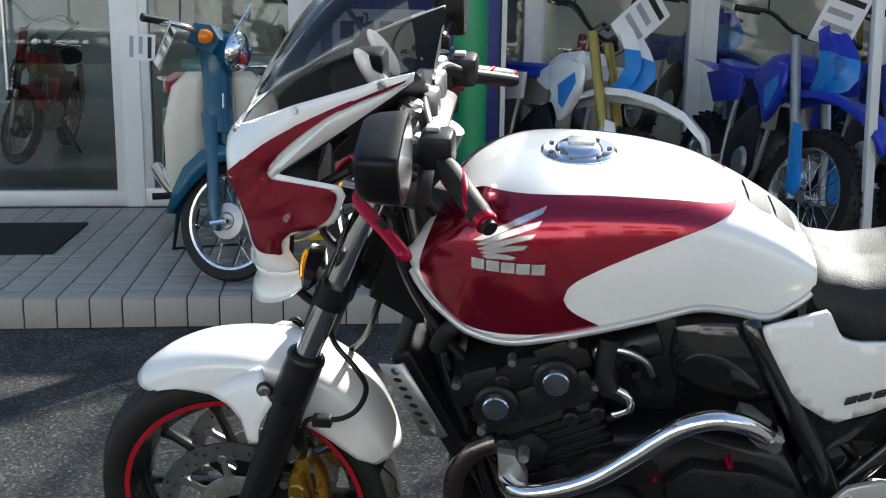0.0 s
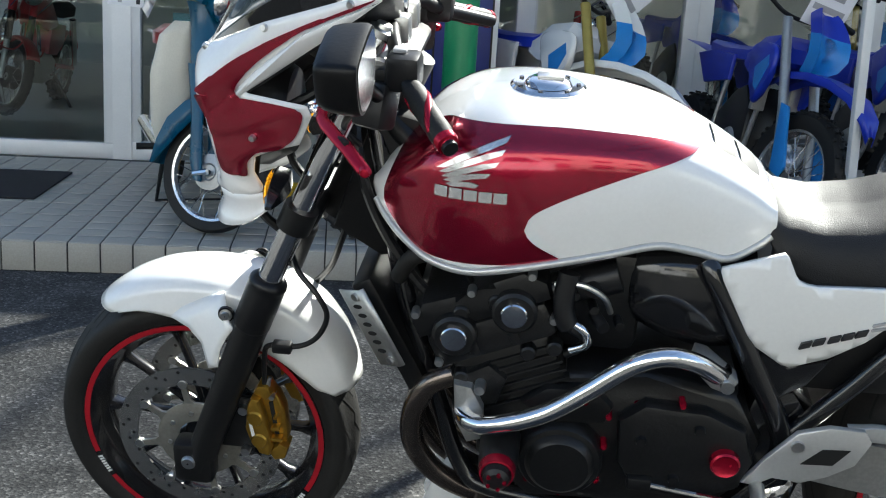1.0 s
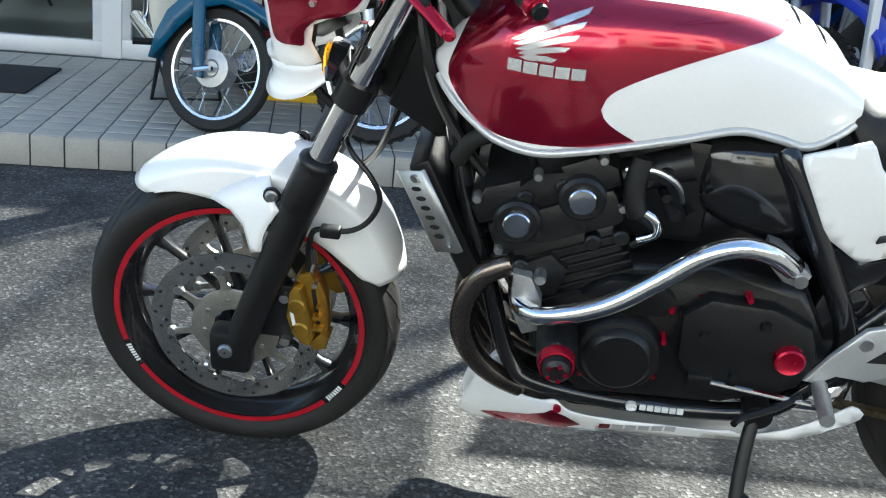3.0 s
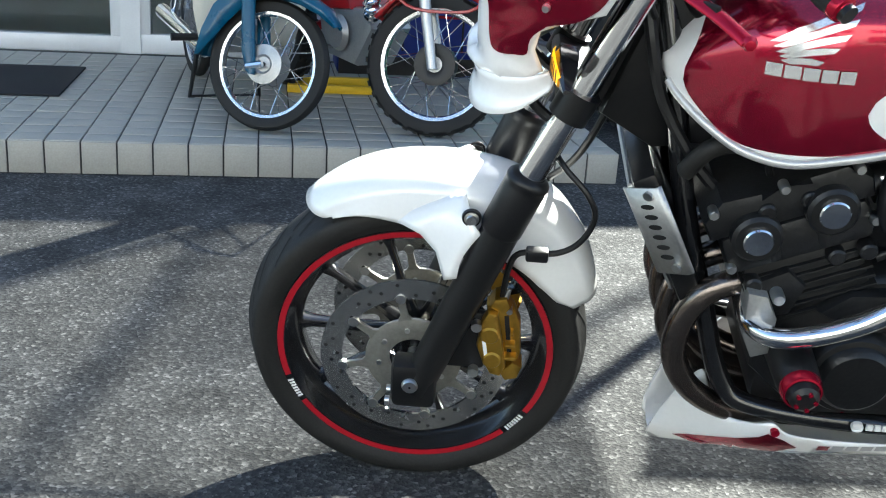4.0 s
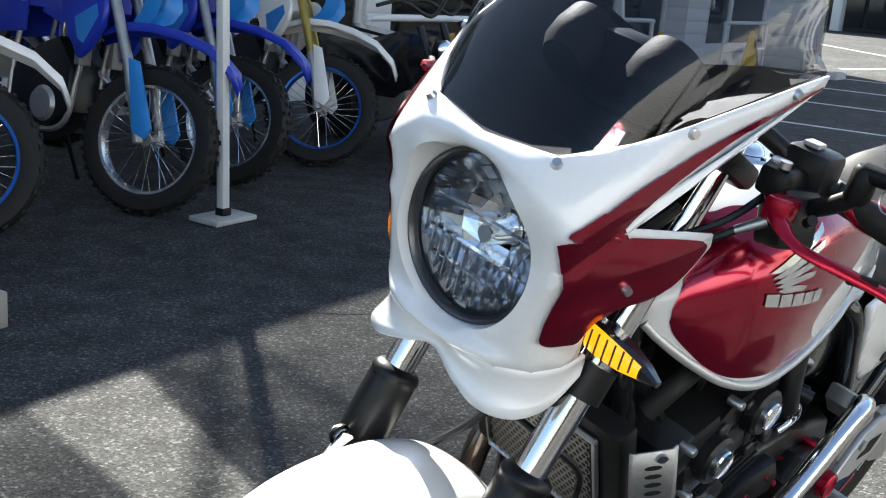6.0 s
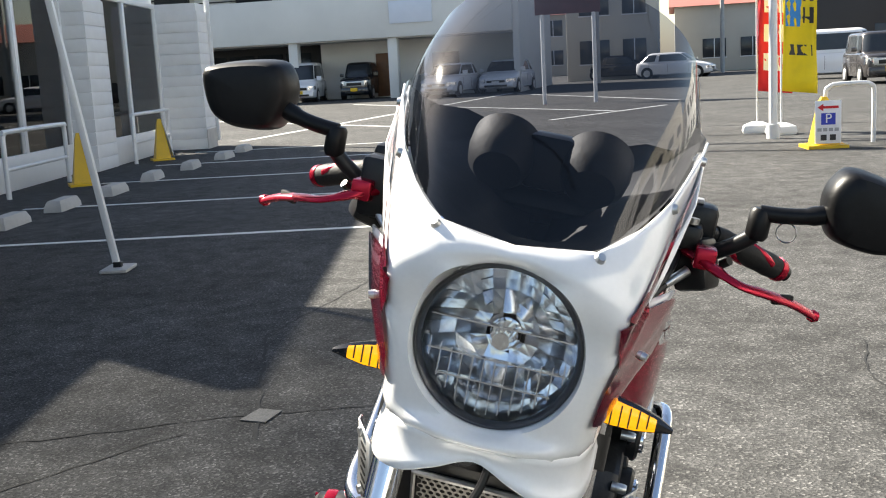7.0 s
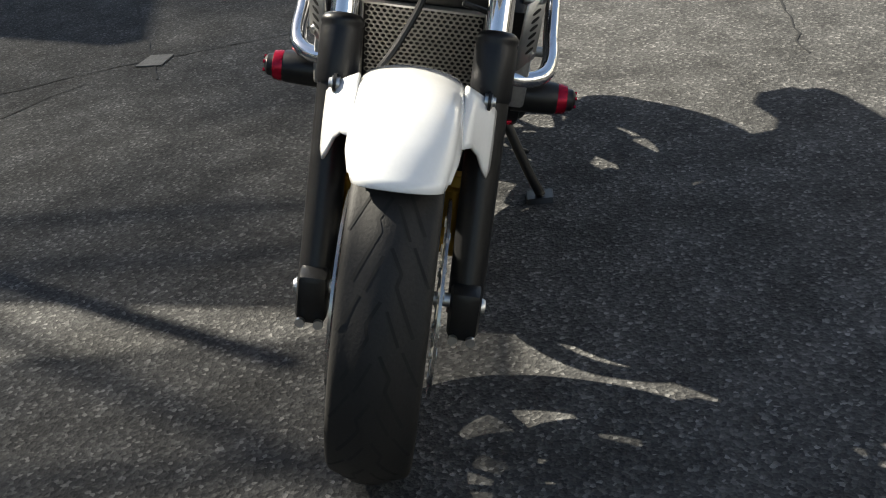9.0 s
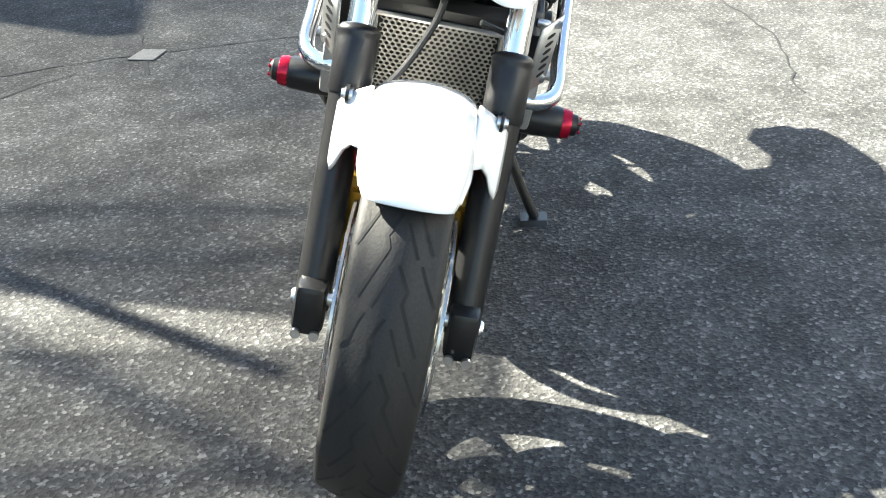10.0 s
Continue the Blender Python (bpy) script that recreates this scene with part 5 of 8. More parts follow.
part("gear_lever", tube(cr([(0.97, -0.205, 0.38), (0.93, -0.225, 0.365), (0.88, -0.235, 0.345), (0.865, -0.25, 0.342)], 4), 0.006, 8), BLACK, eng)
part("water_pipe", tube(cr([(0.66, -0.17, 0.75), (0.655, -0.18, 0.70), (0.665, -0.185, 0.665), (0.69, -0.18, 0.645), (0.69, -0.17, 0.62), (0.665, -0.165, 0.60)], 5), [0.017] * 11 + [0.008] * 15, 12), PLASTIC, eng)
part("hose_elbow", tube(cr([(0.663, -0.182, 0.672), (0.69, -0.19, 0.66), (0.697, -0.188, 0.635), (0.672, -0.182, 0.618)], 5), 0.0075, 10), CHROME, eng)
for k in range(4):
    y = -0.135 + 0.09 * k
    part("carburettor_stub", rod((0.64, y, 0.70), (0.74, y, 0.735), 0.028, seg=16), PLASTIC, eng)
rings = []
for x, w_, z0, z1 in ((0.735, 0.085, 0.675, 0.75), (0.745, 0.115, 0.655, 0.765), (0.77, 0.136, 0.635, 0.778), (0.82, 0.142, 0.610, 0.785), (0.88, 0.141, 0.592, 0.786), (0.93, 0.132, 0.595, 0.78), (0.955, 0.115, 0.605, 0.77)):
    ring = []
    for a in np.linspace(0, 2 * math.pi, 28, endpoint=False):
        ca, sa = math.cos(a), math.sin(a)
        ring.append(Vector((x, w_ * math.copysign(abs(ca) ** 0.45, ca), (z0 + z1) / 2 + (z1 - z0) / 2 * math.copysign(abs(sa) ** 0.6, sa))))
    rings.append(ring)
# block added to stop lit ground showing through the gap behind the engine
part("gap_block", box((0.60, -0.125, 0.585), (0.78, 0.125, 0.765), 0.02), ENGINE, eng)
part("airbox", loft(rings), GLOSSBLACK, bike, "black airbox", 60)
for s in (-1, 1):
    part("throttle_body_knob", rod((0.70, s * 0.13, 0.72), (0.70, s * 0.165, 0.72), 0.014, seg=12), BLACK, eng)
part("swing_plate", prism([(0.98, 0.54), (1.04, 0.55), (1.10, 0.47), (1.06, 0.36), (0.99, 0.33), (0.95, 0.40)], -0.14, 0.14, 0.01), GLOSSBLACK, bike)
part("under_frame_fill", box((0.55, -0.12, 0.285), (0.98, 0.12, 0.36), 0.02), BLACK, bike)

# ---- exhaust ----
for k in range(4):
    y = -0.135 + 0.09 * k
    p0 = Vector((0.512, y, 0.532))
    pts = cr([p0 + Vector((0.02, 0, 0.006)), (0.470, y * 1.02, 0.517), (0.438, y * 1.03, 0.492), (0.417, y * 1.02, 0.44), (0.419, y, 0.372), (0.463, y * 0.9, 0.300), (0.54, y * 0.74, 0.250), (0.62, y * 0.55, 0.240), (0.70, y * 0.4, 0.238)], 6)
    part("header_pipe", tube(pts, 0.0200, 18), HEADER, bike, "heat-tinted header pipe")
    part("pipe_flange", rod(p0 + Vector((-0.016, 0, -0.006)), p0 + Vector((-0.004, 0, -0.001)), 0.027, seg=16), STEEL, bike)
part("collector", rod((0.68, 0.0, 0.238), (1.0, 0.06, 0.285), 0.035, 0.03), STEEL, bike)
part("catalyst_box", loft([[Vector((x, y0 + w_ * math.cos(a), z + h * math.sin(a))) for a in np.linspace(0, 2 * math.pi, 20, endpoint=False)] for x, y0, z, w_, h in ((0.86, -0.03, 0.285, 0.05, 0.03), (0.90, -0.03, 0.292, 0.085, 0.05), (1.04, -0.03, 0.305, 0.09, 0.058), (1.085, -0.02, 0.31, 0.07, 0.045), (1.11, 0.0, 0.315, 0.04, 0.03))]), CHROME, bike, "polished exhaust chamber", 50)
part("silencer", rod((1.10, 0.19, 0.34), (1.90, 0.25, 0.575), 0.044, 0.057, 32), ALU, bike, "brushed silencer")

# ---- belly cowl ----
bc_o = [(p.x, p.y) for p in cr([Vector(q) for q in ((0.436, 0.232, 0), (0.440, 0.262, 0), (0.458, 0.315, 0), (0.484, 0.372, 0), (0.495, 0.380, 0), (0.502, 0.355, 0), (0.512, 0.315, 0), (0.531, 0.288, 0), (0.565, 0.278, 0), (0.588, 0.282, 0), (0.615, 0.262, 0), (0.69, 0.254, 0), (0.80, 0.256, 0), (0.862, 0.258, 0), (0.885, 0.262, 0), (0.915, 0.256, 0), (0.985, 0.272, 0), (1.05, 0.306, 0), (1.080, 0.326, 0), (1.098, 0.300, 0), (1.0, 0.252, 0), (0.88, 0.238, 0), (0.74, 0.222, 0), (0.60, 0.208, 0), (0.50, 0.210, 0), (0.455, 0.215, 0))], 3, True)]
for s in (-1, 1):
    bm = bmesh.new()
    bm.faces.new([bm.verts.new((p[0], 0, p[1])) for p in bc_o])
    for q in np.arange(0.44, 1.09, 0.022):
        bmesh.ops.bisect_plane(bm, geom=bm.verts[:] + bm.edges[:] + bm.faces[:], plane_co=(q, 0, 0), plane_no=(1, 0, 0))
    for q in np.arange(0.215, 0.38, 0.02):
        bmesh.ops.bisect_plane(bm, geom=bm.verts[:] + bm.edges[:] + bm.faces[:], plane_co=(0, 0, q), plane_no=(0, 0, 1))
    for v in bm.verts:
        f = min(1, max(0, (0.60 - v.co.x) / 0.165))
        inset = 0.125 * f * f * (3 - 2 * f)      # the nose draws in under the header pipes, and lower
        v.co.y = s * (0.165 - inset - 0.5 * max(0, 0.25 - v.co.z) - 0.12 * max(0, v.co.x - 0.9))
        v.co.z -= 0.80 * inset
        v.co.x -= 0.12 * inset
    bmesh.ops.recalc_face_normals(bm, faces=bm.faces)
    tree = BVHTree.FromBMesh(bm)
    side = part("belly_cowl_side", bm, WHITE, bike, "white belly cowl with a red flash", 60)
    sol = side.modifiers.new("thickness", "SOLIDIFY")
    sol.thickness, sol.offset = 0.004, 0
    part("belly_flash", laid(tree, [(0.462, 0.150), (0.500, 0.182), (0.545, 0.220), (0.585, 0.258), (0.607, 0.252), (0.637, 0.230), (0.60, 0.207), (0.545, 0.180), (0.49, 0.150)], s, 0.0034), RED, side, "candy-red flash")
    part("belly_bolt", rod((0.592, s * 0.16, 0.266), (0.592, s * 0.172, 0.266), 0.007, seg=10), REDANO, side)
    for k in range(6):
        x0 = 0.668 + 0.022 * k
        part("lettering_bar", laid(tree, [(x0, 0.227 + 0.003 * k), (x0 + 0.018, 0.229 + 0.003 * k), (x0 + 0.018, 0.243 + 0.003 * k), (x0, 0.241 + 0.003 * k)], s, 0.0034, 0.03), RED if k == 0 else PRINTG, side, "plain lettering bar")
part("belly_pan", loft([[Vector((x, y, z)) for y, z in ((-w_, z0 + 0.02), (-w_ * 0.7, z0), (0, z0 - 0.004), (w_ * 0.7, z0), (w_, z0 + 0.02))] for x, w_, z0 in ((0.425, 0.03, 0.132), (0.50, 0.085, 0.142), (0.56, 0.125, 0.172), (0.62, 0.15, 0.190), (0.80, 0.15, 0.20), (0.98, 0.14, 0.235))], False, False), WHITE, bike, "white belly pan", 60)
part("lettering_bar", box((0.705, -0.1725, 0.284), (0.723, -0.1685, 0.300), 0.006), PRINTW, bike)
for k in range(6):
    x0 = 0.728 + 0.0125 * k
    part("lettering_bar", box((x0, -0.1725, 0.287), (x0 + 0.0105, -0.1685, 0.297), 0.0), PRINTW, bike, "plain white lettering bar")

# ---- footrest plates, swing arm, chain, stand ----
hp = [(0.968, 0.405), (1.0, 0.455), (1.042, 0.512), (1.09, 0.528), (1.145, 0.526), (1.158, 0.505), (1.14, 0.46), (1.10, 0.432), (1.06, 0.415), (1.015, 0.425), (0.99, 0.402)]
for s in (-1, 1):
    pl = part("footrest_plate", prism(hp, s * 0.188, s * 0.2, 0.003), SILVER, bike, "silver footrest plate")
    # dark patch stands for the shaded opening in the plate
    part("plate_window", prism([(1.055, 0.455), (1.085, 0.487), (1.128, 0.49), (1.105, 0.458)], s * 0.1985, s * 0.2015), RECESS_SHADE, pl)
    part("plate_bolt", rod((1.045, s * 0.198, 0.489), (1.045, s * 0.206, 0.489), 0.0105, seg=12), STEEL, pl)
    part("footrest", rod((0.995, s * 0.20, 0.40), (0.99, s * 0.29, 0.40), 0.013, 0.012, 12), ALU, bike, "footrest peg")
    part("swing_arm", loft([[Vector((x, s * (0.115 + y), z + dz)) for y, dz in ((-0.018, -h), (0.018, -h), (0.018, h), (-0.018, h))] for x, z, h in ((1.06, 0.42, 0.04), (1.16, 0.41, 0.048), (1.28, 0.395, 0.05), (1.40, 0.335, 0.042), (1.48, 0.312, 0.036))]), ALU, bike, "aluminium swing arm")
    part("pillion_plate", prism([(1.12, 0.525), (1.158, 0.528), (1.30, 0.53), (1.36, 0.50), (1.35, 0.487), (1.20, 0.505), (1.13, 0.50)], s * 0.175, s * 0.19, 0.003), SILVER, bike)
bm = bmesh.new()
for k in range(34):
    for z0, z1 in ((0.362, 0.385), (0.30, 0.25)):
        x = 1.02 + 0.38 * k / 33
        z = z0 + (z1 - z0) * k / 33
        add_box(bm, (x - 0.0052, -0.104, z - 0.006), (x + 0.0052, -0.088, z + 0.006), 0)
tagged(part("drive_chain", bm, CHAIN, bike, "oily gold drive chain", 0), kind="stuff")
part("rear_sprocket", lathe([(0.05, -0.10), (0.085, -0.10), (0.085, -0.093), (0.05, -0.093), (0.05, -0.10)], (1.436, 0, 0.312), 40), STEEL, bike)
st = part("side_stand", tube(cr([(0.92, -0.165, 0.31), (0.908, -0.20, 0.25), (0.90, -0.26, 0.15), (0.90, -0.305, 0.085)], 5), 0.012, 10), BLACK, bike, "black side stand, down")
part("stand_foot", prism([(0.868, 0.0), (0.93, 0.0), (0.925, 0.012), (0.875, 0.012)], -0.032, 0.032, 0.003, pose(0.0, -0.305, 0.0735, -LEAN, 0, 0)), BLACK, st)
part("stand_pivot", rod((0.92, -0.185, 0.31), (0.92, -0.14, 0.31), 0.024, seg=16), BLACK, st)
part("stand_tang", rod((0.905, -0.235, 0.19), (0.945, -0.26, 0.17), 0.006, seg=8), BLACK, st)
# black box filling the space between the side covers
part("rear_fill_box", box((1.02, -0.135, 0.55), (1.2, 0.135, 0.74), 0.02), BLACK, bike)

# ---- ground ----
DARKASPH = mk("fresh_dark_asphalt", (0.03, 0.03, 0.031), 0.85, 0, 0.35, 40, 0.8, 200)
LINEW = mk("worn_white_road_paint", (0.62, 0.62, 0.60), 0.75, 0, 0.3, 8, 0.4, 120)
CONC = mk("concrete", (0.42, 0.41, 0.39), 0.85, 0, 0.22, 5, 0.4, 90)
GALV = mk("galvanised_white_tube", (0.66, 0.67, 0.68), 0.4, 0.1, 0.1, 12)
TILE = mk("glazed_grey_tile", (0.37, 0.352, 0.305), 0.5, 0, 0.14, 6, 0.2, 150)
GROUT = mk("dark_grout", (0.055, 0.052, 0.05), 0.9, 0, 0.25, 15, 0.3)
ALW = mk("white_aluminium_frame", (0.70, 0.71, 0.72), 0.38, 0.1, 0.05, 8)
SIDING = mk("white_clapboard", (0.66, 0.67, 0.68), 0.6, 0, 0.08, 5, 0.15)
GREEN = mk("green_enamel", (0.012, 0.26, 0.10), 0.35, 0, 0.12, 5)
BLUE = mk("blue_plastic", (0.010, 0.026, 0.19), 0.42, 0, 0.12, 6)
MAT = mk("black_door_mat", (0.012, 0.012, 0.014), 0.95, 0, 0.3, 60, 0.9, 300)
PAPER = mk("price_card", (0.78, 0.78, 0.80), 0.55, 0, 0.04, 12)
DIM = mk("dim_shop_wall", (0.74, 0.74, 0.72), 0.8, 0, 0.10, 2)
FLOORD = mk("shop_floor", (0.52, 0.51, 0.48), 0.35, 0, 0.15, 3)
TURQ = mk("turquoise_lacquer", (0.0008, 0.068, 0.135), 0.28, 0, 0.12, 8, coat=0.25, spec=0.35)
CREAM = mk("cream_plastic", (0.66, 0.64, 0.56), 0.4, 0, 0.08, 6)
TRED = mk("bright_red_lacquer", (0.38, 0.008, 0.012), 0.3, 0, 0.12, 8, coat=0.5)
BLUEL = mk("royal_blue_plastic", (0.012, 0.035, 0.42), 0.32, 0, 0.12, 10)
SKYB = mk("sky_blue_plastic", (0.02, 0.22, 0.62), 0.32, 0, 0.15, 12)
RIMB = mk("blue_anodised_rim", (0.01, 0.10, 0.42), 0.3, 0.5, 0.1, 20)
RIMS = mk("polished_rim", (0.72, 0.72, 0.73), 0.2, 0.9, 0.06, 20)
YEL = mk("yellow_plastic", (0.68, 0.42, 0.01), 0.45, 0, 0.1, 8)
FORKG = mk("gold_fork_tube", (0.50, 0.36, 0.09), 0.3, 0.7, 0.1, 20)

ground = tagged(part("ground", box((-300, -300, -0.5), (300, 300, 0)), ASPHALT, None, "grey asphalt forecourt and road with pale stones", 0), "", "ground", "", "structure")


def shop_part(name, lo, hi, material, label, category="wall", bev=0.0, kind="structure", m=None):
    ob = part(name, box(lo, hi, bev), material, None, label, 30)
    ob.matrix_basis = SHOP if m is None else SHOP @ m
    return tagged(ob, "", category, "", kind)


# repairs, cracks and a cover in the asphalt
def crack(pts, w):
    bm = bmesh.new()
    rnd = random.Random(int(pts[0][0] * 100))
    path = []
    for (x0, y0), (x1, y1) in zip(pts, pts[1:]):
        n = max(2, int(math.hypot(x1 - x0, y1 - y0) / 0.06))
        path += [(x0 + (x1 - x0) * k / n + rnd.uniform(-0.012, 0.012), y0 + (y1 - y0) * k / n + rnd.uniform(-0.012, 0.012)) for k in range(n)]
    row = []
    for k, (x, y) in enumerate(path):
        d = Vector((path[min(k + 1, len(path) - 1)][0] - path[max(k - 1, 0)][0], path[min(k + 1, len(path) - 1)][1] - path[max(k - 1, 0)][1], 0)).normalized()
        ww = w * rnd.uniform(0.4, 1.1)
        row.append((bm.verts.new((x - d.y * ww, y + d.x * ww, 0.0025)), bm.verts.new((x + d.y * ww, y - d.x * ww, 0.0025))))
    for (a, b), (c, d) in zip(row, row[1:]):
        bm.faces.new((a, b, d, c))
    return tagged(part("asphalt_crack", bm, RECESS_SHADE, None, "thin dark crack in the asphalt", 0), "", "crack", "", "structure")


crack([(1.75, -1.15), (2.4, -1.22), (3.1, -1.1), (3.6, -1.18)], 0.005)
crack([(2.2, 1.0), (2.5, 1.1), (3.6, 1.5), (5.0, 1.35), (6.4, 1.5)], 0.008)
crack([(2.1, 1.9), (2.45, 1.15), (2.6, 0.6), (2.75, 0.2)], 0.006)
crack([(1.3, 1.9), (1.9, 1.5), (2.3, 1.25)], 0.005)
crack([(3.4, 0.9), (4.4, 0.75), (5.2, 0.9), (6.2, 0.8)], 0.006)
tagged(part("survey_patch", prism([(-0.07, -0.045), (0.06, -0.06), (0.08, 0.035), (-0.05, 0.06)], 0, 0.004, 0, pose(2.44, 1.07, 0.0, 0, 0, 0) @ pose(0, 0, 0.006, -90, 0, 0)), mk("weathered_patch", (0.12, 0.118, 0.112), 0.85, 0, 0.4, 30, 0.5, 120), None, "small weathered concrete patch", 0), "", "patch", "", "structure")
# bay lines and wheel stops, along the shop front
for k, x in enumerate((6.28, 8.85, 11.4, 13.95, 16.5)):
    shop_part("bay_line", (x - 0.04, -1.9 + 0.05 * k, 0.001), (x + 0.04, 2.3, 0.004), LINEW, "worn white parking bay line", "line")
shop_part("bay_line", (6.75, -1.75, 0.001), (6.82, -1.45, 0.004), LINEW, "short white paint mark", "line")
stop = thing("wheel_stop", SHOP @ pose(8.72, 1.84, 0), "pale concrete wheel stop on the asphalt", "wheel stop", "wheel stops along the shop front")
part("block", loft([[Vector((x, y, z)) for x, y, z in ((-0.3 + a, -0.09 + a * 0.5, h), (0.3 - a, -0.09 + a * 0.5, h), (0.3 - a, 0.09 - a * 0.5, h), (-0.3 + a, 0.09 - a * 0.5, h))] for h, a in ((0, 0), (0.05, 0.008), (0.095, 0.04), (0.11, 0.055))]), CONC, stop)
for x, y in ((10.0, 1.72), (11.58, 1.70), (13.07, 1.56), (14.71, 1.42), (16.2, 1.40), (7.5, 1.9)):
    copy_thing(stop, SHOP @ pose(x, y, 0, 0, 0, 3 * math.sin(x * 5)))

# ---- shop front ----
step = tagged(part("tiled_step", box((-5.0, 0.006, 0), (-0.006, 2.0, 0.111)), GROUT, None, "raised tiled step before the shop door", 0), "", "step", "", "structure")
step.matrix_basis = SHOP
P = 0.12


def tile_mesh(name, sx, sy, h):
    return link_mesh(name, box((0.003, 0.003, 0), (sx - 0.003, sy - 0.003, h), 0.0016), TILE, 30)


top_tile, face_tile = tile_mesh("tile", P, P, 0.012), tile_mesh("tile", P, 0.117, 0.012)
rest = bmesh.new()
count = 0
for i in range(40):
    for j in range(16):
        x, y = -P * (i + 1), P * j + 0.004
        if i < 20 and j < 13:
            t_ = new("tile", top_tile)
            t_.parent, t_.matrix_basis = step, pose(x, y, 0.105 + 0.0007 * math.sin(i * 7.1 + j * 3.3), 0.25 * math.sin(i * 3 + j), 0.25 * math.cos(i + j * 5), 0)
        else:
            add_box(rest, (x + 0.003, y + 0.003, 0.105), (x + P - 0.003, y + P - 0.003, 0.117))
for i in range(40):
    x = -P * (i + 1)
    if i < 30:
        t_ = new("tile", face_tile)
        t_.parent, t_.matrix_basis = step, pose(x, 0.009, 0.0, 90, 0, 0)
    else:
        add_box(rest, (x + 0.003, -0.003, 0.003), (x + P - 0.003, 0.009, 0.114))
for j in range(16):
    t_ = new("tile", face_tile)
    t_.parent, t_.matrix_basis = step, pose(-0.009, P * j + 0.004, 0.0, 90, 0, 90)
tagged(part("tile_field", rest, TILE, step, "", 0), kind="stuff")
shop_part("door_mat", (-3.3, 0.76, 0.118), (-2.12, 1.46, 0.128), MAT, "black door mat on the tiled step", "mat", 0.003, "")

# left front: glazed sliding doors in white frames
LEFT_Y = 2.05


def window_unit(name, x0, x1, z0, z1, y, label, mullions=(), sill=0.09):
    w = thing(name, SHOP @ pose(0, y, 0), label, "window", "", "structure")
    part("window_frame", box((x0, -0.03, z1 - 0.08), (x1, 0.05, z1), 0.004), ALW, w)
    part("window_sill", box((x0, -0.035, z0), (x1, 0.06, z0 + sill), 0.004), ALW, w)
    xs = [x0, *mullions, x1]
    for k, x in enumerate(xs):
        part("mullion", box((x - 0.05, -0.032, z0 + sill), (x + 0.05, 0.052, z1 - 0.08), 0.004), ALW, w)
    for a, b in zip(xs, xs[1:]):
        g = part("pane", box((a + 0.05, 0.008, z0 + sill), (b - 0.05, 0.014, z1 - 0.08)), GLASS if y < 2.5 else SHOWGLASS, w, "", 0)
        g.visible_shadow = False
    return w


window_unit("door_1", -4.9, -2.03, 0.111, 2.3, LEFT_Y, "white-framed sliding glass shop door", (-3.5,), 0.085)
door_handle = bpy.data.objects["door_1"]
for x in (-2.75, -2.62):
    part("door_handle", rod((x, -0.06, 0.75), (x, -0.06, 1.25), 0.012, seg=10), STEEL, door_handle)
window_unit("window_1", -1.93, -1.08, 0.111, 2.3, LEFT_Y, "white-framed shop window beside the door", (), 0.10)
window_unit("window_2", -0.98, 0.22, 0.111, 2.3, LEFT_Y, "white-framed shop window behind a green post", (), 0.10)
for x in (-1.98, -1.03):
    shop_part("shop_post", (x - 0.05, LEFT_Y - 0.04, 0.111), (x + 0.05, LEFT_Y + 0.08, 2.3), ALW, "white shop front post", "post")
shop_part("wall_front_left", (-5.0, LEFT_Y - 0.05, 2.302), (0.25, LEFT_Y + 0.1, 2.65), SIDING, "white fascia over the shop door")
shop_part("wall_return", (0.22, LEFT_Y + 0.06, 0), (0.30, 3.3, 2.65), SIDING, "white return wall of the shop front")
shop_part("wall_left_end", (-5.2, LEFT_Y - 0.05, 0), (-5.0, 8, 2.65), SIDING, "white end wall of the shop")
# right front, set back
RY = 3.3
window_unit("window_3", 0.34, 1.58, 0.0, 2.6, RY, "large shop window with white posts", (), 0.30)
window_unit("window_4", 1.68, 6.0, 0.0, 2.6, RY, "wide shop window with white posts", (2.9, 4.4), 0.30)
window_unit("window_5", 6.4, 13.3, 0.0, 2.6, RY, "wide shop window over a white base", (8.1, 9.9, 11.6), 0.42)
window_unit("window_6", 14.25, 17.3, 0.0, 2.6, RY - 0.28, "shop window near the corner", (15.4,), 0.42)
shop_part("wall_front_mid", (0.30, RY - 0.05, 2.602), (6.0, RY + 0.1, 4.2), SIDING, "white fascia above the shop windows")
shop_part("wall_front_right", (6.0, RY - 0.05, 2.602), (18.1, RY + 0.1, 5.1), SIDING, "white fascia above the shop windows")


def clapboard(name, x0, x1, y0, y1, z1, label):
    w = shop_part(name, (x0 + 0.01, y0 + 0.01, 0), (x1 - 0.01, y1 - 0.01, z1), SIDING, label)
    h = 0.19
    n = int(z1 / h)
    for k in range(n):
        part("board", box((x0 - 0.012, y0 - 0.012, k * h + 0.004), (x1 + 0.012, y1, (k + 1) * h - 0.004), 0.004), SIDING, w, "", 30)
    return w


clapboard("wall_pier_mid", 6.02, 6.38, RY - 0.06, RY + 0.12, 2.6, "white clapboard pier between windows")
clapboard("wall_pier_right", 13.32, 14.22, RY - 0.35, RY + 0.12, 2.6, "white clapboard pier between windows")
clapboard("wall_corner", 17.36, 18.1, RY - 1.03, RY + 0.12, 2.6, "white clapboard corner of the shop")
shop_part("corner_pipe", (18.12, RY - 1.10, 0.1), (18.22, RY - 1.0, 5.0), GALV, "white downpipe at the shop corner", "pipe", 0.02)
shop_part("wall_plinth", (17.33, RY - 1.055, 0), (18.12, RY - 1.046, 0.35), CONC, "grey concrete plinth at the shop corner")
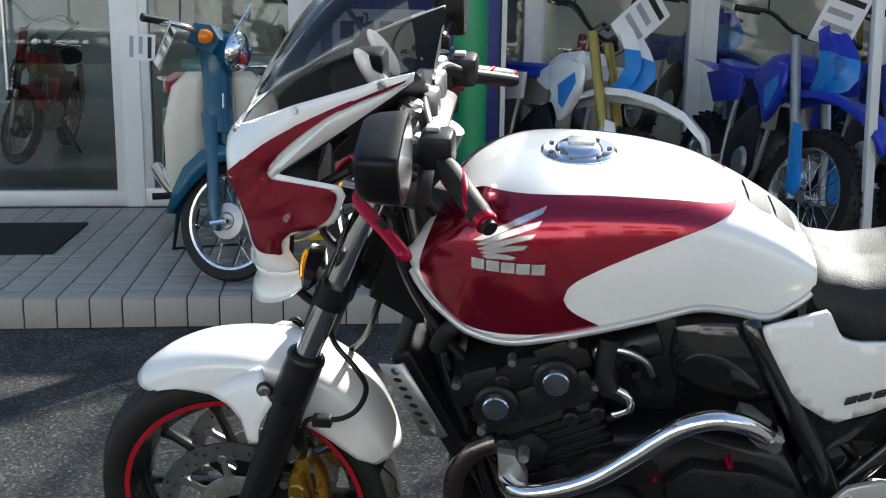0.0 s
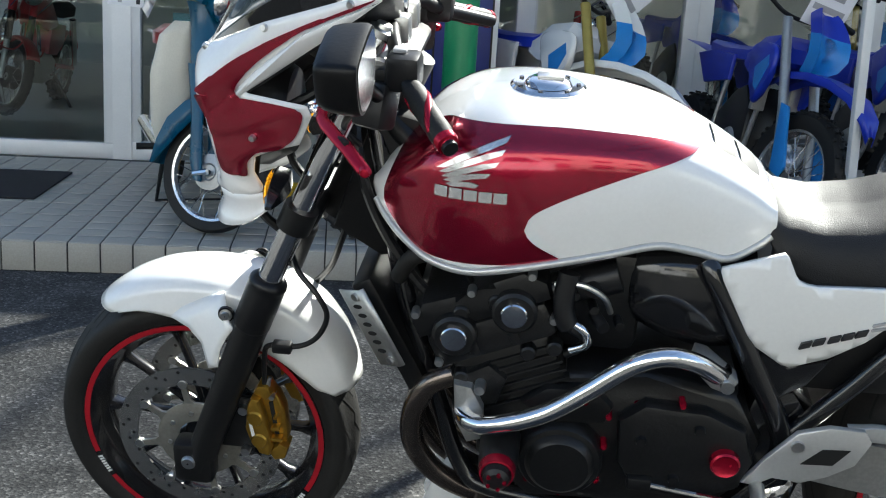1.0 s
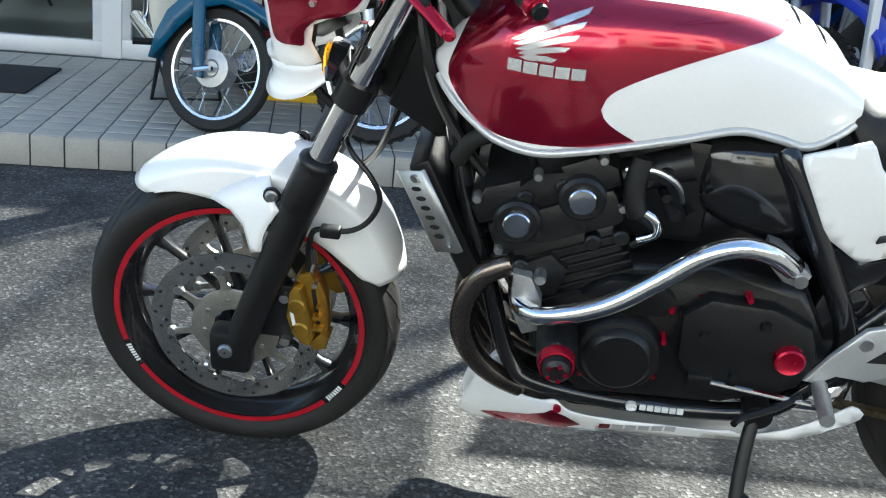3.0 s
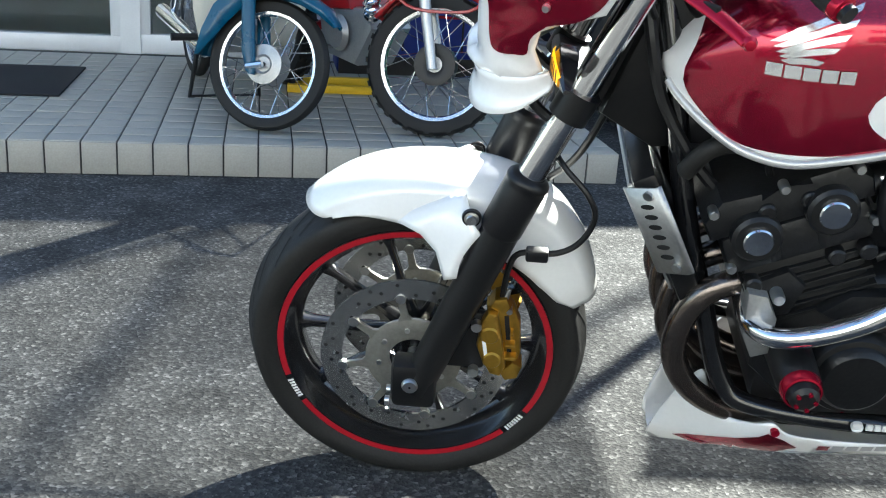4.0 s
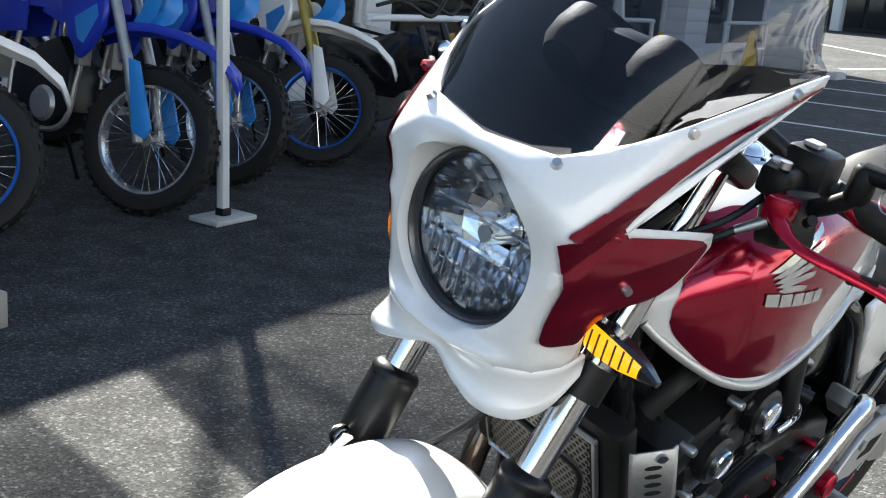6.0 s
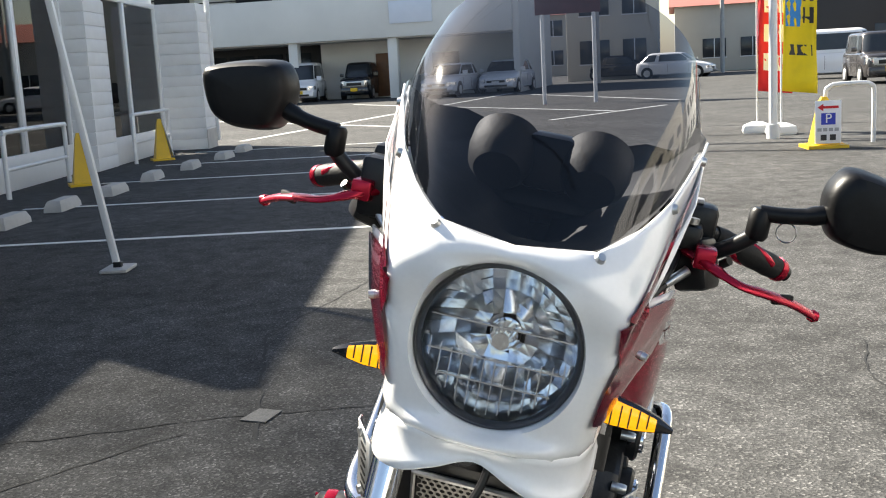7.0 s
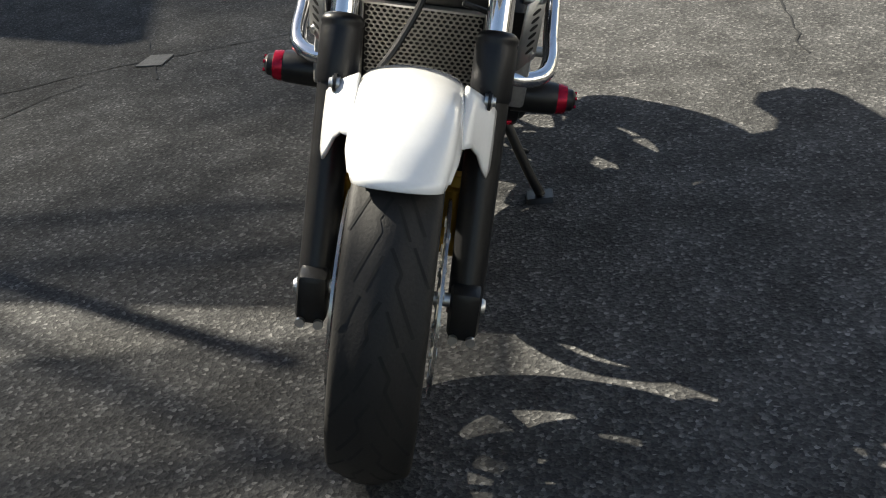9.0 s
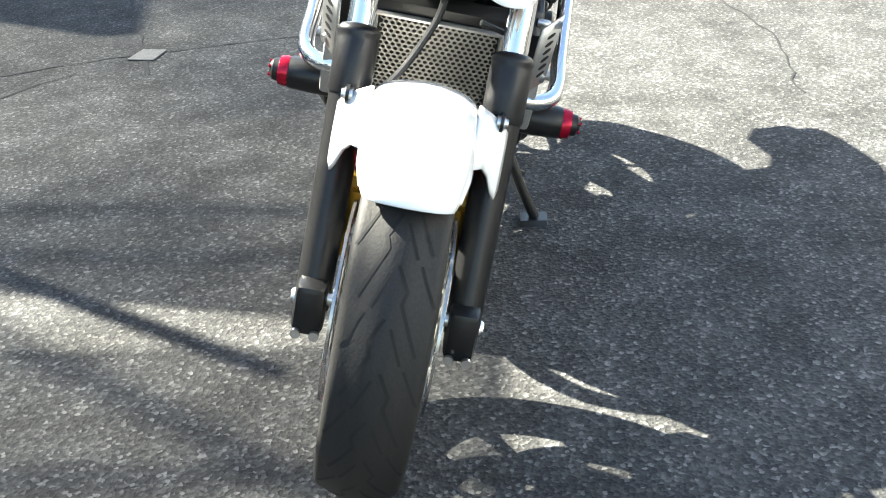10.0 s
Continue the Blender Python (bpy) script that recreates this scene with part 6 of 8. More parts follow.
# inside
shop_part("floor", (-5.0, LEFT_Y + 0.1, 0.0), (0.3, 9.0, 0.10), FLOORD, "shop floor behind the door", "floor")
shop_part("floor", (0.302, RY + 0.1, 0.0), (18.0, 9.0, 0.10), FLOORD, "shop floor behind the windows", "floor")
shop_part("wall_back", (-5.2, 9.0, 0), (18.1, 9.2, 4.2), DIM, "plain back wall of the showroom")
for lo, hi in (((RY + 0.12, 0), (9.0, 0.45)), ((RY + 0.12, 2.6), (9.0, 5.1)), ((RY + 0.12, 0.452), (4.0, 2.598)), ((8.6, 0.452), (9.0, 2.598))):
    shop_part("wall_right_end", (18.0, *lo), (18.1, *hi), SIDING, "white end wall of the shop")
# this end window is unseen, added so that sunlight reaches the showroom
end_window = thing("unseen_window_7", SHOP @ pose(18.03, 0, 0), "unseen wide end window, added to let sun into the showroom", "window", "", "structure")
for ya, yb in ((4.05, 5.5), (5.6, 7.05), (7.15, 8.55)):
    part("mullion", box((-0.02, ya - 0.05, 0.46), (0.05, ya, 2.59), 0.004), ALW, end_window)
    g = part("pane", box((0.01, ya, 0.52), (0.016, yb, 2.52)), SHOWGLASS, end_window, "", 0)
    g.visible_shadow = False
part("window_frame", box((-0.02, 4.0, 2.522), (0.05, 8.6, 2.59), 0.004), ALW, end_window)
part("window_sill", box((-0.02, 4.0, 0.455), (0.06, 8.6, 0.518), 0.004), ALW, end_window)
shop_part("ceiling", (-5.2, LEFT_Y + 0.1, 2.66), (0.3, 9.2, 2.75), DIM, "plain showroom ceiling", "ceiling")
shop_part("ceiling", (0.3, RY + 0.1, 3.0), (18.1, 9.2, 3.1), DIM, "plain showroom ceiling", "ceiling")

# things before the left front
post = thing("green_post", SHOP @ pose(-0.255, 0.99, 0.117), "round green enamelled steel post on the step", "post")
part("column", lathe([(0.078, 0.0), (0.078, 2.6)], seg=32, m=pose(0, 0, 0, 90, 0, 0)), GREEN, post)
part("column_foot", lathe([(0.088, 0.0), (0.088, 0.006), (0.08, 0.010)], seg=32, m=pose(0, 0, 0, 90, 0, 0)), GREEN, post)
cab = thing("blue_cabinet", SHOP @ pose(-0.62, 1.62, 0.117), "blue steel drinks cabinet with a white notice", "cabinet")
part("body", box((-0.33, -0.02, 0), (0.63, 0.3, 1.62), 0.02), BLUE, cab)
for k in range(3):
    part("door_seam", box((-0.01 + 0.3 * k, -0.0235, 0.12), (0.0 + 0.3 * k, -0.0205, 1.5), 0), BLACK, cab)
part("edge_trim", box((0.60, -0.026, 0.3), (0.625, -0.0205, 1.6), 0.0), ALW, cab)
part("notice", box((-0.27, -0.028, 0.86), (0.20, -0.022, 1.08), 0.0), PAPER, cab)
for k in range(4):
    part("notice_bar", box((-0.23 + 0.1 * k, -0.032, 0.93), (-0.16 + 0.1 * k, -0.029, 1.02), 0.0), PRINTK, cab)
part("plinth", box((-0.32, -0.027, 0.0), (0.60, -0.021, 0.09), 0.0), BLACK, cab)
bin_ = thing("blue_bin", SHOP @ pose(0.66, 2.88, 0), "tall blue plastic bin by the shop window", "bin")
part("body", loft([[Vector((x * w_, y * w_, z)) for x, y in ((-1, -0.8), (-0.8, -1), (0.8, -1), (1, -0.8), (1, 0.8), (0.8, 1), (-0.8, 1), (-1, 0.8))] for z, w_ in ((0, 0.17), (0.62, 0.205), (0.63, 0.22), (0.67, 0.22))]), BLUE, bin_, "", 30)
part("lid", loft([[Vector((x * w_, y * w_, z)) for x, y in ((-1, -0.8), (-0.8, -1), (0.8, -1), (1, -0.8), (1, 0.8), (0.8, 1), (-0.8, 1), (-1, 0.8))] for z, w_ in ((0.67, 0.225), (0.70, 0.225), (0.75, 0.15))]), BLUE, bin_, "", 30)
stand = thing("yellow_rack", SHOP @ pose(-0.98, 1.05, 0.117), "low yellow steel floor rack under the parked bikes", "rack")
part("rail", box((-0.22, -0.02, 0.0), (0.22, 0.02, 0.035), 0.004), YEL, stand)
part("rail", box((-0.22, 0.20, 0.0), (0.22, 0.24, 0.035), 0.004), YEL, stand)
poster = thing("window_poster", SHOP @ pose(-1.42, LEFT_Y + 0.045, 0), "printed posters behind the shop window", "poster")
part("sheet", box((-0.30, 0, 0.55), (0.32, 0.004, 0.92), 0), mk("pale_blue_poster", (0.25, 0.48, 0.55), 0.5, 0, 0.1, 20), poster)
for k in range(3):
    part("print_bar", box((-0.24, -0.003, 0.82 - 0.09 * k), (0.24 - 0.08 * k, -0.001, 0.86 - 0.09 * k), 0), PRINTG, poster)
part("picture", box((-0.22, -0.002, 0.94), (0.24, 0.004, 1.26), 0), mk("mottled_picture", (0.34, 0.32, 0.27), 0.6, 0, 0.6, 22), poster)
part("picture", box((-0.32, -0.002, 1.28), (0.34, 0.004, 1.75), 0), mk("pale_picture", (0.5, 0.55, 0.6), 0.6, 0, 0.5, 14), poster)
for (x, y, tilt, side, h) in ((1.53, 0.59, 2.2, 0, 2.7), (4.85, 0.09, -3, -9.5, 2.75)):
    q = thing("canopy_pole", SHOP @ pose(x, y, 0), "thin white canopy pole on a concrete foot", "pole", "canopy poles before the shop")
    part("foot", box((-0.13, -0.09, 0), (0.13, 0.09, 0.025), 0.008), CONC, q)
    part("tube", add_box(bmesh.new(), (-0.021, -0.021, 0.02), (0.021, 0.021, h), 0.004, pose(0, 0, 0, side, -tilt, 0)), ALW, q)
    part("collar", box((-0.026, -0.026, 0.02), (0.026, 0.026, 0.06), 0.004), BLACK, q)
# unseen shade net between the poles and the shop, set by its shadow's edges
m_net, t_net, b_net = node_mat("woven_shade_net")
b_net.inputs["Base Color"].default_value = (0.06, 0.07, 0.065, 1)
b_net.inputs["Roughness"].default_value = 0.9
tr_net, mx_net = t_net.nodes.new("ShaderNodeBsdfTransparent"), t_net.nodes.new("ShaderNodeMixShader")
wv = t_net.nodes.new("ShaderNodeTexNoise")
wv.inputs["Scale"].default_value = 1.6
mp = t_net.nodes.new("ShaderNodeMapRange")
mp.inputs["From Min"].default_value, mp.inputs["From Max"].default_value = 0.35, 0.65
mp.inputs["To Min"].default_value, mp.inputs["To Max"].default_value = 0.13, 0.32
t_net.links.new(wv.outputs[0], mp.inputs["Value"])
t_net.links.new(mp.outputs[0], mx_net.inputs[0])
t_net.links.new(b_net.outputs[0], mx_net.inputs[1])
t_net.links.new(tr_net.outputs[0], mx_net.inputs[2])
t_net.links.new(mx_net.outputs[0], t_net.nodes["Material Output"].inputs[0])
net = thing("shade_net", pose(0, 0, 2.62), "unseen dark woven net, added to shade the forecourt", "shade net")
rows = []
for v in np.linspace(0, 1, 12):
    rows.append([Vector((2.0 + (5.56 - 2.0) * u + 0.4 * v, 2.74 + 0.10 * u + (1.97 + 0.4 * u) * v, 0.02 * math.sin(9 * u) * math.sin(6 * v) - 0.06 * math.sin(math.pi * u))) for u in np.linspace(0, 1, 24)])
part("cloth", loft(rows, False, False), m_net, net)
for r_ in (rows[0], rows[-1]):
    part("hem", tube(r_, 0.012, 6), ALW, net)
# second net, also unseen: added to half-shade the ground left of the poles
thin = m_net.copy()
thin.name = "thin_shade_net"
for nd in thin.node_tree.nodes:
    if nd.type == "MAP_RANGE":
        nd.inputs["To Min"].default_value, nd.inputs["To Max"].default_value = 0.22, 0.45
    if nd.type == "TEX_NOISE":
        nd.inputs["Scale"].default_value = 2.2
net2 = thing("shade_net", pose(0, 0, 2.62), "unseen thin net, added to half-shade the ground by the step", "shade net")
rows = []
for v in np.linspace(0, 1, 12):
    rows.append([Vector((-0.75 + 2.7 * u, 2.42 + 0.1 * u + (1.55 + 0.55 * u) * v, 0.02 * math.sin(8 * u) * math.sin(5 * v) - 0.05 * math.sin(math.pi * u))) for u in np.linspace(0, 1, 20)])
part("cloth", loft(rows, False, False), thin, net2)
part("hem", tube(rows[0], 0.012, 6), ALW, net2)

# white guard rails on the right
for x0, x1, y in ((5.2, 6.9, 2.62), (7.35, 9.3, 2.78), (9.97, 11.94, 2.9), (14.5, 16.6, 2.75)):
    g = thing("guard_rail", SHOP @ pose(0, y, 0), "white bent-tube guard rail before the window", "rail", "guard rails along the shop")
    part("hoop", tube(cr([(x0, 0, 0), (x0, 0, 0.62), (x0 + 0.03, 0, 0.73), (x0 + 0.12, 0, 0.76), (x1 - 0.12, 0, 0.76), (x1 - 0.03, 0, 0.73), (x1, 0, 0.62), (x1, 0, 0)], 4), 0.03, 12), GALV, g)
    part("cross_bar", rod((x0, 0, 0.33), (x1, 0, 0.33), 0.024), GALV, g)
for x, y in ((11.29, 2.5), (15.09, 2.5)):
    c = thing("sign_cone", SHOP @ pose(x, y, 0, 0, 0, 25), "yellow cone stand with a white parking notice", "sign", "cone signs")
    part("cone", loft([[Vector((a * w_, b * w_, z)) for a, b in ((-1, -1), (1, -1), (1, 1), (-1, 1))] for z, w_ in ((0, 0.17), (0.03, 0.17), (0.035, 0.12), (0.58, 0.045), (0.66, 0.025))]), YEL, c)
    pn = part("panel", box((-0.13, -0.012, 0), (0.13, 0.0, 0.58), 0.003, pose(0, -0.16, 0.05, -13, 0, 0)), PAPER, c)
    part("panel_mark", box((-0.09, -0.016, 0.38), (0.09, -0.0125, 0.52), 0.0, pose(0, -0.16, 0.05, -13, 0, 0)), BLUEL, pn)
    for k in range(3):
        part("panel_bar", box((-0.10, -0.016, 0.08 + 0.09 * k), (0.10, -0.0125, 0.13 + 0.09 * k), 0.0, pose(0, -0.16, 0.05, -13, 0, 0)), PRINTG, pn)


# ---- smaller motorcycles ----
def steering(R, rake, angle):
    """The turn of the fork about its raked head: the turn alone, and the same about the front axle."""
    turn = Matrix.Rotation(radians(angle), 4, Vector((-rake, 0, 1)).normalized())
    return turn, Matrix.Translation((0, 0, R)) @ turn @ Matrix.Translation((0, 0, -R))


def wire_wheel(parent, name, c, R, tw, rim_mat, n, knob, steer=None, hub=0.03, drum=0.0, drum_mat=ALU):
    w = new(name)
    w.parent = parent
    w.matrix_basis = Matrix.Translation(c) @ (steer if steer else Matrix())
    rr = R - tw * 1.15
    prof = [(rr, -tw * 0.34), (rr + tw * 0.4, -tw * 0.5), (R - tw * 0.25, -tw * 0.46), (R - tw * 0.05, -tw * 0.26), (R, 0), (R - tw * 0.05, tw * 0.26), (R - tw * 0.25, tw * 0.46), (rr + tw * 0.4, tw * 0.5), (rr, tw * 0.34)]
    tyre = part("tyre", lathe(prof, seg=64), RUBBER, w)
    if knob:
        bm = bmesh.new()
        m = int(2 * math.pi * R / 0.045)
        for k in range(m):
            a = 2 * math.pi * k / m
            for y in ((-0.38, 0.0, 0.38) if k % 2 == 0 else (-0.2, 0.2)):
                rad = R - (0.012 if abs(y) > 0.3 else 0.0) - 0.002
                add_box(bm, (-0.010, y * tw - tw * 0.11, 0), (0.010, y * tw + tw * 0.11, 0.010 if tw > 0.06 else 0.006), 0, pose(0, 0, 0, 0, -math.degrees(a), 0) @ pose(rad, 0, 0, 0, 90, 0))
        tagged(part("tread_knob", bm, RUBBER, tyre, "", 0), kind="stuff")
    part("rim", lathe([(rr + 0.010, -tw * 0.34), (rr + 0.008, -tw * 0.40), (rr - 0.004, -tw * 0.36), (rr - 0.010, 0), (rr - 0.004, tw * 0.36), (rr + 0.008, tw * 0.40), (rr + 0.010, tw * 0.34)], seg=64), rim_mat, w)
    part("hub", lathe([(0.008, -0.045), (hub, -0.045), (hub, -0.038), (hub * 0.6, -0.025), (hub * 0.6, 0.025), (hub, 0.038), (hub, 0.045), (0.008, 0.045)], seg=24), ALU, w)
    if drum:
        part("brake_drum", lathe([(0.01, -0.035), (drum * 0.5, -0.05), (drum, -0.045), (drum, 0.03), (drum * 0.7, 0.04), (0.01, 0.04)], seg=32), drum_mat, w)
    for k in range(n):
        a = 2 * math.pi * k / n
        s = -1 if k % 2 else 1
        off = (0.55 if (k // 2) % 2 else -0.55)
        h_ = max(hub, drum * 0.95) if drum else hub
        part("spoke", rod((h_ * math.cos(a + off), s * 0.036, h_ * math.sin(a + off)), ((rr - 0.004) * math.cos(a), s * 0.004, (rr - 0.004) * math.sin(a)), 0.0018, seg=5), CHROME, w)
    return w


def card(parent, m, n=3):
    c = part("price_card", box((-0.10, -0.002, -0.14), (0.10, 0.002, 0.14), 0, m), PAPER, parent, "white price card with printed bars")
    for k in range(n):
        part("print_bar", box((-0.08, -0.0045, 0.08 - 0.07 * k), (0.08 - 0.03 * (k % 2), -0.0025, 0.11 - 0.07 * k), 0, m), PRINTG if k else PRINTK, c)
    return c


def trail_bike(name, m, label, body, accent, rim_mat, fork_mat, R=0.335, steer=0.0, mask=True, tag=None, group="", guard_mat=None):
    """An off-road motorcycle, nose along +x, front wheel's contact at the origin."""
    b = thing(name, m, label, "motorcycle", group)
    turn, SM = steering(R, 0.42, steer)
    wire_wheel(b, "front_wheel", (0, 0, R), R, 0.085, rim_mat, 32, True, turn)
    wire_wheel(b, "rear_wheel", (-1.38, 0, R - 0.02), R - 0.02, 0.115, rim_mat, 24, True)
    for s in (-1, 1):
        y = s * 0.098
        part("fork_tube", rod(SM @ Vector((-0.10, y, R + 0.28)), SM @ Vector((-0.31, y, 1.08)), 0.025, seg=14), fork_mat, b)
        part("fork_slider", rod(SM @ Vector((0.0, y, R - 0.02)), SM @ Vector((-0.11, y, R + 0.30)), 0.022, 0.026, 14), ALU, b)
        part("fork_guard", add_prism(bmesh.new(), [(0.045, R + 0.0), (0.07, R + 0.05), (-0.045, R + 0.33), (-0.10, R + 0.34), (-0.02, R + 0.02)], s * 0.115, s * 0.135, 0.004, SM), guard_mat or accent, b)
    rows = []
    for x, z, w_ in ((0.40, 0.62, 0.02), (0.36, 0.70, 0.055), (0.25, 0.78, 0.075), (0.10, 0.825, 0.085), (-0.05, 0.84, 0.09), (-0.20, 0.83, 0.075), (-0.36, 0.76, 0.06)):
        rows.append([SM @ Vector((x, y * w_, z + (0.012 if abs(y) < 0.5 else 0.004 if abs(y) < 0.9 else -0.034))) for y in (-1, -0.85, -0.5, 0, 0.5, 0.85, 1)])
    fe = part("front_mudguard", loft(rows, False, False), body, b)
    sol_ = fe.modifiers.new("thickness", "SOLIDIFY")
    sol_.thickness = 0.005
    if mask:
        for nm, mt, prof_ in (("lamp_mask", accent, ((0.845, -0.13, 0.045), (0.88, -0.085, 0.075), (0.94, -0.06, 0.092), (1.0, -0.075, 0.095), (1.03, -0.09, 0.092))),
                              ("mask_top", WHITE if body is WHITE else body, ((1.03, -0.09, 0.092), (1.08, -0.125, 0.085), (1.13, -0.17, 0.066), (1.16, -0.21, 0.04)))):
            part(nm, loft([[SM @ Vector((x + 0.05 * (abs(y) ** 2) + bk, y * w_, z)) for y, bk in ((-1, 0.0), (-0.6, 0), (0, 0), (0.6, 0), (1, 0.0), (0.9, -0.08), (-0.9, -0.08))] for z, x, w_ in prof_]), mt, b)
        part("headlamp", lathe([(0.0, 0.02), (0.05, 0.015), (0.06, 0.0), (0.06, -0.03)], seg=20, m=SM @ pose(-0.075, 0, 0.965, 0, 15, -90)), LENS, b)
        part("lamp_bowl", lathe([(0.0, -0.03), (0.05, -0.01), (0.056, 0.005)], seg=20, m=SM @ pose(-0.075, 0, 0.965, 0, 15, -90)), REFLECT, b)
    part("handlebar", tube(cr([SM @ Vector(p) for p in ((-0.42, -0.40, 1.14), (-0.36, -0.25, 1.16), (-0.33, -0.10, 1.10), (-0.33, 0.10, 1.10), (-0.36, 0.25, 1.16), (-0.42, 0.40, 1.14))], 5), 0.011, 10), BLACK, b)
    for s in (-1, 1):
        part("grip", rod(SM @ Vector((-0.385, s * 0.29, 1.152)), SM @ Vector((-0.42, s * 0.41, 1.14)), 0.017, seg=10), RUBBER, b)
        part("mirror_stalk", tube(cr([SM @ Vector((-0.36, s * 0.26, 1.16)), SM @ Vector((-0.35, s * 0.30, 1.26)), SM @ Vector((-0.36, s * 0.36, 1.34))], 4), 0.005, 6), BLACK, b)
        part("mirror", lathe([(0.0, -0.012), (0.045, -0.008), (0.05, 0.0), (0.047, 0.005), (0.0, 0.006)], seg=20, m=SM @ pose(-0.36, s * 0.37, 1.37, 0, 0, 90)), BLACK, b)
        part("radiator_shroud", add_prism(bmesh.new(), [(p.x, p.y) for p in cr([Vector(q) for q in ((-0.26, 0.955, 0), (-0.21, 0.88, 0), (-0.24, 0.79, 0), (-0.33, 0.665, 0), (-0.385, 0.665, 0), (-0.42, 0.75, 0), (-0.50, 0.85, 0), (-0.49, 0.94, 0))], 3, True)], s * 0.112, s * 0.146, 0.0165), body, b, "", 80)
        part("shroud_flash", add_prism(bmesh.new(), [(-0.27, 0.90), (-0.25, 0.85), (-0.33, 0.72), (-0.37, 0.74), (-0.40, 0.83)], s * 0.1445, s * 0.149, 0.0), accent, b)
        part("radiator", box((-0.40, min(s * 0.06, s * 0.13), 0.62), (-0.36, max(s * 0.06, s * 0.13), 0.92), 0.006), ALU, b)
        part("side_panel", add_prism(bmesh.new(), [(-0.78, 0.88), (-0.78, 0.74), (-1.12, 0.70), (-1.30, 0.86), (-1.05, 0.89)], s * 0.09, s * 0.115, 0.008), body, b)
        part("frame_tube", tube(cr([(-0.34, s * 0.04, 0.95), (-0.42, s * 0.07, 0.62), (-0.46, s * 0.09, 0.36), (-0.60, s * 0.11, 0.30), (-0.82, s * 0.11, 0.34), (-0.84, s * 0.10, 0.62), (-0.80, s * 0.09, 0.84)], 5), 0.014, 8), ALU, b)
        part("swing_arm", rod((-0.84, s * 0.09, 0.42), (-1.40, s * 0.10, R - 0.02), 0.024, 0.02, 8), ALU, b)
    part("tank", loft([[Vector((x, y * w_, z0 + z * (z1 - z0))) for y, z in ((-1, 0), (-1, 0.6), (-0.6, 1), (0.6, 1), (1, 0.6), (1, 0))] for x, w_, z0, z1 in ((-0.26, 0.05, 0.88, 0.95), (-0.34, 0.12, 0.82, 1.01), (-0.52, 0.13, 0.80, 0.99), (-0.70, 0.08, 0.84, 0.92))]), body, b)
    part("seat", loft([[Vector((x, y * w_, z0 + z * (z1 - z0))) for y, z in ((-1, 0), (-1, 0.7), (-0.7, 1), (0.7, 1), (1, 0.7), (1, 0))] for x, w_, z0, z1 in ((-0.50, 0.07, 0.94, 0.98), (-0.66, 0.09, 0.86, 0.935), (-0.95, 0.10, 0.86, 0.93), (-1.24, 0.07, 0.89, 0.95))]), BLUEL if mask else SEAT, b)
    part("rear_mudguard", loft([[Vector((x, y * w_, z)) for y in (-1, -0.5, 0.5, 1)] for x, z, w_ in ((-1.15, 0.86, 0.09), (-1.40, 0.90, 0.09), (-1.70, 0.93, 0.06))], False, False), body, b)
    part("engine", add_prism(bmesh.new(), [(-0.44, 0.40), (-0.44, 0.62), (-0.54, 0.74), (-0.66, 0.70), (-0.84, 0.56), (-0.86, 0.36), (-0.62, 0.28)], -0.11, 0.11, 0.02), ENGINE, b)
    part("crank_cover", lathe([(0.0, -0.13), (0.07, -0.128), (0.085, -0.11)], (-0.60, 0, 0.42), 24), ALU, b)
    part("exhaust", tube(cr([(-0.48, 0.06, 0.62), (-0.38, 0.10, 0.52), (-0.48, 0.13, 0.42), (-0.75, 0.14, 0.55), (-1.0, 0.14, 0.72), (-1.40, 0.14, 0.84)], 5), [0.018] * 14 + [0.03] * 4 + [0.045] * 8, 10), STEEL, b)
    part("side_stand", rod((-0.72, 0.12, 0.33), (-0.76, 0.30, 0.012), 0.011, seg=8), BLACK, b)
    if tag is not None:
        card(b, SM @ tag)
    return b


def at_shop(lx, ly, heading, z=0.0, lean=0.0):
    return SHOP @ pose(lx, ly, z, 0, 0, heading) @ pose(0, 0, 0, lean, 0, 0)


white_trail = trail_bike("off_road_motorcycle", at_shop(0.40, 0.94, -68, 0, -8), "white and blue off-road motorcycle with blue rims", WHITE, SKYB, RIMB, FORKG, 0.335, 30, True, pose(-0.13, 0.0, 1.2, 20, 25, 75), "motorcycles along the shop", WHITE)
white_trail2 = trail_bike("off_road_motorcycle", at_shop(1.33, 0.90, -88, 0, -8), "royal blue off-road motorcycle with polished rims", BLUEL, SKYB, RIMS, ALU, 0.335, 15, True, pose(-0.15, 0.0, 1.2, 20, 5, 70), "motorcycles along the shop")
copy_thing(white_trail2, at_shop(2.10, 1.15, -90, 0, -8))
copy_thing(white_trail, at_shop(2.95, 1.25, -92, 0, -8))


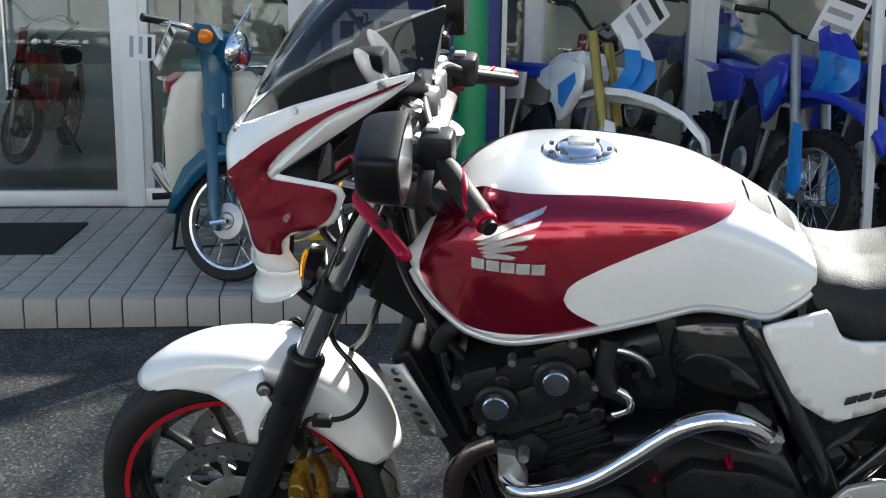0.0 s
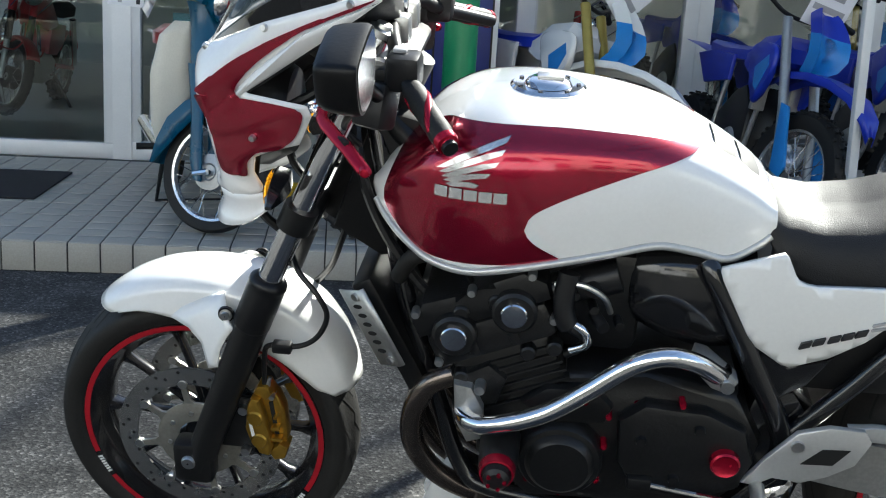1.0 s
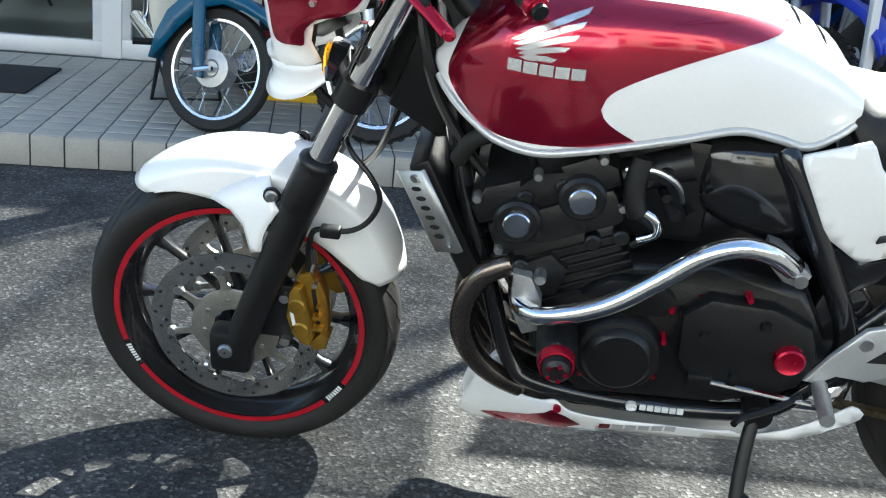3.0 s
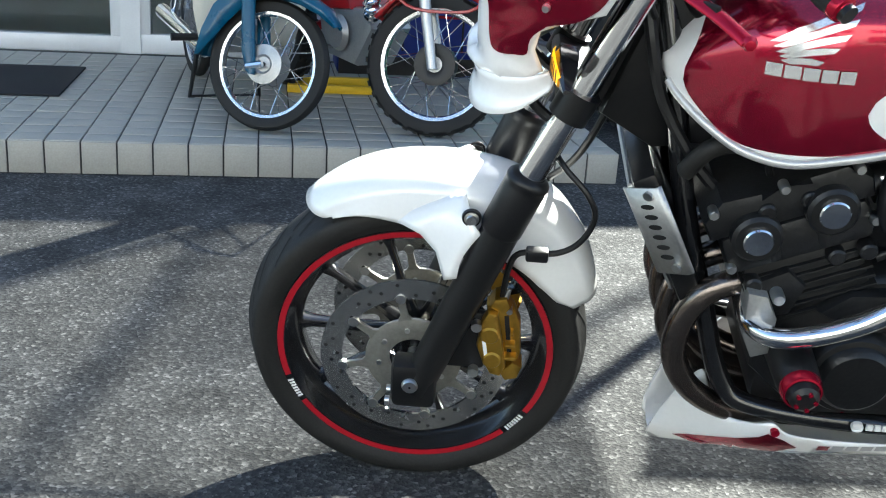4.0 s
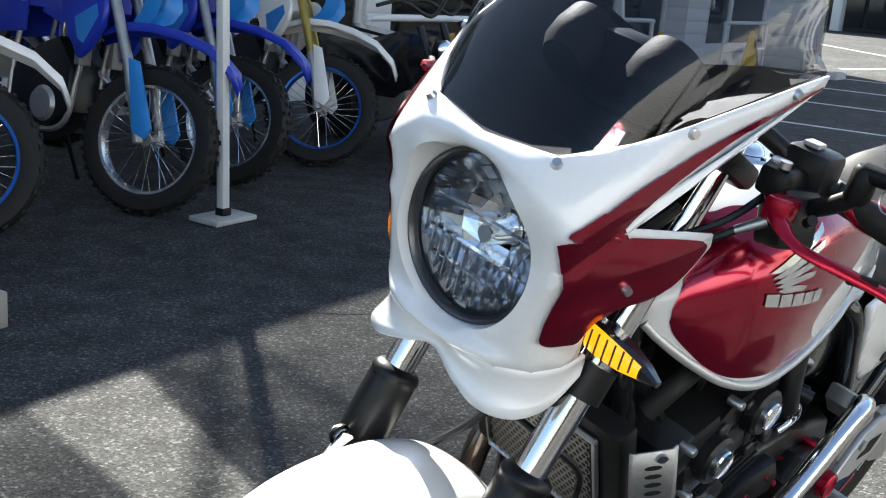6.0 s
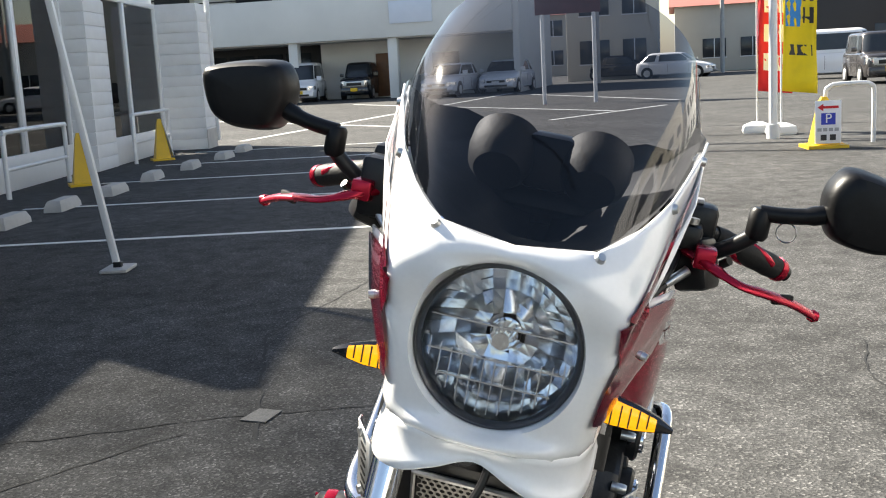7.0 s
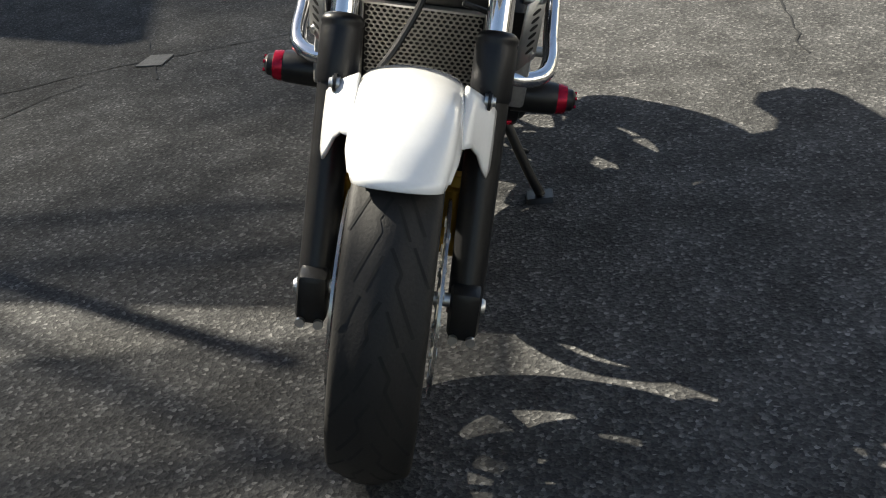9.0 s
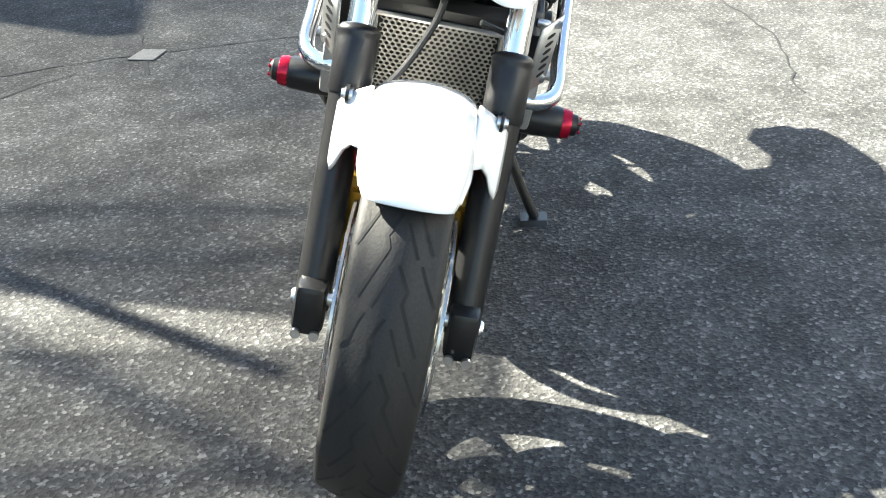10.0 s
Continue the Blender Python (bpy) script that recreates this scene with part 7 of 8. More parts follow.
def step_through(m):
    """A small step-through with a leg shield; nose along +x, front contact at the origin."""
    R = 0.24
    b = thing("step_through_motorcycle", m, "turquoise and cream step-through motorcycle with a red seat", "motorcycle")
    steer = 48
    turn, SM = steering(R, 0.32, steer)
    SH = SM @ Matrix.Translation((-0.01, 0, -0.065))
    wire_wheel(b, "front_wheel", (0, 0, R), R, 0.046, RIMS, 28, False, turn, 0.03, 0.072)
    wire_wheel(b, "rear_wheel", (-1.18, 0, R), R, 0.05, RIMS, 28, False, None, 0.03, 0.062)
    for s in (-1, 1):
        part("fork_leg", loft([[SM @ Vector((x + w_ * math.cos(q * math.pi / 6), s * 0.062 + 0.017 * math.sin(q * math.pi / 6), z)) for q in range(12)] for x, z, w_ in ((-0.030, 0.195, 0.010), (-0.036, 0.205, 0.020), (-0.06, 0.27, 0.028), (-0.10, 0.45, 0.028), (-0.135, 0.56, 0.032), (-0.16, 0.64, 0.036))]), TURQ, b, "", 60)
        part("fork_link", rod(SM @ Vector((-0.05, s * 0.075, 0.22)), SM @ Vector((0.01, s * 0.075, 0.24)), 0.012, seg=8), CHROME, b)
        part("leg_shield", loft([[Vector((x + 0.02 * (1 - f), s * (y0 + (y1 - y0) * f), z)) for f in (0, 0.35, 0.7, 1)] for x, z, y0, y1 in ((-0.22, 0.82, 0.045, 0.13), (-0.23, 0.76, 0.05, 0.19), (-0.24, 0.60, 0.055, 0.225), (-0.26, 0.42, 0.06, 0.22), (-0.30, 0.30, 0.07, 0.19), (-0.38, 0.24, 0.08, 0.16))], False, False), CREAM, b).modifiers.new("thickness", "SOLIDIFY").thickness = 0.006
        part("grip", rod(SH @ Vector((-0.30, s * 0.23, 1.02)), SH @ Vector((-0.34, s * 0.33, 1.01)), 0.016, seg=10), REDANO if s > 0 else RUBBER, b)
        part("indicator", lathe([(0.0, 0.028), (0.022, 0.02), (0.03, 0.0), (0.028, -0.02), (0.0, -0.024)], seg=16, m=SH @ pose(-0.19, s * 0.115, 1.0, 0, 0, -90)), mk("orange_lens", (0.75, 0.20, 0.01), 0.2, 0, 0.1, 40), b)
        part("mirror_stalk", tube(cr([SH @ Vector((-0.28, s * 0.17, 1.03)), SH @ Vector((-0.27, s * 0.22, 1.13)), SH @ Vector((-0.27, s * 0.27, 1.22))], 4), 0.005, 6), CHROME, b)
        part("rear_shock", rod((-1.17, s * 0.10, 0.27), (-1.08, s * 0.10, 0.60), 0.024, seg=10), CHROME, b)
        part("foot_peg", rod((-0.52, s * 0.10, 0.27), (-0.52, s * 0.25, 0.27), 0.015, seg=8), RUBBER, b)
    rows = []
    for x, z, w_, dp in ((0.25, 0.43, 0.030, 0.02), (0.20, 0.485, 0.055, 0.04), (0.10, 0.525, 0.064, 0.05), (0.0, 0.545, 0.066, 0.06), (-0.10, 0.54, 0.066, 0.085), (-0.18, 0.50, 0.064, 0.10), (-0.25, 0.42, 0.06, 0.10), (-0.285, 0.32, 0.055, 0.075), (-0.30, 0.22, 0.045, 0.03)):
        ax, az = -x, R - z
        n_ = Vector((ax, 0, az)).normalized()
        rows.append([SM @ (Vector((x, y * w_, z)) + n_ * d_) for y, d_ in ((-1, dp), (-1, dp * 0.5), (-0.95, 0.012), (-0.6, 0.002), (0, 0), (0.6, 0.002), (0.95, 0.012), (1, dp * 0.5), (1, dp))])
    part("front_mudguard", loft(rows, False, False), TURQ, b, "", 50).modifiers.new("thickness", "SOLIDIFY").thickness = 0.004
    part("head_tube_cover", loft([[SM @ Vector((x + w_ * math.cos(q * math.pi / 8), 1.08 * w_ * math.sin(q * math.pi / 8), z)) for q in range(16)] for x, z, w_ in ((-0.13, 0.58, 0.052), (-0.15, 0.63, 0.058), (-0.17, 0.70, 0.060), (-0.19, 0.78, 0.059), (-0.212, 0.85, 0.063), (-0.22, 0.88, 0.072))]), TURQ, b, "", 60)
    part("maker_plate", box((-0.006, -0.04, -0.03), (0.004, 0.04, 0.03), 0.002, SH @ pose(-0.115, 0, 0.77, 0, -14, 0)), PRINTW, b)
    part("bar_cover", loft([[SH @ Vector((x, y, z)) for x, z in ((-0.16, 0.94), (-0.14, 1.0), (-0.19, 1.05), (-0.27, 1.05), (-0.29, 0.97))] for y in (-0.10, -0.03, 0.03, 0.10)]), TURQ, b)
    part("headlamp_shell", lathe([(0.03, -0.09), (0.065, -0.05), (0.078, 0.0), (0.08, 0.02)], seg=28, m=SH @ pose(-0.13, 0, 0.97, 0, 0, -90)), TURQ, b)
    part("headlamp", lathe([(0.0, 0.03), (0.05, 0.024), (0.075, 0.008), (0.082, 0.0), (0.082, -0.012)], seg=28, m=SH @ pose(-0.105, 0, 0.97, 0, 0, -90)), CHROME, b)
    part("handlebar", tube(cr([SH @ Vector(p) for p in ((-0.33, -0.30, 1.01), (-0.26, -0.15, 1.02), (-0.24, 0, 1.0), (-0.26, 0.15, 1.02), (-0.33, 0.30, 1.01))], 5), 0.012, 10), CHROME, b)
    part("body", loft([[Vector((x, y * w_, z0 + z * (z1 - z0))) for y, z in ((-1, 0.15), (-0.95, 0.7), (-0.6, 1), (0.6, 1), (0.95, 0.7), (1, 0.15), (0.5, 0), (-0.5, 0))] for x, w_, z0, z1 in ((-0.28, 0.05, 0.48, 0.60), (-0.46, 0.055, 0.36, 0.50), (-0.62, 0.09, 0.34, 0.58), (-0.80, 0.12, 0.38, 0.70), (-1.05, 0.11, 0.48, 0.70), (-1.35, 0.07, 0.55, 0.66))]), TURQ, b)
    part("seat", loft([[Vector((x, y * w_, z0 + z * (z1 - z0))) for y, z in ((-1, 0), (-1, 0.6), (-0.6, 1), (0.6, 1), (1, 0.6), (1, 0))] for x, w_, z0, z1 in ((-0.62, 0.08, 0.68, 0.73), (-0.72, 0.12, 0.69, 0.78), (-0.95, 0.13, 0.69, 0.78), (-1.06, 0.11, 0.69, 0.75))]), TRED, b)
    part("engine", add_prism(bmesh.new(), [(-0.36, 0.34), (-0.40, 0.40), (-0.70, 0.38), (-0.78, 0.30), (-0.70, 0.20), (-0.44, 0.22)], -0.10, 0.10, 0.02), ALU, b)
    part("silencer", rod((-0.50, -0.12, 0.22), (-1.30, -0.13, 0.28), 0.03, 0.035, 14), CHROME, b)
    part("rear_rack", box((-1.42, -0.10, 0.72), (-1.08, 0.10, 0.735), 0.004), CHROME, b)
    part("centre_stand", tube([(-0.60, -0.12, 0.25), (-0.66, -0.15, 0.0), (-0.66, 0.15, 0.0), (-0.60, 0.12, 0.25)], 0.012, 8), BLACK, b)
    card(b, SH @ pose(-0.31, -0.20, 0.93, 10, 8, 115) @ Matrix.Scale(0.62, 4))
    card(b, SH @ pose(-0.36, -0.30, 0.90, 0, 80, 55) @ Matrix.Scale(0.5, 4))
    return b


step_through(at_shop(-1.285, 0.26, -74, 0.117, 0))


def red_trail(m):
    """A small red commuter trail bike with a heel-heavy chrome exhaust; nose along +x."""
    R = 0.265
    b = thing("red_trail_motorcycle", m, "small red trail motorcycle with a chromed exhaust shield", "motorcycle")
    steer = 44
    turn, SM = steering(R, 0.30, steer)
    wire_wheel(b, "front_wheel", (0, 0, R), R, 0.056, RIMS, 32, True, turn, 0.03, 0.078, BLACK)
    wire_wheel(b, "rear_wheel", (-1.18, 0, R), R, 0.08, RIMS, 28, True, None, 0.03, 0.07)
    for s in (-1, 1):
        y = s * 0.078
        part("fork_slider", rod(SM @ Vector((0.0, y, R - 0.02)), SM @ Vector((-0.075, y, R + 0.24)), 0.018, 0.022, 12), SILVER, b)
        part("fork_gaiter", rod(SM @ Vector((-0.075, y, R + 0.24)), SM @ Vector((-0.135, y, R + 0.44)), 0.027, 0.024, 12), RUBBER, b)
        part("fork_shroud", rod(SM @ Vector((-0.135, y, R + 0.44)), SM @ Vector((-0.20, y, R + 0.66)), 0.03, 0.03, 12), TRED, b)
        part("mudguard_stay", tube(cr([SM @ Vector((0.16, y * 1.0, 0.545)), SM @ Vector((0.10, y * 1.25, 0.47)), SM @ Vector((-0.10, y * 1.25, 0.45)), SM @ Vector((-0.19, y, 0.50))], 4), 0.006, 6), TRED, b)
        part("rear_shock", rod((-1.16, s * 0.11, 0.30), (-1.02, s * 0.11, 0.66), 0.027, seg=10), CHROME, b)
        part("carrier_bar", tube(cr([SM @ Vector((-0.18, s * 0.13, 0.86)), SM @ Vector((0.02, s * 0.13, 1.0)), SM @ Vector((0.16, s * 0.13, 1.06))], 4), 0.006, 6), CHROME, b)
        part("carrier_stay", rod(SM @ Vector((-0.14, s * 0.10, 0.72)), SM @ Vector((0.14, s * 0.12, 0.98)), 0.005, seg=6), CHROME, b)
        part("grip", rod(SM @ Vector((-0.33, s * 0.28, 1.08)), SM @ Vector((-0.36, s * 0.38, 1.07)), 0.016, seg=10), RUBBER, b)
        part("frame_tube", tube(cr([(-0.22, s * 0.03, 0.88), (-0.34, s * 0.05, 0.62), (-0.40, s * 0.08, 0.32), (-0.62, s * 0.09, 0.25), (-0.80, s * 0.09, 0.28)], 5), 0.014, 8), CHROME, b)
        part("swing_arm", rod((-0.72, s * 0.08, 0.32), (-1.20, s * 0.09, R), 0.018, seg=8), TRED, b)
    part("front_mudguard", loft([[SM @ Vector((rr_ * math.cos(a), y * 0.048, R + rr_ * math.sin(a))) for y, rr_ in ((-1, 0.275), (-1, 0.288), (-0.7, 0.297), (0, 0.302), (0.7, 0.297), (1, 0.288), (1, 0.275))] for a in np.linspace(radians(38), radians(152), 18)], False, False), TRED, b, "", 50).modifiers.new("thickness", "SOLIDIFY").thickness = 0.004
    part("headlamp_shell", lathe([(0.02, -0.10), (0.06, -0.07), (0.075, 0.0)], seg=24, m=SM @ pose(-0.06, 0, 0.86, 0, 0, -90)), TRED, b)
    part("headlamp", lathe([(0.0, 0.025), (0.05, 0.018), (0.075, 0.0), (0.078, -0.012)], seg=24, m=SM @ pose(-0.055, 0, 0.86, 0, 0, -90)), CHROME, b)
    part("carrier_top", tube([SM @ Vector(p) for p in ((-0.02, -0.13, 1.0), (0.16, -0.13, 1.06), (0.16, 0.13, 1.06), (-0.02, 0.13, 1.0))], 0.006, 6), CHROME, b)
    part("handlebar", tube(cr([SM @ Vector(p) for p in ((-0.35, -0.36, 1.07), (-0.28, -0.2, 1.09), (-0.22, 0, 1.0), (-0.28, 0.2, 1.09), (-0.35, 0.36, 1.07))], 5), 0.011, 10), CHROME, b)
    part("tank", loft([[Vector((x, y * w_, z0 + z * (z1 - z0))) for y, z in ((-0.8, 0), (-1, 0.4), (-0.7, 1), (0.7, 1), (1, 0.4), (0.8, 0))] for x, w_, z0, z1 in ((-0.22, 0.05, 0.70, 0.80), (-0.34, 0.10, 0.62, 0.84), (-0.50, 0.115, 0.58, 0.82), (-0.68, 0.10, 0.58, 0.72))]), TRED, b)
    part("side_panel", add_prism(bmesh.new(), [(-0.48, 0.60), (-0.44, 0.42), (-0.66, 0.40), (-0.82, 0.48), (-0.86, 0.62)], -0.115, 0.115, 0.015), TRED, b)
    part("seat", loft([[Vector((x, y * w_, z0 + z * (z1 - z0))) for y, z in ((-1, 0), (-1, 0.6), (-0.6, 1), (0.6, 1), (1, 0.6), (1, 0))] for x, w_, z0, z1 in ((-0.58, 0.08, 0.70, 0.78), (-0.70, 0.12, 0.68, 0.79), (-0.98, 0.13, 0.69, 0.80), (-1.08, 0.11, 0.72, 0.78))]), SEAT, b)
    part("engine", add_prism(bmesh.new(), [(-0.30, 0.36), (-0.34, 0.44), (-0.56, 0.42), (-0.70, 0.36), (-0.66, 0.22), (-0.42, 0.20)], -0.10, 0.10, 0.02), ALU, b)
    part("crank_cover", lathe([(0.0, -0.135), (0.06, -0.13), (0.075, -0.11)], (-0.52, 0, 0.32), 24), ALU, b)
    ex = cr([(-0.30, -0.10, 0.40), (-0.24, -0.14, 0.46), (-0.27, -0.16, 0.58), (-0.36, -0.165, 0.65), (-0.55, -0.17, 0.69), (-0.80, -0.17, 0.72), (-1.05, -0.17, 0.74)], 5)
    part("exhaust", tube(ex, [0.022] * 16 + [0.045] * 15, 12), STEEL, b)
    fine = cr(ex, 4)
    part("heat_shield", tube(fine[8:], [(0.036 if k < 56 else 0.053) - (0.007 if k % 4 < 2 else 0) for k in range(len(fine) - 8)], 12), CHROME, b, "ribbed chrome heat shield")
    part("rear_mudguard", loft([[Vector((-1.18 + 0.30 * math.cos(a), y * 0.065, R + 0.30 * math.sin(a) - 0.02 * y * y)) for y in (-1, -0.5, 0, 0.5, 1)] for a in np.linspace(0.6, 2.6, 9)], False, False), TRED, b)
    part("rear_rack", box((-1.40, -0.12, 0.80), (-1.05, 0.12, 0.815), 0.004), CHROME, b)
    part("side_stand", rod((-0.62, 0.10, 0.28), (-0.66, 0.26, 0.0), 0.011, seg=8), BLACK, b)
    return b


red_bike = red_trail(at_shop(-0.665, 0.25, -62, 0.117, 0))


def mini_bike(m):
    """A fat-tyred black mini motorcycle with twin round lamps."""
    R = 0.27
    b = thing("mini_motorcycle", m, "black fat-tyred mini motorcycle with twin round headlamps", "motorcycle")
    part("front_wheel", lathe([(0.11, -0.055), (0.17, -0.075), (0.24, -0.07), (R, -0.03), (R, 0.03), (0.24, 0.07), (0.17, 0.075), (0.11, 0.055)], (0, 0, R), 48), RUBBER, b)
    part("front_rim", lathe([(0.02, -0.05), (0.10, -0.04), (0.125, -0.058), (0.125, 0.058), (0.10, 0.04), (0.02, 0.05)], (0, 0, R), 32), BLACK, b)
    part("rear_wheel", lathe([(0.11, -0.06), (0.17, -0.08), (0.24, -0.075), (R, -0.035), (R, 0.035), (0.24, 0.075), (0.17, 0.08), (0.11, 0.06)], (-1.15, 0, R), 48), RUBBER, b)
    part("rear_rim", lathe([(0.02, -0.05), (0.10, -0.04), (0.125, -0.058), (0.125, 0.058), (0.10, 0.04), (0.02, 0.05)], (-1.15, 0, R), 32), BLACK, b)
    for s in (-1, 1):
        part("fork_leg", rod((0, s * 0.10, R), (-0.25, s * 0.10, 0.85), 0.024, seg=12), BLACK, b)
        lam = part("headlamp_shell", lathe([(0.02, -0.09), (0.055, -0.05), (0.06, 0.0)], seg=20, m=pose(-0.06, s * 0.068, 0.72, 0, 0, -90)), BLACK, b)
        part("headlamp_lens", lathe([(0.0, 0.02), (0.04, 0.014), (0.058, 0.0), (0.062, -0.008)], seg=20, m=pose(-0.058, s * 0.068, 0.72, 0, 0, -90)), REFLECT, lam)
    part("front_mudguard", loft([[Vector((0.32 * math.cos(a), y * 0.09, R + 0.32 * math.sin(a) - 0.02 * y * y)) for y in (-1, -0.5, 0, 0.5, 1)] for a in np.linspace(0.5, 2.4, 9)], False, False), BLACK, b)
    part("handlebar", tube(cr([(-0.36, -0.36, 0.98), (-0.30, -0.2, 1.0), (-0.25, 0, 0.9), (-0.30, 0.2, 1.0), (-0.36, 0.36, 0.98)], 5), 0.012, 10), BLACK, b)
    part("body", loft([[Vector((x, y * w_, z0 + z * (z1 - z0))) for y, z in ((-1, 0.1), (-1, 0.7), (-0.6, 1), (0.6, 1), (1, 0.7), (1, 0.1))] for x, w_, z0, z1 in ((-0.24, 0.06, 0.50, 0.78), (-0.45, 0.13, 0.34, 0.80), (-0.75, 0.13, 0.34, 0.72), (-1.2, 0.10, 0.55, 0.76))]), GLOSSBLACK, b)
    part("engine", add_prism(bmesh.new(), [(-0.36, 0.30), (-0.36, 0.44), (-0.66, 0.44), (-0.76, 0.34), (-0.64, 0.20)], -0.11, 0.11, 0.02), ALU, b)
    part("side_stand", rod((-0.55, 0.10, 0.28), (-0.58, 0.28, 0.0), 0.011, seg=8), BLACK, b)
    return b


mini = mini_bike(at_shop(4.28, 0.92, -98, 0, 5))
# machines in the showroom, behind the glass
for src, x, dy, hd in ((red_bike, 7.8, 1.0, -110), (white_trail, 8.9, 1.1, -80), (mini, 10.2, 0.9, -100), (red_bike, 11.2, 1.0, -70), (white_trail2, 12.3, 1.1, -95), (mini, 14.8, 0.9, -80), (red_bike, 15.8, 1.0, -105), (white_trail, 16.7, 1.1, -85)):
    copy_thing(src, at_shop(x, RY + dy - (0.62 if x < 14 else 0.85), hd, 0.10, 5))
copy_thing(mini, at_shop(3.70, 0.70, -100, 0, 5))
# machines inside, behind the glass
for k in range(16):
    x = 0.9 + 1.06 * k
    if 12.9 < x < 14.6:
        continue
    copy_thing((red_bike, white_trail2, white_trail)[k % 3], at_shop(x, 3.85 + 0.12 * math.sin(k * 2.3), -95 + 14 * math.sin(k * 1.7), 0.10, -6))
for k, x in enumerate((-4.1, -3.1, -1.3)):
    copy_thing((white_trail2, red_bike, white_trail)[k], at_shop(x, 3.6 + 0.2 * k, -80 - 12 * k, 0.10, -6))
# ---- far side: road, cars, buildings ----
WALLW = mk("far_white_render", (0.66, 0.65, 0.62), 0.8, 0, 0.1, 0.6)
WALLC = mk("far_cream_render", (0.50, 0.47, 0.41), 0.8, 0, 0.12, 0.6)
WALLD = mk("far_dark_cladding", (0.03, 0.03, 0.032), 0.7, 0, 0.2, 0.8)
ROOFR = mk("far_red_roof", (0.25, 0.08, 0.06), 0.7, 0, 0.2, 2)
WINDOW = mk("far_dark_window", (0.03, 0.035, 0.04), 0.15, 0, 0.3, 1.5)
CARW = mk("white_car_paint", (0.72, 0.72, 0.73), 0.25, 0, 0.03, 2, coat=0.6)
CARG = mk("dark_grey_car_paint", (0.05, 0.045, 0.045), 0.25, 0.2, 0.08, 2, coat=0.6)
CARK = mk("black_car_paint", (0.012, 0.013, 0.018), 0.2, 0, 0.08, 2, coat=0.6)
FLAGR = mk("red_banner_cloth", (0.62, 0.012, 0.02), 0.7, 0, 0.12, 8)
FLAGY = mk("yellow_banner_cloth", (0.78, 0.58, 0.01), 0.7, 0, 0.1, 8)
FLAGB = mk("blue_banner_print", (0.03, 0.24, 0.62), 0.7, 0, 0.1, 8)
LEAF = mk("dull_green_leaf", (0.05, 0.075, 0.03), 0.7, 0, 0.5, 4)


def house(name, x0, x1, y0, y1, h, material, label, wins, roof=None):
    """A block with windows let into the face towards the shop forecourt (x = x0)."""
    b = thing(name, pose(0, 0, 0), label, "building")
    part("wall", box((x0, y0, 0), (x1, y1, h), 0.03), material, b, "", 30)
    for ya, yb, za, zb in wins:
        w_ = part("window", box((x0 - 0.06, ya, za), (x0 + 0.02, yb, zb), 0.01), WINDOW, b, "", 30)
        part("window_frame", box((x0 - 0.09, ya - 0.06, za - 0.07), (x0 - 0.02, yb + 0.06, za), 0.01), ALW, w_)
        part("window_frame", box((x0 - 0.09, (ya + yb) / 2 - 0.03, za), (x0 - 0.055, (ya + yb) / 2 + 0.03, zb), 0.005), ALW, w_)
    if roof:
        part("roof", loft([[Vector((x, y, z)) for x, z in ((x0 - 0.4, h), ((x0 + x1) / 2, h + roof), (x1 + 0.4, h))] for y in (y0 - 0.4, y1 + 0.4)], True, True), ROOFR, b)
    else:
        part("parapet", box((x0 - 0.1, y0 - 0.1, h), (x1, y1 + 0.1, h + 0.25), 0.02), material, b)
    return b


# the balcony building across the side lot
hall = thing("balcony_building", pose(0, 0, 0), "long white two-storey building with a balcony and dark shop bays", "building")
part("upper_wall", box((50.5, 6.9, 2.9), (60, 40, 7.2), 0.03), WALLC, hall)
part("balcony_front", box((47.2, 6.6, 2.75), (47.5, 40, 4.75), 0.03), WALLW, hall)
part("balcony_floor", box((47.5, 6.6, 2.7), (50.6, 40, 2.95)), WALLW, hall)
part("roof", box((46.8, 6.4, 7.2), (60.2, 40.2, 7.5), 0.03), WALLW, hall)
part("ground_wall", box((50.0, 6.9, 0), (50.4, 16.5, 2.7), 0.02), WALLW, hall)
part("bay_wall", box((50.6, 16.5, 0), (51.0, 40, 2.7), 0.02), WALLD, hall)
part("end_wall", box((47.3, 6.3, 0), (60, 6.6, 7.2), 0.02), WALLW, hall)
for y in (12.2, 17.0, 21.6, 26.0, 31.0):
    part("column", box((47.4, y - 0.22, 0), (47.85, y + 0.22, 2.75), 0.02), WALLW, hall)
for k in range(10):
    part("shop_bay", box((50.5, 17.2 + 1.5 * k, 0.15), (50.58, 18.5 + 1.5 * k, 2.35), 0.01), WINDOW, hall)
for k in range(14):
    part("upper_window", box((50.42, 8.0 + 2.2 * k, 4.9), (50.52, 9.9 + 2.2 * k, 6.6), 0.01), WINDOW if k % 3 else WALLW, hall)
part("entrance_door", box((49.9, 12.6, 0.05), (50.02, 13.7, 2.1), 0.02), mk("brown_wood_door", (0.16, 0.07, 0.03), 0.5, 0, 0.25, 6), hall)
part("entrance_window", box((49.9, 9.6, 1.0), (50.02, 10.9, 2.0), 0.02), WINDOW, hall)
part("wall_sign", box((47.12, 10.2, 3.35), (47.2, 12.2, 4.35), 0.02), mk("pale_sign", (0.62, 0.66, 0.74), 0.5, 0, 0.05, 3), hall)
for s in (0, 1):
    part("balcony_rail", rod((47.35, 6.7, 4.85 + 0.25 * s), (47.35, 40, 4.85 + 0.25 * s), 0.03, seg=8), BLACK, hall)
for k in range(12):
    part("rail_post", rod((47.35, 7 + 3 * k, 4.7), (47.35, 7 + 3 * k, 5.1), 0.025, seg=6), BLACK, hall)

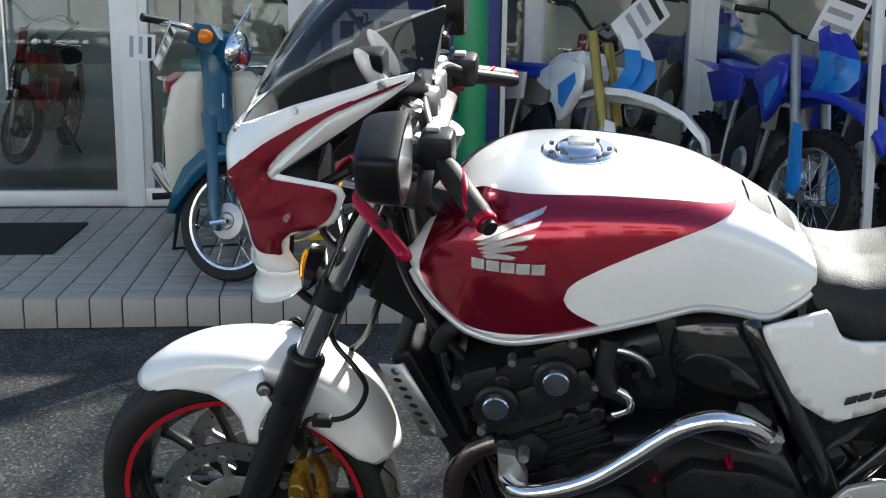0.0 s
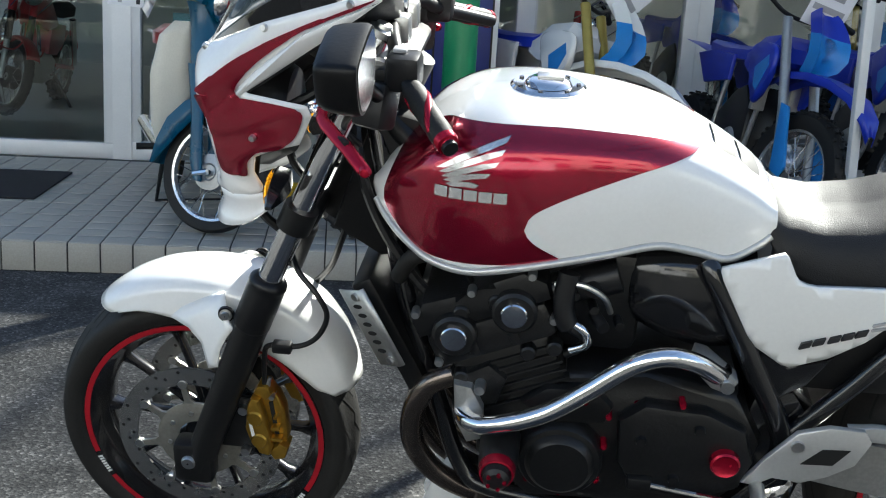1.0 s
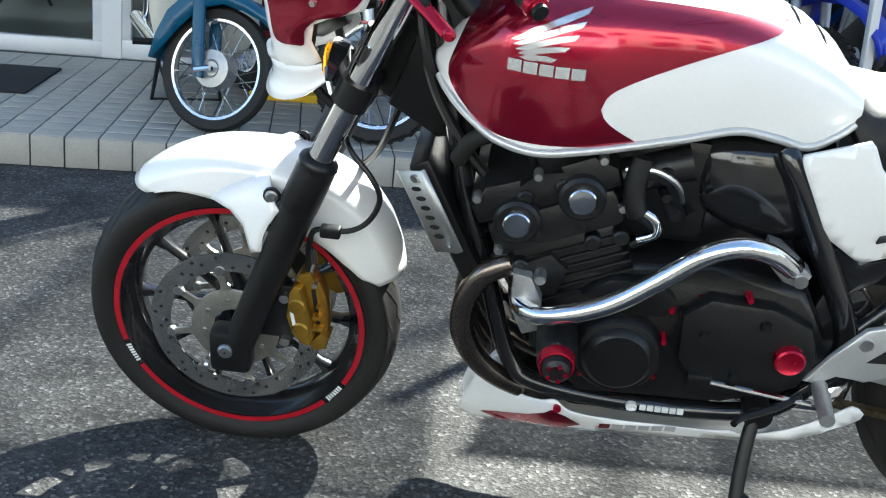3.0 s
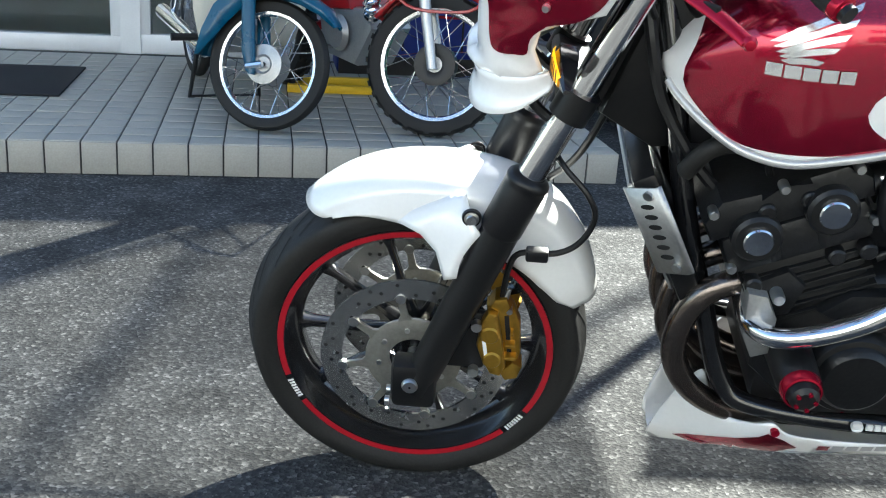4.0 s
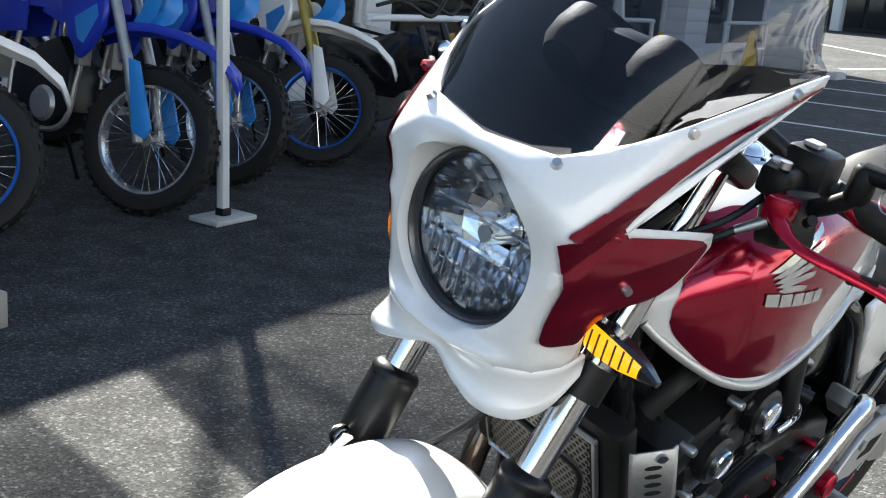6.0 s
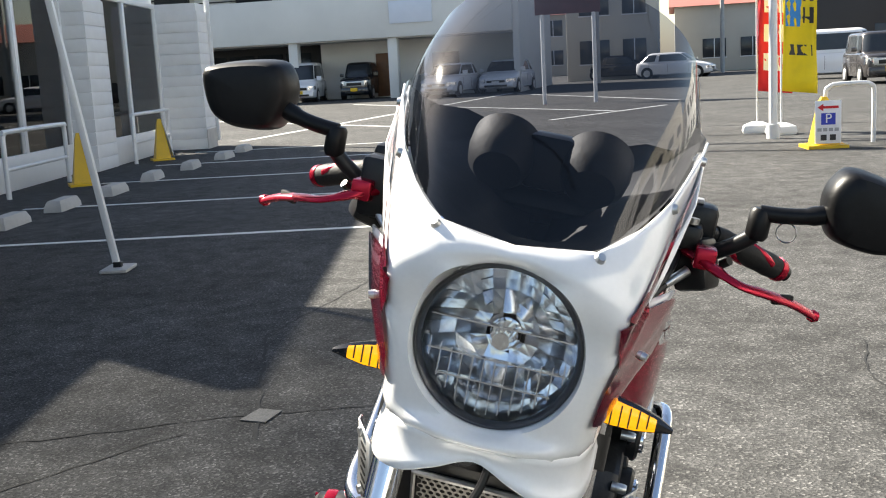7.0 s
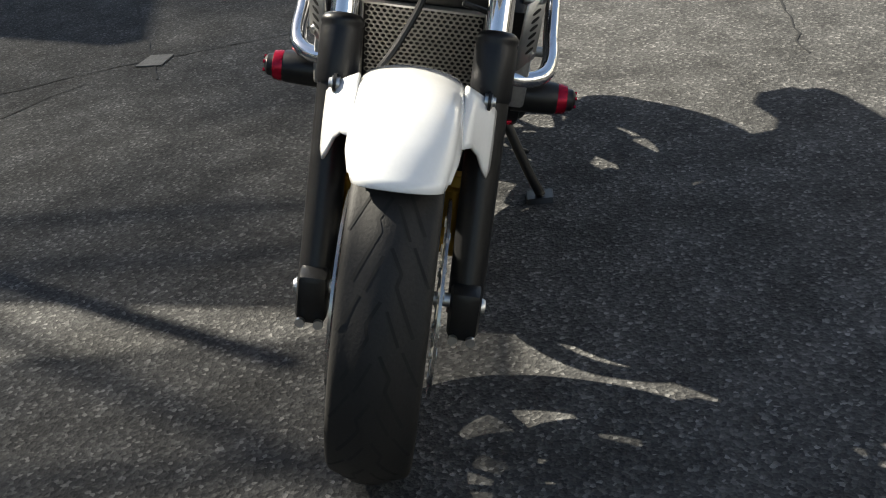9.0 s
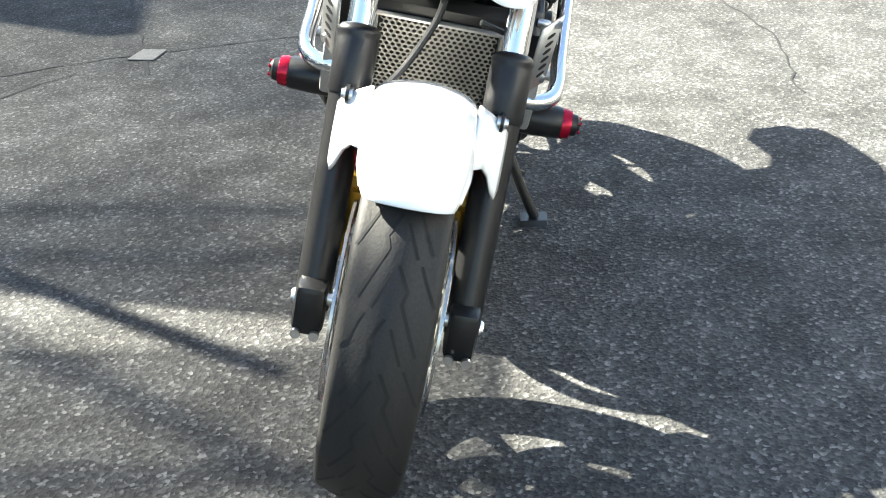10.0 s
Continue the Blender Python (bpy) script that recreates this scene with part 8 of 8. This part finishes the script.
house("grey_house", 66, 76, 0.5, 6.0, 6.8, WALLC, "grey rendered house behind the lot", [(1.2, 2.6, 1.0, 2.4), (3.4, 5.2, 1.0, 2.4), (1.2, 2.6, 3.9, 5.3), (3.4, 5.2, 3.9, 5.3)], 1.4)
house("low_house", 78, 90, -7.5, -0.5, 4.6, WALLC, "low house with a red-brown roof", [(-6.6, -5.0, 1.0, 2.3), (-4.0, -2.4, 1.0, 2.3)], 1.6)
house("dark_house", 52, 60, -11.2, -6.2, 6.5, WALLD, "two-storey house clad in black boards", [(-8.4, -7.4, 3.6, 4.5), (-10.6, -9.4, 1.0, 2.2)])
house("white_house", 46, 56, -24, -12.6, 3.1, WALLW, "white clapboard house with a porch", [(-16.8, -15.9, 1.7, 2.4), (-20.5, -18.9, 1.0, 2.3)], 1.5)
porch = thing("porch", pose(0, 0, 0), "white porch with posts before the house", "porch")
part("slab", box((43.2, -15.6, 0), (46, -12.6, 0.5), 0.02), CONC, porch)
part("canopy", box((43.0, -15.7, 2.75), (46, -12.4, 3.0), 0.02), WALLW, porch)
for y in (-15.4, -14.0, -12.7):
    part("post", box((43.2, y - 0.09, 0.5), (43.38, y + 0.09, 2.75), 0.01), WALLW, porch)
for k, (y0, y1, h) in enumerate(((-70, -55, 6), (-52, -40, 5), (-38, -26, 7), (42, 60, 6.5), (8, 16, 5.5), (18, 34, 7))):
    house("far_house", 95 + 4 * (k % 3), 108, y0, y1, h, WALLW if k % 2 else WALLC, "distant pale house across the road", [(y0 + 1.5, y0 + 3.2, 1, 2.3), (y0 + 5, y0 + 7, 1, 2.3), (y0 + 1.5, y0 + 3.2, 3.6, 5), (y0 + 5, y0 + 7, 3.6, 5)], 1.5)
# unseen blocks behind the viewer, added to bounce sunlight onto the bike's left side
for name, x0, x1, y, h, mat_, lab in (("bounce_block_left", -24, -6.5, -15.0, 6.4, WALLW, "unseen white two-storey block, added to bounce sunlight"), ("bounce_block_mid", -5.0, 13.0, -16.5, 7.4, WALLC, "unseen pale rendered block, added to bounce sunlight"), ("bounce_block_right", 15.0, 31.0, -15.5, 5.6, WALLW, "unseen white low block, added to bounce sunlight")):
    st_b = thing(name, pose(0, 0, 0), lab, "building")
    part("wall", box((x0, y - 9, 0), (x1, y, h), 0.03), mat_, st_b, "", 30)
    part("parapet", box((x0 - 0.1, y - 9, h), (x1 + 0.1, y + 0.1, h + 0.3), 0.02), mat_, st_b)
    n_w = int((x1 - x0) / 3.6)
    for k in range(n_w):
        xa = x0 + 0.9 + 3.5 * k
        for za, zb in ((0.5, 2.3), (3.7, 5.0)):
            w_ = part("window", box((xa, y - 0.03, za), (xa + 1.9, y + 0.03, zb), 0.01), WINDOW, st_b, "", 30)
            part("window_frame", box((xa - 0.06, y, za - 0.08), (xa + 1.96, y + 0.09, za), 0.01), ALW, w_)
# a low ridge of hills; distance haze is painted into their blue-grey colour
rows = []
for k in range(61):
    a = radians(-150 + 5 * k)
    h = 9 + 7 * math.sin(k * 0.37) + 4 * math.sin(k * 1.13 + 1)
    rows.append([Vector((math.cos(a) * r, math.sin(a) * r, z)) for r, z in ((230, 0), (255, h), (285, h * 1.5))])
tagged(part("backdrop_hills", loft(rows, False, False), mk("haze_painted_hills", (0.22, 0.26, 0.30), 0.9, 0, 0.15, 0.02), None, "wooded hills, distance haze painted into their colour"), "", "hills", "", "structure")


def car(name, m, paint, label, L, W, H, kind="hatch"):
    """A parked car, nose along -x: rounded body, cabin with its panes, lamps, plate and wheels."""
    c = thing(name, m, label, "car", "parked cars")
    belt = {"hatch": 0.62, "van": 0.53, "box": 0.60}[kind] * H
    nose = {"hatch": 0.46, "van": 0.44, "box": 0.54}[kind] * H
    c0, c1, c2, c3 = {"hatch": (0.86, 1.72, L - 0.72, L - 0.08), "van": (0.36, 1.02, L - 0.14, L - 0.03), "box": (0.82, 1.12, L - 0.16, L - 0.04)}[kind]
    stations = []
    for x, w_, zb, zt in ((0.0, 0.70, 0.30, nose * 0.86), (0.04, 0.84, 0.24, nose * 0.95), (0.14, 0.94, 0.21, nose * 1.02), (0.34, 0.99, 0.20, nose + (belt - nose) * 0.45),
                          (c0 + 0.06, 1.0, 0.20, belt), (L * 0.55, 1.0, 0.20, belt * 1.01), (L - 0.34, 0.985, 0.20, belt * 1.02), (L - 0.08, 0.93, 0.24, belt), (L, 0.80, 0.32, belt * 0.86)):
        hw, mid = w_ * W / 2, zb + (zt - zb) * 0.55
        half = [(0.0, zb), (hw * 0.88, zb), (hw * 0.97, zb + 0.05), (hw * 0.99, mid - 0.12), (hw, mid), (hw * 0.985, zt - 0.10), (hw * 0.94, zt - 0.03), (hw * 0.84, zt), (hw * 0.45, zt + 0.015)]
        stations.append([Vector((x, y, z)) for y, z in half] + [Vector((x, 0, zt + 0.02))] + [Vector((x, -y, z)) for y, z in half[:0:-1]])
    part("body", loft(stations), paint, c, "", 50)

    def cab(th, f, grow=0.0):
        """A point of the cabin: th round its plan, f from the belt to the roof."""
        g = f ** 1.15
        xa, xb = c0 + (c1 - c0) * g, c3 + (c2 - c3) * g
        hw = W / 2 * (0.955 - 0.155 * g)
        ct, st = math.cos(th), math.sin(th)
        return Vector(((xa + xb) / 2 + ((xb - xa) / 2 + grow) * math.copysign(abs(ct) ** 0.42, ct), (hw + grow) * math.copysign(abs(st) ** 0.42, st), belt - 0.02 + (H - belt) * f))

    turn = [2 * math.pi * k / 48 for k in range(48)]
    levels = [[cab(th, f) for th in turn] for f in (0, 0.3, 0.6, 0.86)]
    for inset, f in ((0.03, 0.95), (0.10, 1.0), (0.35, 1.02)):
        levels.append([cab(th, f, -inset) for th in turn])
    part("cabin", loft(levels), paint, c, "", 50)

    def pane(nm, t0, t1, f0, f1):
        part(nm, loft([[cab(radians(t0 + (t1 - t0) * k / 10), f, 0.008) for k in range(11)] for f in np.linspace(f0, f1, 5)], False, False), WINDOW, c, "", 60)

    pane("windscreen", 180 - 43, 180 + 43, 0.10, 0.86)
    pane("rear_window", -40, 40, 0.25, 0.84)
    for s in (-1, 1):
        pane("side_window", s * 50, s * 84, 0.14, 0.82)
        pane("side_window", s * 88, s * 131, 0.14, 0.82)
        for x in (0.72, L - 0.68):
            # flat black disc stands for the shade in the wheel opening
            part("wheel_arch", lathe([(0.0, s * 0.0), (0.345, s * 0.0), (0.345, -s * 0.05)], (x, s * (W / 2 + 0.003), 0.31), 28), PLASTIC, c)
            wh = part("wheel", lathe([(0.0, -0.10), (0.19, -0.10), (0.26, -0.095), (0.29, -0.07), (0.295, 0.0), (0.29, 0.07), (0.26, 0.095), (0.19, 0.10), (0.0, 0.1)], (x, s * (W / 2 - 0.085), 0.295), 28), RUBBER, c)
            part("rim", lathe([(0.0, s * 0.106), (0.05, s * 0.108), (0.14, s * 0.103), (0.18, s * 0.112), (0.195, s * 0.10)], (x, s * (W / 2 - 0.085), 0.295), 24), SILVER, wh)
        part("headlamp", loft([[Vector((x, s * y, z)) for z in (nose * 0.70, nose * 0.74, nose * 0.88, nose * 0.92)] for x, y in ((-0.012, W * 0.27), (0.0, W * 0.34), (0.035, W * 0.405), (0.12, W * 0.462), (0.26, W * 0.487))], False, False), REFLECT, c)
        part("door_mirror", box((c0 + 0.30, s * W * 0.5 - 0.01, belt + 0.03), (c0 + 0.42, s * W * 0.5 + 0.16 * s + 0.01, belt + 0.17), 0.03), paint, c)
        for x in (c0 + 0.34, L * 0.56, L - 0.80):
            part("door_seam", box((x, s * W * 0.5 - 0.004, 0.36), (x + 0.012, s * W * 0.5 + 0.003, belt - 0.12), 0), PLASTIC, c)
        for x in (L * 0.50, L - 0.95):
            part("door_handle", box((x, s * W * 0.492 - 0.012, belt - 0.17), (x + 0.14, s * W * 0.492 + 0.018, belt - 0.14), 0.006), paint, c)
    if kind == "box":
        part("front_panel", box((-0.018, -W * 0.33, nose * 0.66), (0.05, W * 0.33, nose * 0.90), 0.012), SILVER, c)
    part("grille", box((-0.030, -W * 0.24, nose * 0.69), (0.05, W * 0.24, nose * 0.84), 0.02), PLASTIC, c)
    part("bumper", box((-0.05, -W * 0.44, 0.26), (0.20, W * 0.44, nose * 0.60), 0.06), paint, c)
    part("lower_grille", box((-0.060, -W * 0.30, 0.29), (0.1, W * 0.30, 0.38), 0.015), PLASTIC, c)
    part("number_plate", box((-0.072, -0.17, 0.39), (-0.052, 0.17, 0.54), 0.004), YEL if kind != "hatch" else PRINTW, c, "plain number plate")
    return c


car("black_boxy_car", pose(35.2, -7.05, 0, 0, 0, 4), CARG, "dark boxy small car standing on the road", 3.5, 1.55, 1.68, "box")
car("white_minivan", pose(46.6, 16.55, 0, 0, 0, 8), CARW, "white minivan parked under the balcony", 3.4, 1.5, 1.85, "van")
car("white_hatchback", pose(44.5, 9.6, 0, 0, 0, -8), CARW, "white hatchback parked by the entrance", 4.0, 1.7, 1.46)
car("white_estate", pose(46.3, 7.3, 0, 0, 0, -6), CARW, "pale estate car parked by the entrance", 4.3, 1.75, 1.5)
car("black_hatchback", pose(37.5, -12.6, 0, 0, 0, 16), CARK, "black hatchback parked before the white house", 4.1, 1.7, 1.52)
car("black_minivan", pose(47.6, 14.2, 0, 0, 0, 4), CARK, "black minivan parked under the balcony", 3.4, 1.5, 1.75, "box")
car("white_saloon", pose(62, -2.6, 0, 0, 0, 75), CARW, "white saloon parked across the road", 4.3, 1.7, 1.45)
car("dark_saloon", pose(66, 0.6, 0, 0, 0, 78), CARK, "dark saloon parked across the road", 4.3, 1.7, 1.45)
car("white_van", pose(44.5, -8.8, 0, 0, 0, 80), CARW, "white van parked beyond the road", 4.4, 1.7, 1.95, "van")

# road markings
for x0, y0, x1, y1 in ((20, 3.5, 34, 18), (25, 1.0, 40, 12), (30, -0.5, 44, 6), (19, 8, 46, 6.5), (22, 2.2, 27, -0.2)):
    d = Vector((x1 - x0, y1 - y0, 0))
    n = Vector((-d.y, d.x, 0)).normalized() * 0.07
    bm = bmesh.new()
    bm.faces.new([bm.verts.new(Vector((x, y, 0.004)) + s * n) for x, y, s in ((x0, y0, -1), (x1, y1, -1), (x1, y1, 1), (x0, y0, 1))])
    tagged(part("road_line", bm, LINEW, None, "worn white line on the side lot", 0), "", "line", "", "structure")
joint = tagged(part("pavement_edge", box((0, -0.035, 0.0), (5.2, 0.035, 0.004)), mk("worn_pale_joint", (0.11, 0.108, 0.104), 0.85, 0, 0.45, 6, 0.5, 120), None, "worn pale joint where the road meets the forecourt", 0), "", "joint", "", "structure")
joint.matrix_basis = pose(6.2, -3.04, 0, 0, 0, -4)

# parking sign, banners, hoop
ps = thing("parking_sign", pose(12.9, -2.2, 0, 0, 0, -82), "white parking sign on a yellow cone base", "sign")
part("base", loft([[Vector((a * w_, b * w_, z)) for a, b in ((-1, -1), (1, -1), (1, 1), (-1, 1))] for z, w_ in ((0, 0.24), (0.04, 0.24), (0.05, 0.15), (0.56, 0.06), (0.62, 0.03))]), YEL, ps)
pn = part("panel", box((-0.155, -0.20, 0.06), (0.155, -0.185, 0.58), 0.004), PAPER, ps)
part("blue_square", box((-0.085, -0.205, 0.29), (0.085, -0.201, 0.43), 0), BLUEL, pn)
part("arrow", prism([(-0.13, 0.50), (-0.06, 0.545), (-0.06, 0.515), (0.12, 0.515), (0.12, 0.485), (-0.06, 0.485), (-0.06, 0.455)], -0.205, -0.201), FLAGR, pn)
for k in range(4):
    part("lettering_bar", box((-0.13 + 0.068 * k, -0.205, 0.21), (-0.08 + 0.068 * k, -0.201, 0.25), 0), PRINTG, pn)
for k in range(2):
    part("lettering_bar", box((-0.09 + 0.11 * k, -0.205, 0.10), (-0.02 + 0.11 * k, -0.201, 0.17), 0), PRINTK, pn)
txt = bpy.data.curves.new("letter", "FONT")
txt.body, txt.size, txt.align_x, txt.align_y, txt.extrude = "P", 0.16, "CENTER", "CENTER", 0.001
tmp = bpy.data.objects.new("letter", txt)
tme = bpy.data.meshes.new_from_object(tmp)
tme.materials.append(PRINTW)
lt = new("letter", tme)
lt.parent, lt.matrix_basis = pn, pose(0, -0.207, 0.36, 90, 0, 0)
bpy.data.objects.remove(tmp)
hoop = thing("bent_tube_hoop", pose(13.3, -2.45, 0, 0, 0, -70), "white bent-tube guard hoop", "rail")
part("tube", tube(cr([(-0.2, 0, 0), (-0.2, 0, 0.62), (-0.15, 0, 0.72), (-0.05, 0, 0.75), (0.3, 0, 0.75), (0.42, 0, 0.72), (0.45, 0, 0.62), (0.45, 0, 0)], 4), 0.03, 12), GALV, hoop)


def banner(m, cloth, label, marks):
    b = thing("banner", m, label, "banner", "promotional banners")
    part("pole", rod((0, 0, 0.05), (0, 0, 3.2), 0.014, seg=10), GALV, b)
    part("arm", rod((0, 0, 3.1), (0.5, 0, 3.1), 0.01, seg=8), GALV, b)
    part("water_base", loft([[Vector((x * w_ * 1.4, y * w_, z)) for x, y in ((-1, -0.5), (-0.5, -1), (0.5, -1), (1, -0.5), (1, 0.5), (0.5, 1), (-0.5, 1), (-1, 0.5))] for z, w_ in ((0, 0.14), (0.04, 0.155), (0.12, 0.14), (0.17, 0.06))]), PRINTW, b)
    rows_ = []
    for k in range(15):
        z = 3.08 - 2.45 * k / 14
        wv = 0.07 * math.sin(k * 0.8) * (k / 14)
        rows_.append([Vector((x, wv * (x * 2.2) + 0.05 * math.sin(x * 12 + k * 0.5), z - 0.12 * x * (k / 14))) for x in np.linspace(0.02, 0.5, 7)])
    cl = part("cloth", loft(rows_, False, False), cloth, b)
    cl.modifiers.new("thickness", "SOLIDIFY").thickness = 0.003
    for x0, x1, z0, z1, mt in marks:
        part("print_patch", loft([[Vector((x, 0.05 * math.sin(x * 12 + (3.08 - z) / 2.45 * 14 * 0.5) + 0.07 * math.sin((3.08 - z) / 2.45 * 14 * 0.8) * ((3.08 - z) / 2.45) * x * 2.2 - 0.006, z - 0.12 * x * ((3.08 - z) / 2.45))) for x in np.linspace(x0, x1, 4)] for z in np.linspace(z1, z0, 6)], False, False), mt, cl)
    return b


banner(pose(15.8, -1.62, 0, 0, 0, -86), FLAGR, "red promotional banner on a white pole", [(0.1, 0.42, 2.2 - 0.42 * k, 2.45 - 0.42 * k, PRINTW) for k in range(4)])
banner(pose(15.3, -1.92, 0, 0, 0, -80), FLAGY, "yellow promotional banner on a white pole", [(0.05, 0.30, 1.55, 2.5, FLAGB), (0.30, 0.46, 1.9, 2.15, PRINTK), (0.30, 0.46, 1.6, 1.82, PRINTK), (0.12, 0.44, 1.15, 1.3, PRINTK)])
banner(pose(36.0, -9.7, 0, 0, 0, -86), PRINTW, "orange and white banner before the white house", [(0.03, 0.48, 1.9, 2.9, mk("orange_print", (0.72, 0.13, 0.02), 0.6, 0, 0.1, 6))])
banner(pose(36.4, -10.7, 0, 0, 0, -80), PRINTW, "plain white banner before the white house", [(0.30, 0.44, 0.95, 1.2, FLAGR)])
for y in (-9.25, -11.2):
    gp = thing("gate_post", pose(40.0, y, 0), "tall white gate post by the house", "post", "gate posts")
    part("shaft", box((-0.18, -0.18, 0), (0.18, 0.18, 4.6), 0.02), WALLW, gp)
    part("cap", box((-0.22, -0.22, 4.602), (0.22, 0.22, 4.72), 0.02), WALLW, gp)
lp = thing("lamp_post", pose(14.6, -1.75, 0), "pale steel lamp post by the road", "post")
part("shaft", rod((0, 0, 0), (0, 0, 7), 0.06, 0.05, 14), GALV, lp)
part("foot", rod((0, 0, 0), (0, 0, 0.2), 0.09, seg=14), GALV, lp)
for x, y, h in ((41, -9.4, 8), (58, 3.6, 9), (72, -3.5, 9), (54, -11.8, 8), (88, -12, 9)):
    up = thing("utility_pole", pose(x, y, 0), "grey concrete utility pole with cross arms", "pole", "utility poles")
    part("shaft", rod((0, 0, 0), (0, 0, h), 0.15, 0.11, 14), CONC, up)
    for z in (h - 0.5, h - 1.1):
        part("cross_arm", box((-0.04, -0.8, z), (0.04, 0.8, z + 0.08), 0.01), STEEL, up)
sg = thing("lot_sign", pose(31, 2.6, 0, 0, 0, 3), "dark roadside sign board with an arrow on posts", "sign")
for y in (-0.75, 0.75):
    part("leg", rod((0, y, 0), (0, y, 4.6), 0.06, seg=10), GALV, sg)
part("board", box((-0.06, -0.95, 2.6), (0.06, 0.95, 4.7), 0.02), mk("dark_red_sign", (0.09, 0.03, 0.035), 0.5, 0, 0.4, 3), sg)
part("arrow_panel", box((-0.075, -0.90, 3.25), (-0.062, 0.90, 3.75), 0.0), PRINTW, sg)
part("arrow", prism([(-0.35, 0.0), (-0.1, 0.17), (-0.1, 0.05), (0.3, 0.05), (0.3, -0.05), (-0.1, -0.05), (-0.1, -0.17)], -0.082, -0.077, 0, pose(0, 0.3, 3.5, 0, 0, -90)), FLAGR, sg)
part("letter_bar", box((-0.082, -0.65, 3.33), (-0.077, -0.35, 3.67), 0), FLAGR, sg)

# planting along the forecourt's far edge, and the houses behind it
hedge = bmesh.new()
rnd = random.Random(11)
for k in range(2600):
    x, y = rnd.uniform(-14, 14), -11 + rnd.gauss(0, 0.55)
    z = abs(rnd.gauss(0.7, 0.45)) * (1 + 0.4 * math.sin(x * 1.3))
    s_ = rnd.uniform(0.06, 0.16)
    q = Euler((rnd.uniform(0, 6), rnd.uniform(0, 6), rnd.uniform(0, 6))).to_matrix()
    hedge.faces.new([hedge.verts.new(Vector((x, y, z)) + q @ Vector(p) * s_) for p in ((-1, 0, 0), (0, -0.4, 0.1), (1, 0, 0), (0, 0.4, 0.1))])
tagged(part("hedge", hedge, LEAF, None, "loose dark green hedge across the road", 0), "", "hedge", "", "stuff")
# a box truck standing at the roadside behind the viewer, seen as a reflection in the shop door
truck = thing("box_truck", pose(-4.6, -6.4, 0), "white box truck parked at the roadside", "truck")
part("cargo_box", box((0, 0, 0.85), (4.2, 1.9, 2.85), 0.03), CARW, truck)
part("chassis", box((0.05, 0.35, 0.5), (6.1, 1.55, 0.72), 0.02), BLACK, truck)
for k in range(8):
    part("side_rib", box((0.25 + 0.52 * k, 1.902, 0.95), (0.30 + 0.52 * k, 1.925, 2.75), 0.004), ALW, truck)
part("lower_rail", box((0.02, 1.902, 0.86), (4.18, 1.93, 0.94), 0.006), STEEL, truck)
part("cab", loft([[Vector((x, y, z)) for x, z in ((4.35, 0.55), (4.35, 2.0), (4.5, 2.1), (5.45, 2.08), (5.95, 1.35), (6.1, 1.2), (6.12, 0.5))] for y in (0.05, 0.12, 1.78, 1.85)]), CARW, truck)
part("cab_window", prism([(4.75, 1.3), (4.75, 1.92), (5.35, 1.92), (5.75, 1.3)], 1.852, 1.862), WINDOW, truck)
for x in (0.9, 5.3):
    for y in (0.12, 1.62):
        part("wheel", lathe([(0.0, -0.12), (0.22, -0.12), (0.36, -0.10), (0.38, 0.0), (0.36, 0.10), (0.22, 0.12), (0.0, 0.12)], (x, y + 0.08, 0.38), 28), RUBBER, truck)
# unseen overhead cables, added for the soft shadows across forecourt and road
for (x0, y0), (x1, y1), h, r in SHADOW_CABLES:
    a, b_ = Vector((x0, y0, 0)) + SUN_TO * (h / SUN_TO.z), Vector((x1, y1, 0)) + SUN_TO * (h / SUN_TO.z)
    d = (b_ - a).normalized()
    c = thing("shadow_cable", pose(0, 0, 0), "unseen black cable, added to cast a soft shadow band", "cable", "overhead cables")
    part("strand", tube([a - d * (14 if h < 8 else 2), a, b_, b_ + d * 14], r, 8), BLACK, c)
